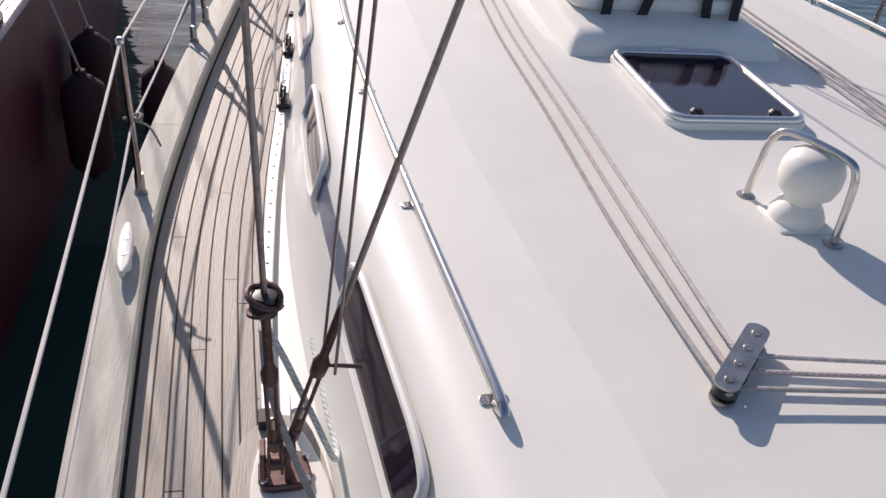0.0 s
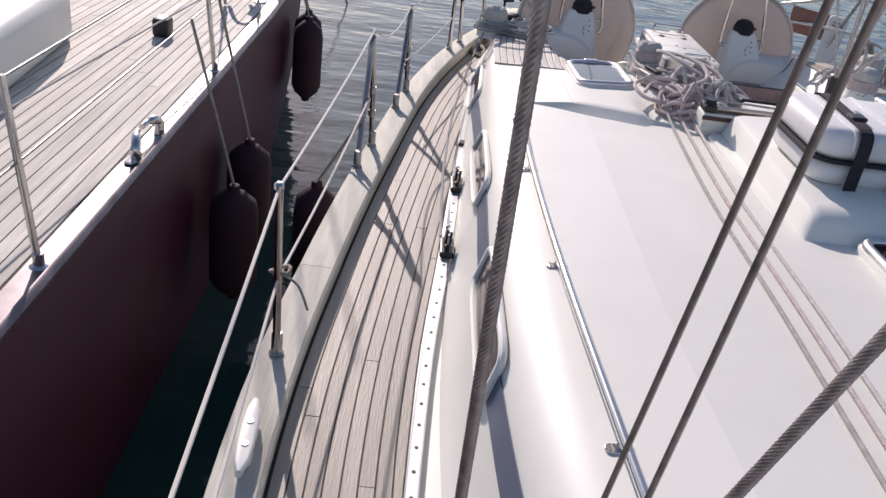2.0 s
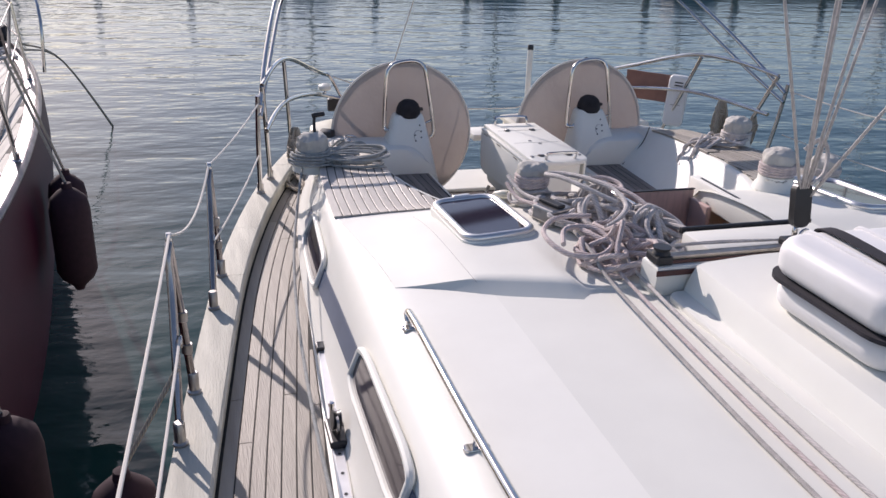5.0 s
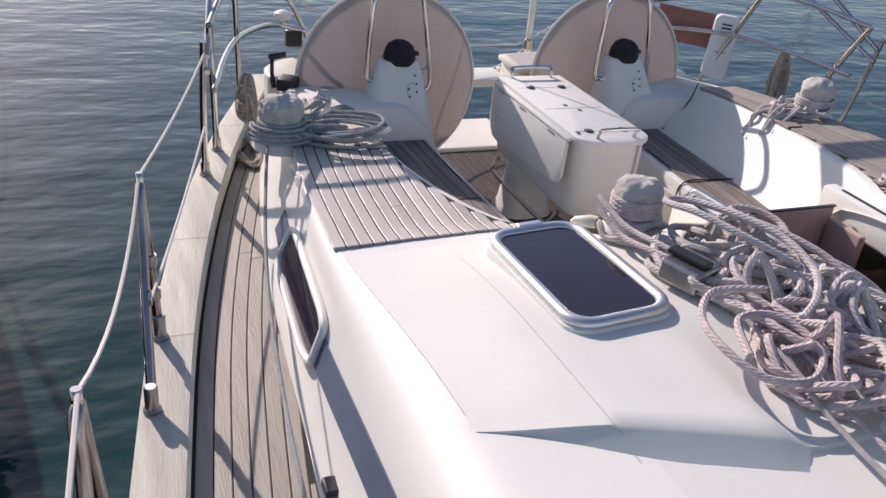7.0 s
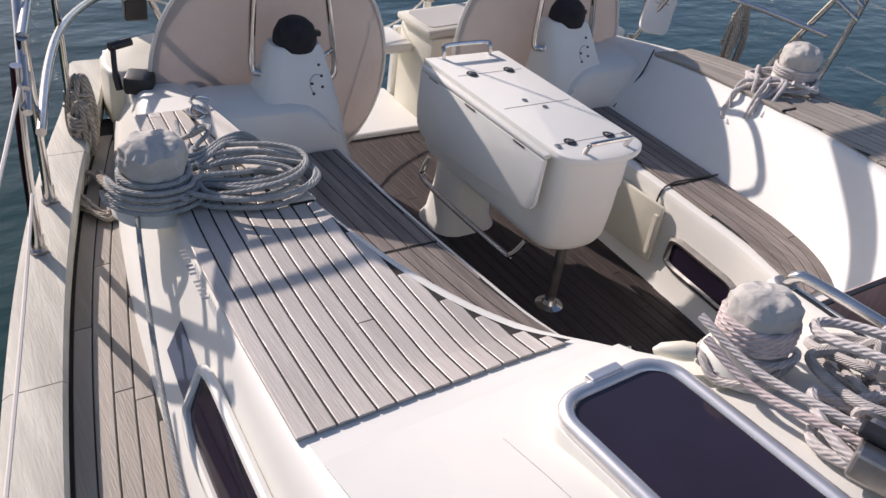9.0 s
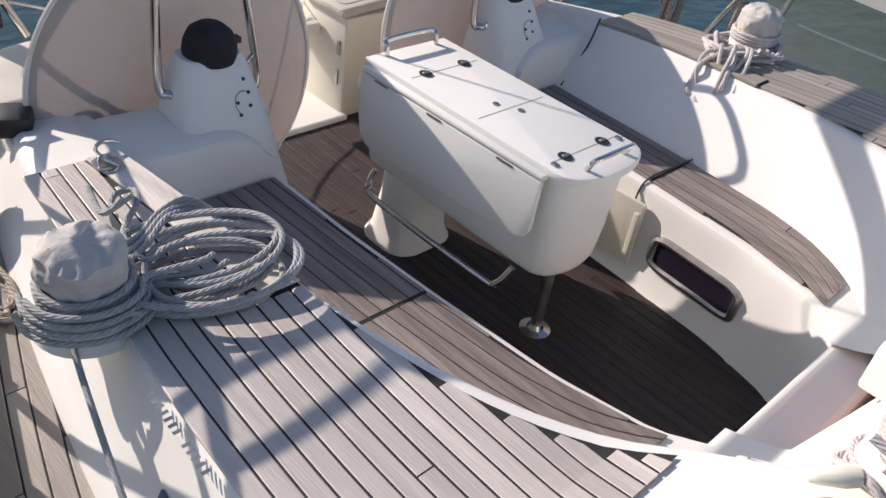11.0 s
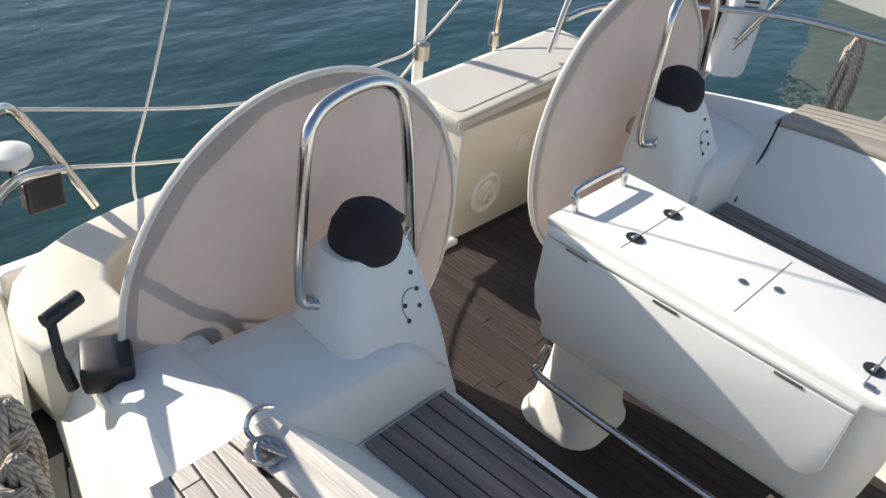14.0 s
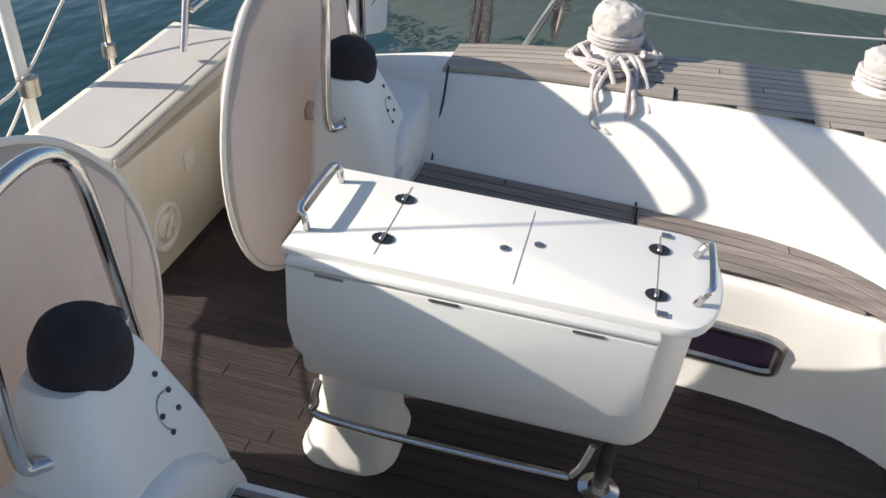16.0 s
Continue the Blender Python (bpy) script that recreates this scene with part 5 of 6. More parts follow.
def helm(s):
    """Helm console with compass and steel hoop, and the covered wheel behind it."""
    c = thing("helm_console", "white moulded helm console with compass and steel hoop", "helm console", (s * 0.66, 7.0, SOLE_Z), "helm stations")
    prof = [(6.86, -0.02), (6.862, 0.10), (6.875, 0.17), (6.90, 0.19), (7.10, 0.20), (7.14, 0.18), (7.15, -0.40), (6.90, -0.40)]
    rows = []
    for x, drop, aft in ((-0.497, 0.30, 0.0), (-0.515, 0.22, 0.0), (-0.55, 0.13, 0.0), (-0.60, 0.06, 0.0), (-0.67, 0.015, 0.0), (-0.74, 0.0, 0.0), (-0.84, 0.0, 0.0), (-0.98, 0.0, 0.01), (-1.06, 0.01, 0.02)):
        rows.append([(-s * x if s > 0 else x, y + aft, z - drop if z > 0.12 else min(z, 0.19 - drop)) for y, z in prof])
    own = loft(rows, closed=True)
    bmesh.ops.recalc_face_normals(own, faces=own.faces[:])
    for xx in (-0.497, -1.06):
        vs = [v for v in own.verts if abs(abs(v.co.x) - abs(xx)) < 1e-4]
        own.faces.new(vs)
    bmesh.ops.recalc_face_normals(own, faces=own.faces[:])
    part("base", own, GEL, c, "white moulded base", smooth=True)
    cx = -0.668 if s < 0 else 0.64
    hy = 0.042 if s < 0 else 0.025
    rows = []
    for z, wo, wi, y0, y1 in ((-0.06, 0.25, 0.185, 6.864, 7.13), (0.0, 0.235, 0.166, 6.868, 7.13), (0.10, 0.20, 0.146, 6.885, 7.13), (0.17, 0.168, 0.134, 6.905, 7.13), (0.22, 0.145, 0.124, 6.925, 7.13), (0.30, 0.121, 0.109, 6.962, 7.13), (0.345, 0.108, 0.10, 6.985, 7.13), (0.365, 0.095, 0.09, 7.0, 7.12)):
        xa, xb = (-wo, wi) if s < 0 else (-wi, wo)
        rows.append([(x + cx, y, z) for x, y in rounded(xa, xb, y0, y1, 0.045, 4)])
    own = loft(rows, closed=True)
    own.faces.new([v for v in own.verts if v.co.z > 0.3649])
    bmesh.ops.recalc_face_normals(own, faces=own.faces[:])
    part("column", own, GEL, c, "white console column", smooth=True)
    cp = part("compass", lathe([(0.079, 0), (0.081, 0.02), (0.079, 0.045), (0.066, 0.078), (0.043, 0.097), (0, 0.105)], (cx, 7.055, 0.355), axis=(0, -0.12, 1), seg=26), BLACK_CLOTH, c, "black domed compass cover", smooth=True)
    part("clip", box(cx + 0.075, cx + 0.097, 7.03, 7.06, 0.385, 0.405, 0.004), BLACK, cp)
    face = curve([(0.10, 6.885), (0.17, 6.905), (0.22, 6.925), (0.30, 6.962), (0.345, 6.985)])
    for dx, z in ((0.064, 0.268), (0.062, 0.232), (0.022, 0.246), (0.024, 0.212), (0.058, 0.305)):
        part("bolt", lathe([(0.0055, -0.004), (0.0055, 0.003), (0, 0.004)], (cx + dx, face(z), z), axis=(0, -1, 0.42), seg=8), BLACK, c)
    arc = [(cx + 0.044 + 0.03 * math.cos(q), face(0.242 + 0.033 * math.sin(q)) - 0.0005, 0.242 + 0.033 * math.sin(q)) for q in [radians(70 + 14 * k) for k in range(13)]]
    part("engraved_arc", tube(arc, 0.0017, 5), STEEL_DULL, c, smooth=True)
    fz = 0.262 if s < 0 else 0.25
    hp = spline([(cx - 0.10, 7.03, fz), (cx - 0.135, 7.01 + hy, fz - 0.004), (cx - 0.155, 7.035 + hy, fz + 0.03), (cx - 0.142, 7.045 + hy, 0.59), (cx - 0.11, 7.057 + hy, 0.668), (cx - 0.04, 7.065 + hy, 0.695), (cx + 0.05, 7.065 + hy, 0.70),
                 (cx + 0.105, 7.057 + hy, 0.672), (cx + 0.128, 7.045 + hy, 0.60), (cx + 0.182, 7.045 + hy, 0.29), (cx + 0.185, 7.04 + hy, 0.22), (cx + 0.165, 7.04 + hy, 0.19)], 6)
    hoop = part("hoop", tube(hp, 0.0135, 12), STEEL, c, "polished stainless hoop", smooth=True)
    part("stay", bar((cx + 0.10, 7.06, 0.285), (cx + 0.178, 7.045 + hy, 0.31), 0.009, 8), STEEL, hoop)
    part("flange", lathe([(0.025, 0), (0.025, 0.005), (0.014, 0.01)], (cx - 0.10, 7.022, fz), axis=(0, -1, 0.2), seg=14), STEEL, hoop)
    w = thing("wheel_cover", "beige canvas cover on a large steering wheel", "wheel cover", (s * 0.66, 7.21, 0.2), "covered wheels")
    own = bmesh.new()
    R, n = 0.487, 64
    c0 = Vector((s * 0.664, 7.225, 0.185))
    tilt = Matrix.Rotation(radians(-3), 4, "X")
    rings = []
    for k, (f, d) in enumerate(((0.0, -0.028), (0.2, -0.03), (0.4, -0.028), (0.6, -0.024), (0.8, -0.018), (0.93, -0.012), (1.0, 0.0), (0.965, 0.02))):
        ring = []
        for j in range(n):
            a = 2 * math.pi * j / n
            wr = 0.005 * math.sin(9 * a + k) * f * math.sin(4 * a) + 0.004 * f * f * math.sin(23 * a + 2 * math.sin(3 * a)) * max(0.0, -math.sin(a)) + 0.006 * noise.noise(Vector((math.cos(a) * f * 3, math.sin(a) * f * 3, s + k * 0.1)))
            ring.append(own.verts.new(c0 + tilt @ Vector((R * f * math.cos(a), d + wr, R * f * math.sin(a)))))
        rings.append(ring)
    for A, B in zip(rings, rings[1:]):
        for j in range(n):
            own.faces.new((A[j], A[(j + 1) % n], B[(j + 1) % n], B[j]))
    bmesh.ops.remove_doubles(own, verts=own.verts[:], dist=0.0005)
    bmesh.ops.recalc_face_normals(own, faces=own.faces[:])
    part("cloth", own, CANVAS, w, "sun-faded beige cloth", smooth=True)
    part("piping", tube([c0 + tilt @ Vector((R * math.cos(2 * math.pi * j / n), 0, R * math.sin(2 * math.pi * j / n))) for j in range(n)], 0.008, 8, closed=True), PIPING, w, "pale edge piping", smooth=True)
    part("axle", bar((s * 0.66, 7.14, 0.2), (s * 0.66, 7.19, 0.2), 0.03, 12), STEEL, w)
    return c


helm(-1)
helm(1)

# engine lever
lev = thing("engine_lever", "black engine throttle lever on the coaming", "throttle", (-1.2, 7.2, 0.16))
part("housing", box(-0.05, 0.05, -0.055, 0.055, 0, 0.065, 0.014, m=Matrix.Translation((-1.19, 7.215, 0.165)) @ Matrix.Rotation(radians(-25), 4, "Z")), BLACK, lev, smooth=True)
part("arm", tube(spline([(-1.262, 7.215, 0.175), (-1.268, 7.235, 0.24), (-1.262, 7.265, 0.315)], 5), [0.013] * 5 + [0.010] * 6, 8), BLACK, lev, smooth=True)
part("grip", bar((-1.275, 7.26, 0.318), (-1.195, 7.285, 0.324), 0.016, 10), BLACK, lev, smooth=True)

# quarter decks and the stern lockers
for s in (-1, 1):
    q = thing("quarter_deck", "cream moulded quarter deck at the stern", "deck", (s * 1.0, 7.5, 0.1), kind="structure")
    out = [(s * 1.272, 7.33), (s * 1.278, 7.41), (s * 1.262, 7.50), (s * 1.215, 7.58), (s * 1.14, 7.64), (s * 1.03, 7.69), (s * 0.9, 7.715), (s * 0.60, 7.73), (s * 0.60, 7.60), (s * 0.95, 7.56), (s * 1.02, 7.52), (s * 1.055, 7.46), (s * 1.06, 7.38), (s * 1.04, 7.325), (s * 1.12, 7.31), (s * 1.2, 7.308), (s * 1.25, 7.312)]
    if s > 0:
        out = [(s * 1.27, 7.28), (s * 1.26, 7.45), (s * 1.22, 7.56), (s * 1.03, 7.56), (s * 1.04, 7.28)]
    part("top", prism(out if s < 0 else out[::-1], -0.02, 0.198, 0.022, 4), CREAM if s < 0 else GEL, q, smooth=True)
    part("side", box(min(s * 1.04, s * 0.9), max(s * 1.04, s * 0.9), 7.30, 7.56, SOLE_Z, 0.03, 0.02), CREAM, q, smooth=True)
    part("top_front", prism([(s * 0.98, 7.0), (s * 1.245, 6.98), (s * 1.215, 7.42), (s * 0.98, 7.42)][:: (1 if s < 0 else -1)], 0.0, 0.172, 0.02), GEL, q)
lock = thing("stern_locker", "cream stern locker with a hinged lid", "locker", (0.8, 7.8, SOLE_Z))
part("body", box(0.335, 1.22, 7.63, 7.95, SOLE_Z, 0.078, 0.015), CREAM, lock, "aged cream gelcoat box", smooth=True)
LID = Matrix.Translation((0.31, 7.955, 0.082)) @ Matrix.Rotation(radians(-3.4), 4, "Y")
lid_ = part("lid", box(0, 0.93, -0.31, 0.0, 0, 0.035, 0.012, m=LID), CREAM, lock, "slightly raised lid", smooth=True)
part("lid_panel", prism(rounded(0.04, 0.89, -0.275, -0.03, 0.03), 0.0352, 0.0385, 0.001, m=LID), LID_GREY, lid_, "grey-beige non-slip panel")
part("edging", box(0.002, 0.928, -0.318, -0.3105, -0.002, 0.026, 0.002, m=LID), LID_GREY, lid_, "grey-brown lid edging")
vt = part("round_vent", lathe([(0.085, -0.004), (0.085, 0.010), (0.078, 0.014), (0.068, 0.012), (0.064, 0.004), (0.05, 0.004), (0.046, 0.012), (0.0, 0.014)], (0.505, 7.631, -0.235), axis=(0, -1, 0), seg=28), GEL, lock, "round moulded inspection hatch", smooth=True)
for k in range(9):
    q = radians(20 + 17.5 * k)
    part("relief_tick", box(-0.003, 0.003, -0.011, 0.011, 0, 0.004, 0.001, m=Matrix.Translation((0.505 + 0.055 * math.cos(q), 7.6285, -0.235 + 0.055 * math.sin(q))) @ Matrix.Rotation(radians(90), 4, "X") @ Matrix.Rotation(q - radians(90), 4, "Z")), CREAM, vt)
part("grip", tube([(0.53, 7.614, -0.20), (0.497, 7.61, -0.228), (0.482, 7.61, -0.252), (0.505, 7.61, -0.265), (0.535, 7.612, -0.245), (0.51, 7.612, -0.238)], 0.008, 8), CREAM, vt, "moulded grip", smooth=True)
sq = part("square_plate", prism(rounded(-0.032, 0.032, -0.032, 0.032, 0.008), 0, 0.006, m=Matrix.Translation((0.69, 7.631, -0.075)) @ Matrix.Rotation(radians(90), 4, "X")), GEL, lock)
for k in range(2):
    part("latch", box(0.326, 0.334, 7.66, 7.68, -0.10 - 0.14 * k, -0.03 - 0.14 * k, 0.003), STEEL_DULL, lock)
lock2 = thing("stern_locker", "cream stern locker behind the covered wheel", "locker", (-0.8, 7.65, SOLE_Z))
part("body", box(-0.9, -0.40, 7.61, 7.73, SOLE_Z, 0.045, 0.015), CREAM, lock2, smooth=True)
part("lid", box(-0.92, -0.38, 7.59, 7.74, 0.055, 0.09, 0.012), CREAM, lock2, smooth=True)
part("tread", box(0.05, 0.33, 7.8, 8.05, -0.05, 0.0, 0.008), GEL, lock, "white slatted step", smooth=True)

# stern rails, ensign pole and lines
push = thing("pushpit", "bent stainless steel stern rail with welded tubes", "stern rail", (-1.6, 6.6, 0.06), "stern rails")
for s, p in ((-1, push), (1, None)):
    if p is None:
        p = thing("pushpit", "bent stainless steel stern rail with welded tubes", "stern rail", (1.6, 6.6, 0.06), "stern rails")
    part("front_post", tube(spline([(s * 1.69, 6.45, 0.066), (s * 1.695, 6.38, 0.4), (s * 1.69, 6.33, 0.66)], 5), 0.0135, 10), STEEL, p, smooth=True)
    part("front_brace", tube(spline([(s * 1.61, 6.71, 0.066), (s * 1.635, 6.55, 0.4), (s * 1.66, 6.40, 0.70)], 5), 0.0135, 10), STEEL, p, smooth=True)
    part("top_rail", tube(spline([(s * 1.645, 6.42, 0.44), (s * 1.55, 6.8, 0.46), (s * 1.44, 7.12, 0.46), (s * 1.26, 7.50, 0.41), (s * 1.12, 7.69, 0.36), (s * 1.0, 7.745, 0.32)], 6), 0.0135, 10), STEEL, p, "lower rail", smooth=True)
    part("upper_rail", tube(spline([(s * 1.66, 6.40, 0.70), (s * 1.55, 6.8, 0.74), (s * 1.43, 7.12, 0.72), (s * 1.25, 7.50, 0.59), (s * 1.14, 7.71, 0.515), (s * 1.08, 7.765, 0.485), (s * 1.02, 7.765, 0.38), (s * 0.935, 7.75, 0.19)], 6), 0.0135, 10), STEEL, p, "upper rail", smooth=True)
    part("rear_post", tube(spline([(s * 1.41, 7.36, 0.066), (s * 1.448, 7.165, 0.45), (s * 1.475, 7.03, 0.72)], 5), 0.0125, 10), STEEL, p, smooth=True)
    for q in ((s * 1.69, 6.45), (s * 1.61, 6.71), (s * 1.41, 7.36)):
        part("base", lathe([(0.024, 0), (0.024, 0.01), (0.018, 0.016), (0.018, 0.06)], (*q, 0.066), seg=12), STEEL_DULL, p, smooth=True)
bim = thing("folded_bimini", "folded dark canvas bimini on stainless bows above the stern", "bimini", (0, 6.4, 0.5))
for s in (-1, 1):
    part("leg", tube(spline([(s * 1.68, 6.33, 0.60), (s * 1.60, 6.75, 0.84), (s * 1.48, 7.25, 1.10), (s * 1.40, 7.40, 1.16)], 5), 0.013, 10), STEEL, bim, smooth=True)
    part("leg", tube(spline([(s * 1.68, 6.33, 0.54), (s * 1.58, 6.80, 0.76), (s * 1.46, 7.28, 1.02), (s * 1.38, 7.44, 1.12)], 5), 0.012, 10), STEEL, bim, smooth=True)
part("roll", tube(spline([(-1.44, 7.36, 1.14), (-1.25, 7.44, 1.20), (-0.8, 7.50, 1.24), (0, 7.53, 1.26), (0.8, 7.50, 1.24), (1.25, 7.44, 1.20), (1.44, 7.36, 1.14)], 6), 0.055, 12), BLACK_CLOTH, bim, "dark canvas roll", smooth=True)
gps = thing("antenna", "white mushroom antenna with a bracket on the stern rail", "antenna", (-1.1, 7.71, 0.36))
part("dome", lathe([(0.038, 0), (0.047, 0.012), (0.044, 0.03), (0.02, 0.042), (0, 0.044)], (-1.125, 7.70, 0.40), seg=20), GEL, gps, smooth=True)
part("stem", bar((-1.125, 7.70, 0.35), (-1.125, 7.70, 0.405), 0.011, 8), STEEL, gps)
part("lamp_box", box(-1.10, -1.01, 7.72, 7.77, 0.235, 0.325, 0.008), BLACK, gps, "dark stern lamp box")
pole = thing("ensign_pole", "white pole clamped to the stern", "pole", (0.6, 8.1, 0.0))
part("shaft", bar((0.60, 8.1, -0.5), (0.628, 8.184, 0.62), 0.022, 12), GEL, pole, smooth=True)
part("cap", lathe([(0.024, -0.03), (0.025, 0.0), (0.018, 0.012), (0, 0.014)], (0.628, 8.184, 0.62), seg=14), BLACK, pole, "black end cap", smooth=True)
part("clamp", lathe([(0.034, 0), (0.034, 0.06)], (0.608, 8.125, 0.10), seg=12), STEEL_DULL, pole, smooth=True)
pole2 = thing("stern_post", "short steel post clamped to the stern", "post", (1.0, 8.2, 0.0))
part("shaft", bar((1.05, 8.12, -0.5), (1.129, 8.173, 0.52), 0.014, 12), STEEL, pole2, smooth=True)
part("cap", lathe([(0.016, -0.02), (0.017, 0.0), (0.012, 0.008), (0, 0.01)], (1.129, 8.173, 0.52), seg=12), BLACK, pole2, "black end cap", smooth=True)
part("clamp", lathe([(0.026, 0), (0.026, 0.05)], (1.085, 8.145, 0.05), seg=12), STEEL_DULL, pole2, smooth=True)


def cable(pts, r, mat, label, sag=0.0):
    return part("stern_line", tube(spline(pts, 8), r, 6), mat, None, label, smooth=True, category="rope", group="stern lines")


cable([(-1.09, 7.765, 0.49), (-0.3, 8.0, 0.20), (0.4, 8.12, 0.13), (0.62, 8.13, 0.17), (1.05, 8.13, 0.42), (1.09, 7.76, 0.49)], 0.005, PIPING, "white line across the open stern")
cable([(-1.0, 7.75, 0.32), (-0.4, 7.98, 0.06), (0.3, 8.1, -0.03), (0.62, 8.13, 0.13)], 0.005, PIPING, "white line across the open stern")
cable([(-0.75, 7.78, -0.1), (-0.70, 8.0, 0.07), (-0.56, 8.0, 0.51), (0.1, 8.0, 2.6)], 0.005, PIPING, "thin backstay line rising from the stern")

# white lifebuoy light holder on the far rail, coil of rope, dodger cloth
buoy = thing("lifebuoy", "white horseshoe lifebuoy case clipped to the stern rail", "lifebuoy", (1.46, 7.26, 0.17))
mb = Matrix.Translation((1.46, 7.26, 0.355)) @ Matrix.Rotation(radians(3), 4, "Y") @ Matrix.Rotation(radians(-35), 4, "Z") @ Matrix.Rotation(radians(90), 4, "X")
part("case", prism(rounded(-0.075, 0.075, -0.19, 0.19, 0.035, 5), -0.035, 0.035, 0.018, 3, m=mb), RAFT, buoy, smooth=True)
part("back", prism(rounded(-0.07, 0.07, -0.18, 0.18, 0.03, 5), -0.07, -0.037, 0.01, m=mb), STRAP, buoy, "dark backing", smooth=True)
for k in range(3):
    part("printed_mark", box(-0.03, 0.03, 0.09 + 0.022 * k, 0.10 + 0.022 * k, 0.0355, 0.0365, m=mb), BLACK, buoy, "dark print")
part("printed_mark", box(-0.035, 0.035, -0.03, -0.024, 0.0355, 0.0365, m=mb), STEEL_DULL, buoy)
flag = thing("folded_awning", "red-brown cloth hung on the stern rail", "cloth", (1.2, 7.72, 0.5))
part("cloth", thicken(loft([[(1.22 + 0.045 * i, 7.62 - 0.055 * i + 0.010 * math.sin(i * 2.1), z) for i in range(7)] for z in (0.53, 0.46, 0.39, 0.32)]), 0.006), RED_CLOTH, flag, smooth=True)


def coil(name, x, y, z, h, w, n, mat, label, seed, r=0.008):
    """A coil of rope hung up: long loops gathered at the top."""
    rnd = random.Random(seed)
    pts = []
    for i in range(n):
        dx, dy = rnd.uniform(-w, w), rnd.uniform(-w * 0.6, w * 0.6)
        k = rnd.uniform(0.8, 1.05)
        pts += [(x + dx * 0.3, y + dy * 0.3, z), (x + dx, y + dy, z - h * 0.5 * k), (x + dx * 0.6, y + dy + 0.01, z - h * k), (x - dx * 0.7, y - dy, z - h * 0.55 * k)]
    t = thing(name, label, "rope", (x, y, z - h))
    part("hank", tube(spline(pts, 6), r, 7), mat, t, smooth=True)
    wrap = [(x + 0.03 * math.cos(a), y + 0.03 * math.sin(a), z - 0.045 - 0.016 * a / 6.28) for a in [i * 0.7 for i in range(28)]]
    part("wrapping", tube(wrap, 0.008, 7), mat, t, smooth=True)
    return t


coil("rope_coil", 1.57, 6.85, 0.44, 0.34, 0.065, 9, ROPE_D, "coil of weathered rope hung on the rail", 4, r=0.011)
coil("rope_coil", 1.64, 6.55, 0.40, 0.2, 0.04, 4, ROPE_D, "small coil of rope hung on the rail", 5)
coil("rope_coil", -1.40, 7.17, 0.26, 0.27, 0.06, 9, ROPE_D, "coil of weathered rope hung beside the coaming", 6, r=0.0095)
coil("rope_coil", -1.43, 7.10, 0.20, 0.21, 0.05, 5, ROPE_D, "coil of weathered rope hung beside the coaming", 9, r=0.0095)
loops("deck_rope", (-1.46, 6.80, DECK_Z + 0.008), 0.06, 0.13, 4, 21, 0.008, ROPE_D, "loose brown rope lying on the side deck", hgt=0.05)


def top_z(x, y):
    return knuckle_z(y) + 0.042




def hank(name, centre, rx, ry, turn, turns, seed, r, mat, label, head, tail):
    """A coil of a few wide turns that lie loosely over one another, with a lead and a free end."""
    rnd = random.Random(seed)
    c, sn = math.cos(radians(turn)), math.sin(radians(turn))
    pts = list(head)
    kx, ky, ox, oy, up = 1.0, 1.0, 0.0, 0.0, 0.0
    for t in range(turns):
        nkx, nky = rnd.uniform(0.6, 1.1), rnd.uniform(0.4, 1.05)
        nox, noy, nup = rnd.uniform(-0.05, 0.03), rnd.uniform(-0.05, 0.05), rnd.choice((0.0, 0.02, 0.06, 0.10))
        for i in range(12):
            f = i / 12
            a = 2 * math.pi * f + math.pi
            px = (rx * (kx + (nkx - kx) * f)) * math.cos(a) + ox + (nox - ox) * f
            py = (ry * (ky + (nky - ky) * f)) * math.sin(a) + oy + (noy - oy) * f
            x, y = centre[0] + px * c - py * sn, centre[1] + px * sn + py * c
            z = top_z(x, y) + r + 0.007 * t + (up + (nup - up) * f) * (0.5 + 0.5 * math.cos(a - 0.5)) + rnd.uniform(-0.002, 0.002)
            pts.append((x, y, z))
        kx, ky, ox, oy, up = nkx, nky, nox, noy, nup
    pts += list(tail)
    run = spline(pts, 5)
    t_ = thing(name, label, "rope", (centre[0], centre[1], top_z(*centre)))
    cuts = [0] + [(len(head) + 12 * (k + 1)) * 5 for k in range(turns)] + [len(run) - 1]
    for k, (a, b) in enumerate(zip(cuts, cuts[1:])):
        part("turn" if k < turns else "free_end", tube(run[a:b + 1], r, 8), mat, t_, smooth=True)
    return t_


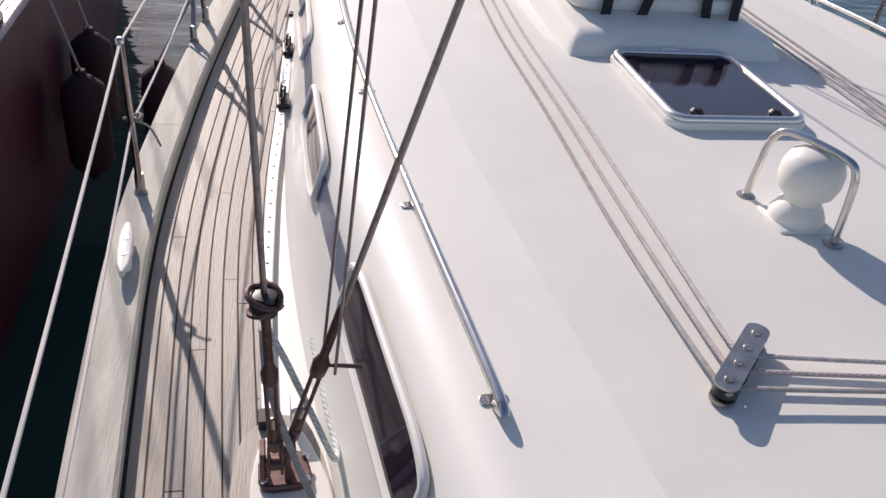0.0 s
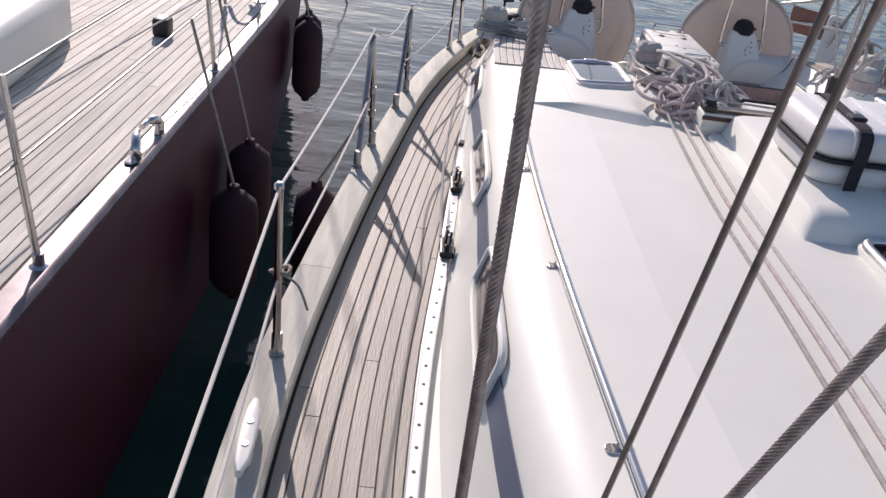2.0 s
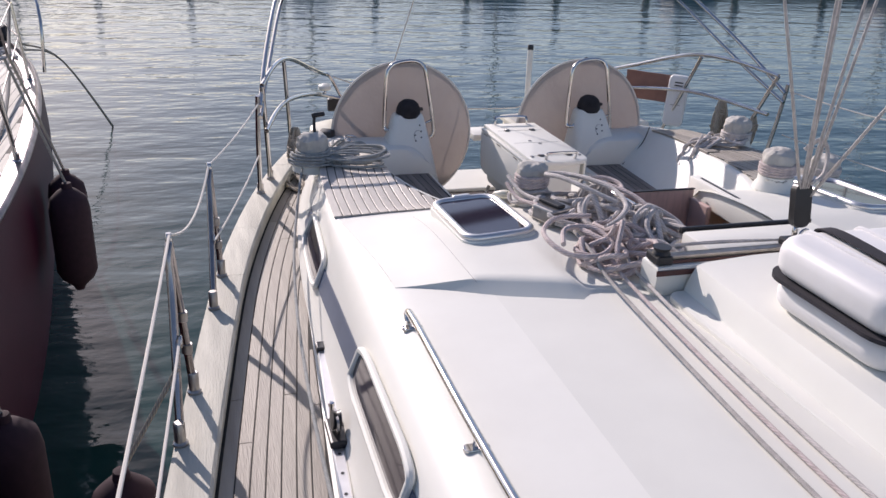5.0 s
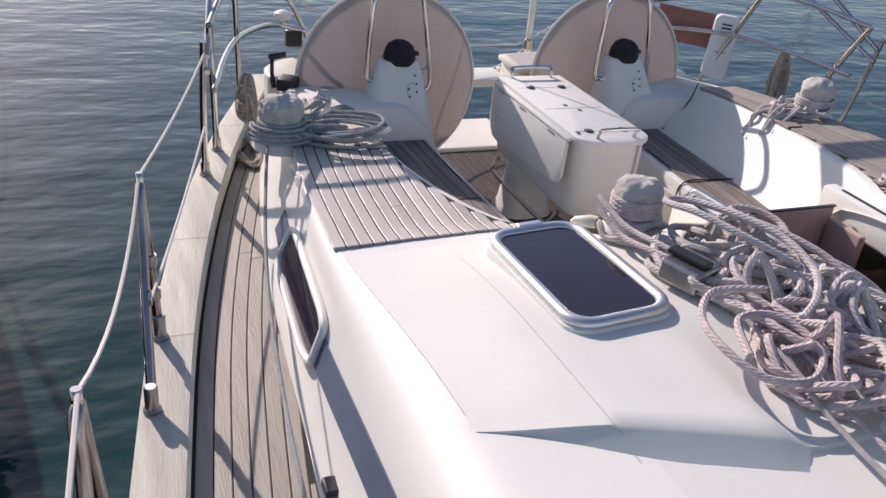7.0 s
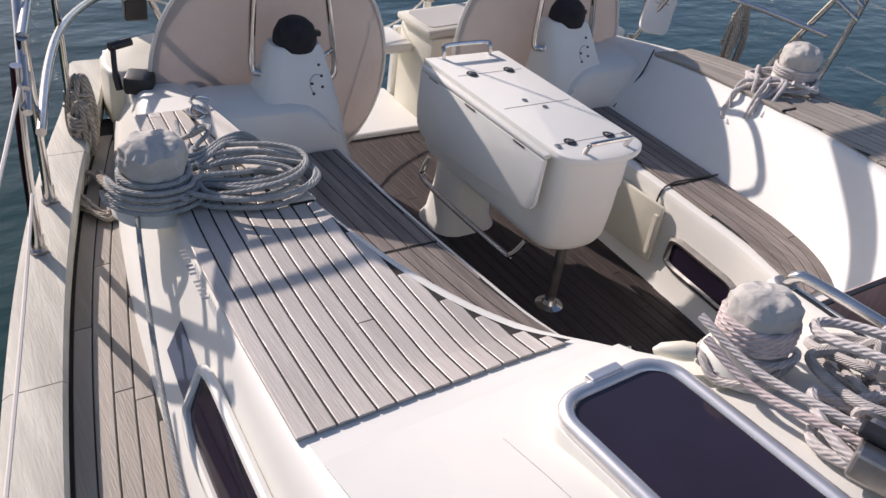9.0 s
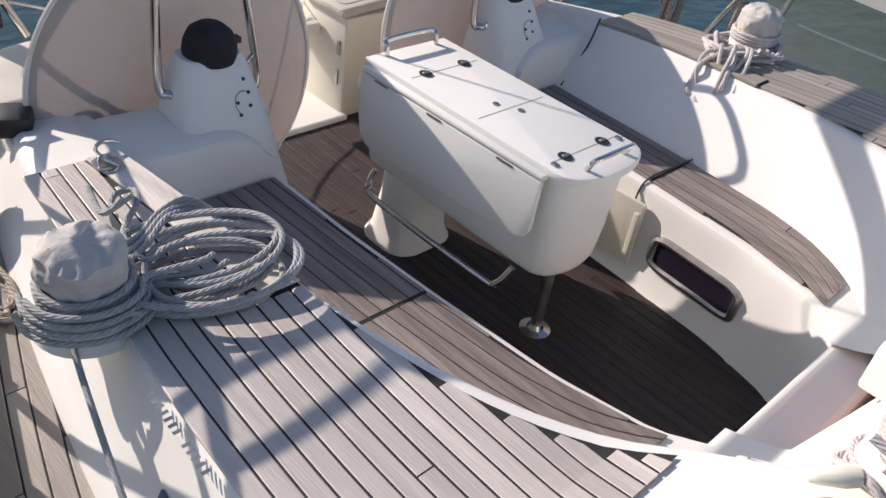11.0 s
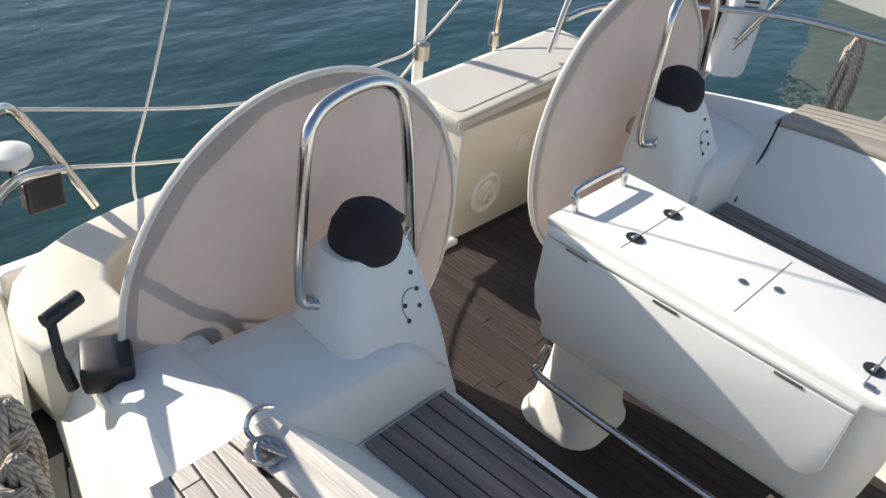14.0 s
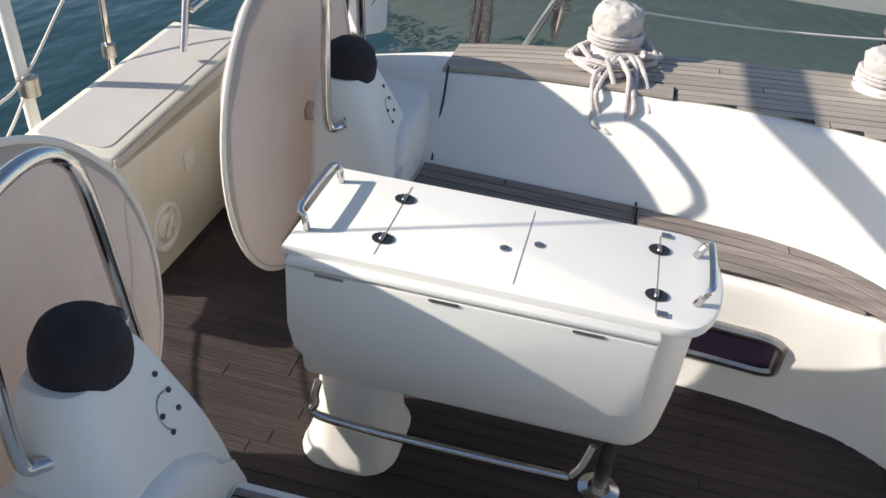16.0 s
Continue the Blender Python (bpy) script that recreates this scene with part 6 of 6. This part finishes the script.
hank("sheet_coil", (-1.165, 6.25), 0.195, 0.16, -22, 7, 4, 0.0072, ROPE_B, "loosely coiled blue-flecked genoa sheet on the teak coaming",
     [(-1.40, 6.195, 0.335), (-1.35, 6.17, 0.325)],
     [(-1.27, 6.40, 0.33), (-1.235, 6.46, 0.32), (-1.19, 6.50, 0.33), (-1.165, 6.56, 0.325), (-1.20, 6.585, 0.31), (-1.225, 6.55, 0.305), (-1.19, 6.53, 0.335), (-1.215, 6.50, 0.35), (-1.255, 6.53, 0.31), (-1.245, 6.60, 0.305), (-1.235, 6.645, 0.31)])
for k in range(4):
    q = [radians(-12 - 26 * i - 5 * k) for i in range(8 - k % 2)]
    foot = [(-1.405 + (0.134 - 0.006 * k) * math.cos(a), 6.29 + (0.134 - 0.006 * k) * math.sin(a), top_z(-1.405 + 0.1 * math.cos(a), 6.29 + 0.1 * math.sin(a)) + 0.012 + 0.016 * k) for a in q]
    part("sheet_turn", tube(spline([(-1.09 - 0.02 * k, 6.17 + 0.025 * k, top_z(-1.1, 6.17) + 0.012 + 0.01 * k), (-1.19, 6.16 + 0.022 * k, top_z(-1.2, 6.16) + 0.012 + 0.014 * k)] + foot, 5), 0.0072, 8), ROPE_B, None, "slack strand of flecked sheet round the winch foot", smooth=True, category="rope", group="sheet strands")
for k in range(3):
    part("sheet_lead", tube(spline([(-1.33, 6.30 + 0.02 * k, 0.335 + 0.012 * k), (-1.25, 6.345 + 0.018 * k, 0.335), (-1.17, 6.40 + 0.014 * k, 0.345), (-1.10, 6.42 + 0.008 * k, 0.33 + 0.01 * k), (-1.05, 6.40, 0.315)], 6), 0.0072, 8), ROPE_B, None, "strand of flecked sheet led from the winch into its coil", smooth=True, category="rope", group="sheet strands")
loops("sheet_coil", (1.25, 6.33, 0.3), 0.11, 0.13, 4, 33, 0.0095, ROPE_W, "loosely coiled pale sheet hanging over the coaming", hgt=0.08, spread=0.3, base=top_z)
part("sheet_tail", tube(spline([(1.15, 6.30, 0.34), (1.05, 6.26, 0.32), (1.0, 6.25, 0.24), (0.95, 6.22, 0.12), (0.98, 6.2, 0.06), (1.03, 6.25, 0.16), (1.06, 6.3, 0.28), (1.12, 6.34, 0.34)], 7), 0.0085, 8), ROPE_W, None, "bight of sheet hanging down the coaming wall", smooth=True, category="rope")
bight = []
for k in range(26):
    a = 0.62 * k + 0.5
    y, z = 6.27 + (0.07 + 0.012 * math.sin(1.3 * k)) * math.cos(a) + 0.03 * math.sin(0.23 * a), 0.255 + (0.085 + 0.02 * math.sin(0.9 * k)) * math.sin(a)
    bight.append((1.035 - max(0.27 - z, 0) * 0.45 + max(z - 0.27, 0) * 2.2 - 0.012 - 0.012 * (k % 3), y, max(z, 0.13) if z < 0.29 else 0.30 + (z - 0.29) * 0.5))
part("sheet_tail", tube(spline(bight, 6), 0.0085, 8), ROPE_W, None, "tangled sheet hanging over the coaming edge", smooth=True, category="rope")
part("cockpit_line", tube(spline([(0.99, 6.22, 0.12), (0.90, 6.17, 0.03), (0.85, 6.16, 0.012), (0.70, 6.165, 0.014), (0.55, 6.17, 0.012), (0.505, 6.175, -0.05), (0.515, 6.18, -0.3)], 6), 0.004, 6), BLACK, None, "thin black cord across the cockpit bench", smooth=True, category="cord")
part("cockpit_line", tube(spline([(1.02, 6.84, 0.27), (0.98, 6.84, 0.16), (0.90, 6.84, 0.06), (0.84, 6.83, 0.012)], 6), 0.004, 6), BLACK, None, "black drain joint at bench end", smooth=True, category="cord")
loops("tangled_rope", (1.0, 5.35, 0.3), 0.12, 0.10, 5, 41, 0.008, ROPE_W, "rope heap by the cabin on the coaming", hgt=0.08, base=top_z)
pad = thing("pad_eye", "steel ring fitting sunk in the teak coaming", "pad eye", (-1.125, 6.79, 0.26))
part("dish", lathe([(0.034, 0), (0.036, 0.003), (0.028, 0.004), (0.02, 0.001)], (-1.125, 6.79, 0.262), seg=18), STEEL_DULL, pad, smooth=True)
part("ring", tube([(-1.125 + 0.022 * math.cos(a), 6.78 + 0.022 * math.sin(a), 0.268 + 0.012 * math.sin(a)) for a in [i * 0.5236 for i in range(12)]], 0.004, 6, closed=True), STEEL, pad, smooth=True)
part("bow", tube(spline([(-1.105, 6.755, 0.268), (-1.128, 6.80, 0.276), (-1.13, 6.835, 0.282), (-1.105, 6.86, 0.282), (-1.075, 6.866, 0.276), (-1.055, 6.862, 0.268)], 6), 0.0055, 8), STEEL, pad, "bent steel bow", smooth=True)
# lettering of the maker, as plain bars
outer = curve([(5.2, 1.447), (5.63, 1.43), (5.87, 1.415), (6.07, 1.398), (6.4, 1.36), (6.79, 1.315), (6.9, 1.30)])
mk = thing("maker_mark", "dark maker's lettering on the white coaming", "lettering", (-1.46, 5.9, 0.28))
for k in range(13):
    if k == 7:
        continue
    y = 6.0 - 0.0175 * k
    x = outer(y) + 0.022
    part("letter_bar", box(-x - 0.008, -x + 0.008, y - 0.0035, y + 0.0035, cz(x, y) + 0.001, cz(x, y) + 0.0025), STEEL_DULL, mk)

# window and locker in the bench riser
rw = thing("window", "small dark window with a steel rim in the bench riser", "window", (0.5, 5.87, -0.25), "riser windows", "structure")
own = [(seat_out(5.87 + 0.18 * u) - 0.0 , 5.87 + 0.18 * u, -0.215 + 0.06 * v) for u, v in rounded(-1, 1, -1, 1, 0.35, 5)]
part("frame", tube([(x + 0.008, y, z) for x, y, z in own], 0.016, 8, closed=True), STEEL_DULL, rw, smooth=True)
bm = bmesh.new()
bm.faces.new([bm.verts.new((x + 0.004, y, z)) for x, y, z in own])
part("pane", bm, GLASS, rw)
lk = thing("bench_locker", "cream locker flap in the bench riser", "locker", (0.5, 6.25, -0.2))
part("flap", box(0.487, 0.505, 6.12, 6.42, -0.32, -0.06, 0.008), CREAM, lk, smooth=True)
part("hinge", box(0.480, 0.488, 6.13, 6.15, -0.28, -0.10, 0.003), CREAM, lk)

# ---- neighbouring yacht ----
NZ = 0.20
nb_half = curve([(-6, 0.35), (-3, 0.08), (0, 0.0), (3, 0.0), (6.5, 0.0), (8, 0.12), (9.5, 0.36), (11, 0.78), (12.2, 1.35), (12.8, 1.8)])


def nb_edge(y):
    return -2.93 - nb_half(y)


nb = thing("moored_yacht", "neighbouring yacht with dark red hull and teak deck", "yacht", (-4.8, 3, WATER_Z))
ys = [-6 + 18.8 * i / 50 for i in range(51)]
rows = [[(nb_edge(y) + dx, y, z) for dx, z in ((0.0, NZ + 0.03), (0.02, NZ - 0.02), (0.035, NZ - 0.3), (0.0, -0.6), (-0.12, -1.3))] for y in ys]
bm = loft(rows)
bmesh.ops.recalc_face_normals(bm, faces=bm.faces[:])
part("hull", bm, BURGUNDY, nb, "glossy dark burgundy hull", smooth=True)
rows = [[(nb_edge(y), y, NZ + 0.005), (-6.7 + nb_half(y), y, NZ + 0.005)] for y in ys]
bm = loft(rows)
bmesh.ops.recalc_face_normals(bm, faces=bm.faces[:])
part("deck_bed", bm, CAULK, nb)
rows = [[(nb_edge(y) + a, y, NZ + z) for a, z in ((0.0, -0.01), (0.012, 0.03), (0.0, 0.045), (-0.012, 0.048), (-0.02, 0.03), (-0.03, 0.018), (-0.105, 0.018), (-0.115, 0.0))] for y in ys]
bm = loft(rows)
bmesh.ops.recalc_face_normals(bm, faces=bm.faces[:])
part("toe_rail", bm, TOE, nb, "dull aluminium toe rail", smooth=True)
cab = [(-3.75, 0.0), (-3.70, 3.4), (-3.85, 5.0), (-4.3, 6.0), (-5.3, 6.0), (-5.75, 5.0), (-5.9, 3.4), (-5.9, 0)]
part("cabin", prism(cab, NZ, NZ + 0.32, 0.07, 3), GEL, nb, "white low cabin", smooth=True)
nw = part("cabin_window", prism([(-3.735, 1.6), (-3.70, 3.3), (-3.80, 3.3), (-3.8, 1.6)], NZ + 0.1, NZ + 0.22, 0.01), GLASS, nb)
for (hx, hy, sx, sy) in ((-4.6, 7.4, 0.32, 0.28), (-4.5, 8.9, 0.25, 0.2), (-4.7, 5.3, 0.3, 0.25)):
    hz_ = NZ + (0.32 if hy < 6 else 0.0)
    hh = part("hatch", prism(rounded(hx - sx, hx + sx, hy - sy, hy + sy, 0.06), hz_, hz_ + 0.06, 0.015), GEL, nb, "white hatch", smooth=True)
    part("pane", prism(rounded(hx - sx + 0.05, hx + sx - 0.05, hy - sy + 0.05, hy + sy - 0.05, 0.04), hz_ + 0.061, hz_ + 0.068), GLASS, hh)
for y in (2.55, 4.75, 6.8, 9.2):
    p = part("stanchion", bar((nb_edge(y) - 0.06, y, NZ), (nb_edge(y) - 0.12, y + 0.02, NZ + 0.62), 0.0125, 10), STEEL, nb, smooth=True)
    part("base", lathe([(0.035, 0), (0.035, 0.01), (0.018, 0.02), (0.018, 0.06)], (nb_edge(y) - 0.06, y, NZ + 0.006), seg=12), STEEL, p, smooth=True)
for z in (0.36, 0.61):
    part("guard_line", tube([(nb_edge(y) - 0.06 - z * 0.1, y, NZ + z) for y in (-4, 2.55, 4.75, 6.8, 9.2, 11.5)], 0.0045, 6), WIRE, nb)
for x, y in ((-3.5, 2.75), (-3.45, 5.35)):
    part("line_block", box(x - 0.05, x + 0.05, y - 0.06, y + 0.06, NZ + 0.006, NZ + 0.12, 0.02), BLACK, nb, "black jammer block", smooth=True)
part("pulpit", tube(spline([(-3.25, 9.6, NZ), (-3.3, 9.9, NZ + 0.62), (-4.0, 12.2, NZ + 0.7), (-4.75, 13.0, NZ + 0.72), (-5.5, 12.2, NZ + 0.7), (-6.2, 9.9, NZ + 0.62)], 6), 0.014, 10), STEEL, nb, smooth=True)
part("deck_line", tube(spline([(-3.6, 1.2, NZ + 0.05), (-3.35, 2.2, NZ + 0.30), (-3.2, 4.0, NZ + 0.34), (-3.05, 6.5, NZ + 0.3)], 6), 0.005, 6), ROPE_W, nb, smooth=True)


def fairlead(x, y, z):
    """An open chock: a base plate and two horns bent over towards each other."""
    c = thing("fairlead", "polished open fairlead with two horns on a toe rail", "fairlead", (x, y, z), "fairleads")
    part("base", prism(rounded(x - 0.03, x + 0.03, y - 0.2, y + 0.2, 0.028), z, z + 0.012, 0.004), STEEL, c, smooth=True)
    for d in (-1, 1):
        pts = [(x + 0.012, y + d * 0.15, z + 0.01), (x + 0.012, y + d * 0.155, z + 0.06), (x + 0.006, y + d * 0.125, z + 0.085), (x - 0.012, y + d * 0.07, z + 0.088), (x - 0.02, y + d * 0.025, z + 0.082)]
        part("horn", tube(spline(pts, 5), [0.022] * 6 + [0.019] * 8 + [0.013] * 7, 10), STEEL, c, smooth=True)
    return c


fairlead(-2.99, 3.58, NZ + 0.018)
fairlead(-3.05, 1.35, NZ + 0.018)
for y, n in ((2.72, 1.0), (6.9, 1.0)):
    part("deck_filler", lathe([(0.05, 0), (0.05, 0.008), (0.03, 0.012), (0, 0.012)], (-3.1, y - 0.35, NZ + 0.008), seg=18), STEEL, nb, smooth=True)


def fender(x, y, z, h, r, top, label, tilt=0.0):
    f = thing("fender", label, "fender", (x, y, z - h), "fenders")
    m = Matrix.Translation((x, y, z)) @ Matrix.Rotation(radians(tilt), 4, "X")
    own = lathe([(0.0, -h), (0.025, -h + 0.005), (0.035, -h + 0.03), (r * 0.8, -h + 0.08), (r, -h + 0.13), (r, -0.13), (r * 0.9, -0.06), (r * 0.5, -0.015), (0.03, 0.0), (0.025, 0.03), (0, 0.035)], (0, 0, 0), seg=22)
    bmesh.ops.transform(own, matrix=m, verts=own.verts[:])
    part("body", own, FENDER, f, "dark red fender sock", smooth=True)
    part("lanyard", tube([(x, y, z + 0.02), top], 0.008, 8), ROPE_D, f, smooth=True)
    return f


fender(-2.74, 6.55, 0.12, 0.62, 0.11, (-2.99, 6.75, NZ + 0.6), "dark red cylindrical fender hanging from the moored yacht")
fender(-2.80, 6.95, 0.08, 0.62, 0.11, (-3.0, 6.9, NZ + 0.6), "dark red cylindrical fender hanging against the moored hull")
fender(-2.75, 4.55, -0.10, 0.62, 0.12, (-2.99, 4.75, NZ + 0.5), "dark red cylindrical fender between the two hulls")
fender(-2.72, 4.05, -0.15, 0.62, 0.12, (-2.99, 4.3, NZ + 0.4), "dark red cylindrical fender between the two hulls")
fender(-2.33, 4.15, -0.12, 0.6, 0.11, (-2.12, 4.1, 0.3), "dark red fender hung outside the toe rail")
for k, (a, c) in enumerate((((-3.0, 6.9, NZ + 0.58), (-3.3, 7.3, 2.6)), ((-3.02, 6.8, NZ + 0.1), (-3.2, 6.2, 2.2)), ((-3.0, 4.8, NZ + 0.6), (-3.3, 5.6, 2.4)))):
    part("stay", bar(a, c, 0.007, 8), WIRE, None, "dark wire stay of the moored yacht", category="stay", group="moored yacht stays")
for k in range(2):
    part("mooring_line", tube(spline([(-3.62 + 0.06 * k, 10.8 - 0.35 * k, NZ + 0.06), (-3.34, 11.4, NZ - 0.22), (-3.05, 13.1 + 0.06 * k, WATER_Z - 0.1)], 6), 0.009, 8), ROPE_D, None, "dark mooring line slanting into the water", smooth=True, category="rope", group="bow lines")

# ---- far side ----
fb = thing("white_motor_boat", "white hull of a boat moored across the water", "boat", (8.6, 4, WATER_Z))
rows = [[(7.2 + 0.012 * (y - 3) ** 2 + dx, y, z) for dx, z in ((0.25, -1.2), (0.1, -0.8), (0.0, -0.1), (0.05, 0.1), (0.3, 0.14), (2.4, 0.2))] for y in [-5 + 14 * i / 24 for i in range(25)]]
bm = loft(rows)
bmesh.ops.recalc_face_normals(bm, faces=bm.faces[:])
part("hull", bm, GEL, fb, "white hull", smooth=True)
part("rubbing_strake", tube([(7.19 + 0.012 * (y - 3) ** 2, y, -0.08) for y in [-5 + 14 * i / 24 for i in range(25)]], 0.03, 8), BLACK, fb, smooth=True)
quay = thing("quay", "long dark concrete quay across the harbour", "quay", (0, 45, WATER_Z), kind="structure")
# rigging, windlass and lines on the neighbour's foredeck
for x, y, tx, ty in ((-3.13, 6.6, -4.7, 6.2), (-3.30, 6.3, -4.7, 5.6), (-3.25, 7.2, -4.75, 6.4)):
    w = part("shroud", bar((x, y, NZ + 0.02), (tx, ty, 12.0), 0.007, 8), WIRE, nb, smooth=True)
    d = (Vector((tx, ty, 12.0)) - Vector((x, y, NZ + 0.02))).normalized()
    a = Vector((x, y, NZ + 0.02))
    part("turnbuckle", tube([a, a + d * 0.06, a + d * 0.07, a + d * 0.3, a + d * 0.31, a + d * 0.38], [0.012, 0.012, 0.02, 0.02, 0.012, 0.009], 8), STEEL_DULL, w, smooth=True)
part("line_block", prism(rounded(-0.05, 0.05, -0.08, 0.08, 0.035), -0.03, 0.03, 0.01, m=Matrix.Translation((-3.14, 6.45, NZ + 0.12)) @ Matrix.Rotation(radians(70), 4, "Y")), BROWN_BLOCK, nb, "brown deck block", smooth=True)
part("deck_line", tube(spline([(-3.5, 9.9, NZ + 0.55), (-3.42, 9.2, NZ + 0.3), (-3.3, 8.3, NZ + 0.12), (-3.22, 7.5, NZ + 0.03), (-3.2, 6.9, NZ + 0.03)], 6), 0.014, 8), BLACK, nb, "black hanging rope", smooth=True)
part("deck_line", tube(spline([(-3.17, 6.5, NZ + 0.06), (-3.2, 6.62, NZ + 0.3), (-3.25, 6.6, NZ + 0.40), (-3.3, 6.5, NZ + 0.33), (-3.3, 6.4, NZ + 0.06)], 6), 0.016, 8), BLACK, nb, "black hanging rope", smooth=True)
wl = part("windlass", lathe([(0.16, 0), (0.15, 0.05), (0.08, 0.09), (0.07, 0.16), (0.12, 0.2), (0.11, 0.26), (0, 0.28)], (-3.95, 11.0, NZ + 0.006), seg=18), STRAP, nb, "dark anchor windlass", smooth=True)
part("gypsy", lathe([(0.09, -0.05), (0.06, 0), (0.09, 0.05)], (-3.8, 10.95, NZ + 0.14), axis=(1, 0, 0), seg=14), STRAP, wl, smooth=True)
part("furling_drum", lathe([(0.11, 0), (0.11, 0.01), (0.04, 0.02), (0.04, 0.13), (0.11, 0.14), (0.11, 0.15)], (-4.3, 11.8, NZ + 0.1), seg=18), STRAP, nb, smooth=True)
part("deck_line", tube(spline([(-3.9, 10.6, NZ + 0.03), (-3.6, 10.3, NZ + 0.05), (-3.75, 10.0, NZ + 0.03), (-3.95, 10.25, NZ + 0.05), (-3.7, 10.5, NZ + 0.06), (-3.55, 10.15, NZ + 0.04)], 6), 0.014, 8), ROPE_W, nb, "pale mooring rope in loose turns", smooth=True)
mq = Matrix.Translation((0, 41, 0)) @ Matrix.Rotation(radians(-14), 4, "Z")
part("wall", box(-90, 90, 0, 30, WATER_Z - 1, -0.1, 0.1, m=mq), CONCRETE, quay)
for k in range(40):
    x = -78 + 4 * k
    part("pile", bar(mq @ Vector((x, -0.25, WATER_Z - 1)), mq @ Vector((x, -0.25, 0.9)), 0.16, 10), CONCRETE, quay)
rnd = random.Random(5)
for k in range(16):
    x = -70 + 9 * k + rnd.uniform(-2, 2)
    bt = thing("moored_boat", "small boat moored along the distant quay", "boat", mq @ Vector((x, -2.2, WATER_Z)), "distant boats")
    rows = [[mq @ Vector((x + sx * (1.1 * (1 - (t * 2 - 1) ** 4) ** 0.5 + 0.02) * w, -4.5 + 4 * t, WATER_Z + z)) for sx, w, z in ((-1, 0.7, 0), (-1, 1, 0.9), (0, 1, 1.0), (1, 1, 0.9), (1, 0.7, 0))] for t in [i / 10 for i in range(11)]]
    bm = loft(rows)
    bmesh.ops.recalc_face_normals(bm, faces=bm.faces[:])
    part("hull", bm, rnd.choice((BURGUNDY, STRIPE, STRIPE)), bt, smooth=True)
    part("mast", bar(mq @ Vector((x, -2.4, WATER_Z + 0.9)), mq @ Vector((x, -2.4, WATER_Z + 11)), 0.06, 8), ALU, bt)
    part("cabin", box(x - 0.7, x + 0.7, -3.4, -1.2, WATER_Z + 0.9, WATER_Z + 1.4, 0.15, m=mq), GEL, bt, smooth=True)

# ---- planking, last ----
dk = bpy.data.objects["deck"]
dk2 = bpy.data.objects["deck.001"]
flat = lambda x, y: DECK_Z + 0.0005
for s, d in ((-1, dk), (1, dk2)):
    planks("plank", d, lambda y: hull_half(y) - 0.137, 0.0475, 0.0435, -2.2, 7.25, flat, lambda y: deck_in(y), s, TEAK, 9)
cm = [o for o in bpy.data.objects if o.name.startswith("coaming") and not o.name.startswith("coaming_side")]


lip = curve([(5.2, 0.035), (5.35, 0.06), (5.6, 0.055), (5.85, 0.04), (6.05, 0.028), (6.15, 0.018), (6.9, 0.016)])
bedrows = lambda s: [[(s * x, y, cz(x, y) + 0.0064) for x in [outer(y) + (coaming_in(y) + lip(y) - outer(y)) * j / 8 for j in range(9)]] for y in [5.295 + 1.571 * i / 30 for i in range(31)]]
sts = [o for o in bpy.data.objects if o.name.startswith("cockpit_seat")]
for s, c, st in zip((-1, 1), cm, sts):
    bm = loft(bedrows(s))
    bmesh.ops.recalc_face_normals(bm, faces=bm.faces[:])
    part("teak_bed", bm, CAULK, c)
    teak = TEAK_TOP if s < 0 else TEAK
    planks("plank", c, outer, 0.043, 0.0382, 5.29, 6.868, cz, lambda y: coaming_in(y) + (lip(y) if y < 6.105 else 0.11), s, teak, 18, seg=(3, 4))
    planks("margin_board", c, lambda y: coaming_in(y) + 0.105, 0.1, 0.089, 6.113, 6.868, cz, lambda y: coaming_in(y) + 0.014, s, TEAK_PALE if s < 0 else TEAK, 1, seg=(3, 4), thick=0.012)
    ys = [5.44 + 1.41 * i / 24 for i in range(25)]
    bm = loft([[(s * (seat_out(y) + 0.037), y, 0.0082), (s * (seat_in(y) - 0.007), y, 0.0082)] for y in ys])
    bmesh.ops.recalc_face_normals(bm, faces=bm.faces[:])
    part("teak_bed", bm, CAULK, st)
    for ya, yb in ((5.435, 6.155), (6.165, 6.85)):
        planks("plank", st, lambda y: seat_in(y) - 0.006, 0.047, 0.043, ya, yb, lambda x, y: 0.002, lambda y: seat_out(y) + 0.035, s, TEAK_SEAT, 8, seg=(3, 4))
so = bpy.data.objects["cockpit_sole"]
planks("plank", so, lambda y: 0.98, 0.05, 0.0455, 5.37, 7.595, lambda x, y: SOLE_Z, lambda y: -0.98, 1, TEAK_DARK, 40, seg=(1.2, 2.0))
nbd = bpy.data.objects["deck_bed"]
for i in range(59):
    x0 = -3.055 - 0.062 * i
    yy = [y for y in [-3 + 0.25 * k for k in range(62)] if nb_edge(y) - 0.118 > x0 - 0.05 and x0 - 0.06 > -6.7 + nb_half(y)]
    if len(yy) < 2:
        continue
    cuts = [yy[0], yy[0] + 3.1 + (i * 1.7) % 2.5, yy[0] + 7.2 + (i * 1.1) % 2, yy[-1]]
    for a, c in zip(cuts, cuts[1:]):
        if c - a > 0.3:
            part("plank", box(x0 - 0.056, x0, a + 0.003, c - 0.003, NZ, NZ + 0.007, 0.0), TEAK_PALE, nbd)
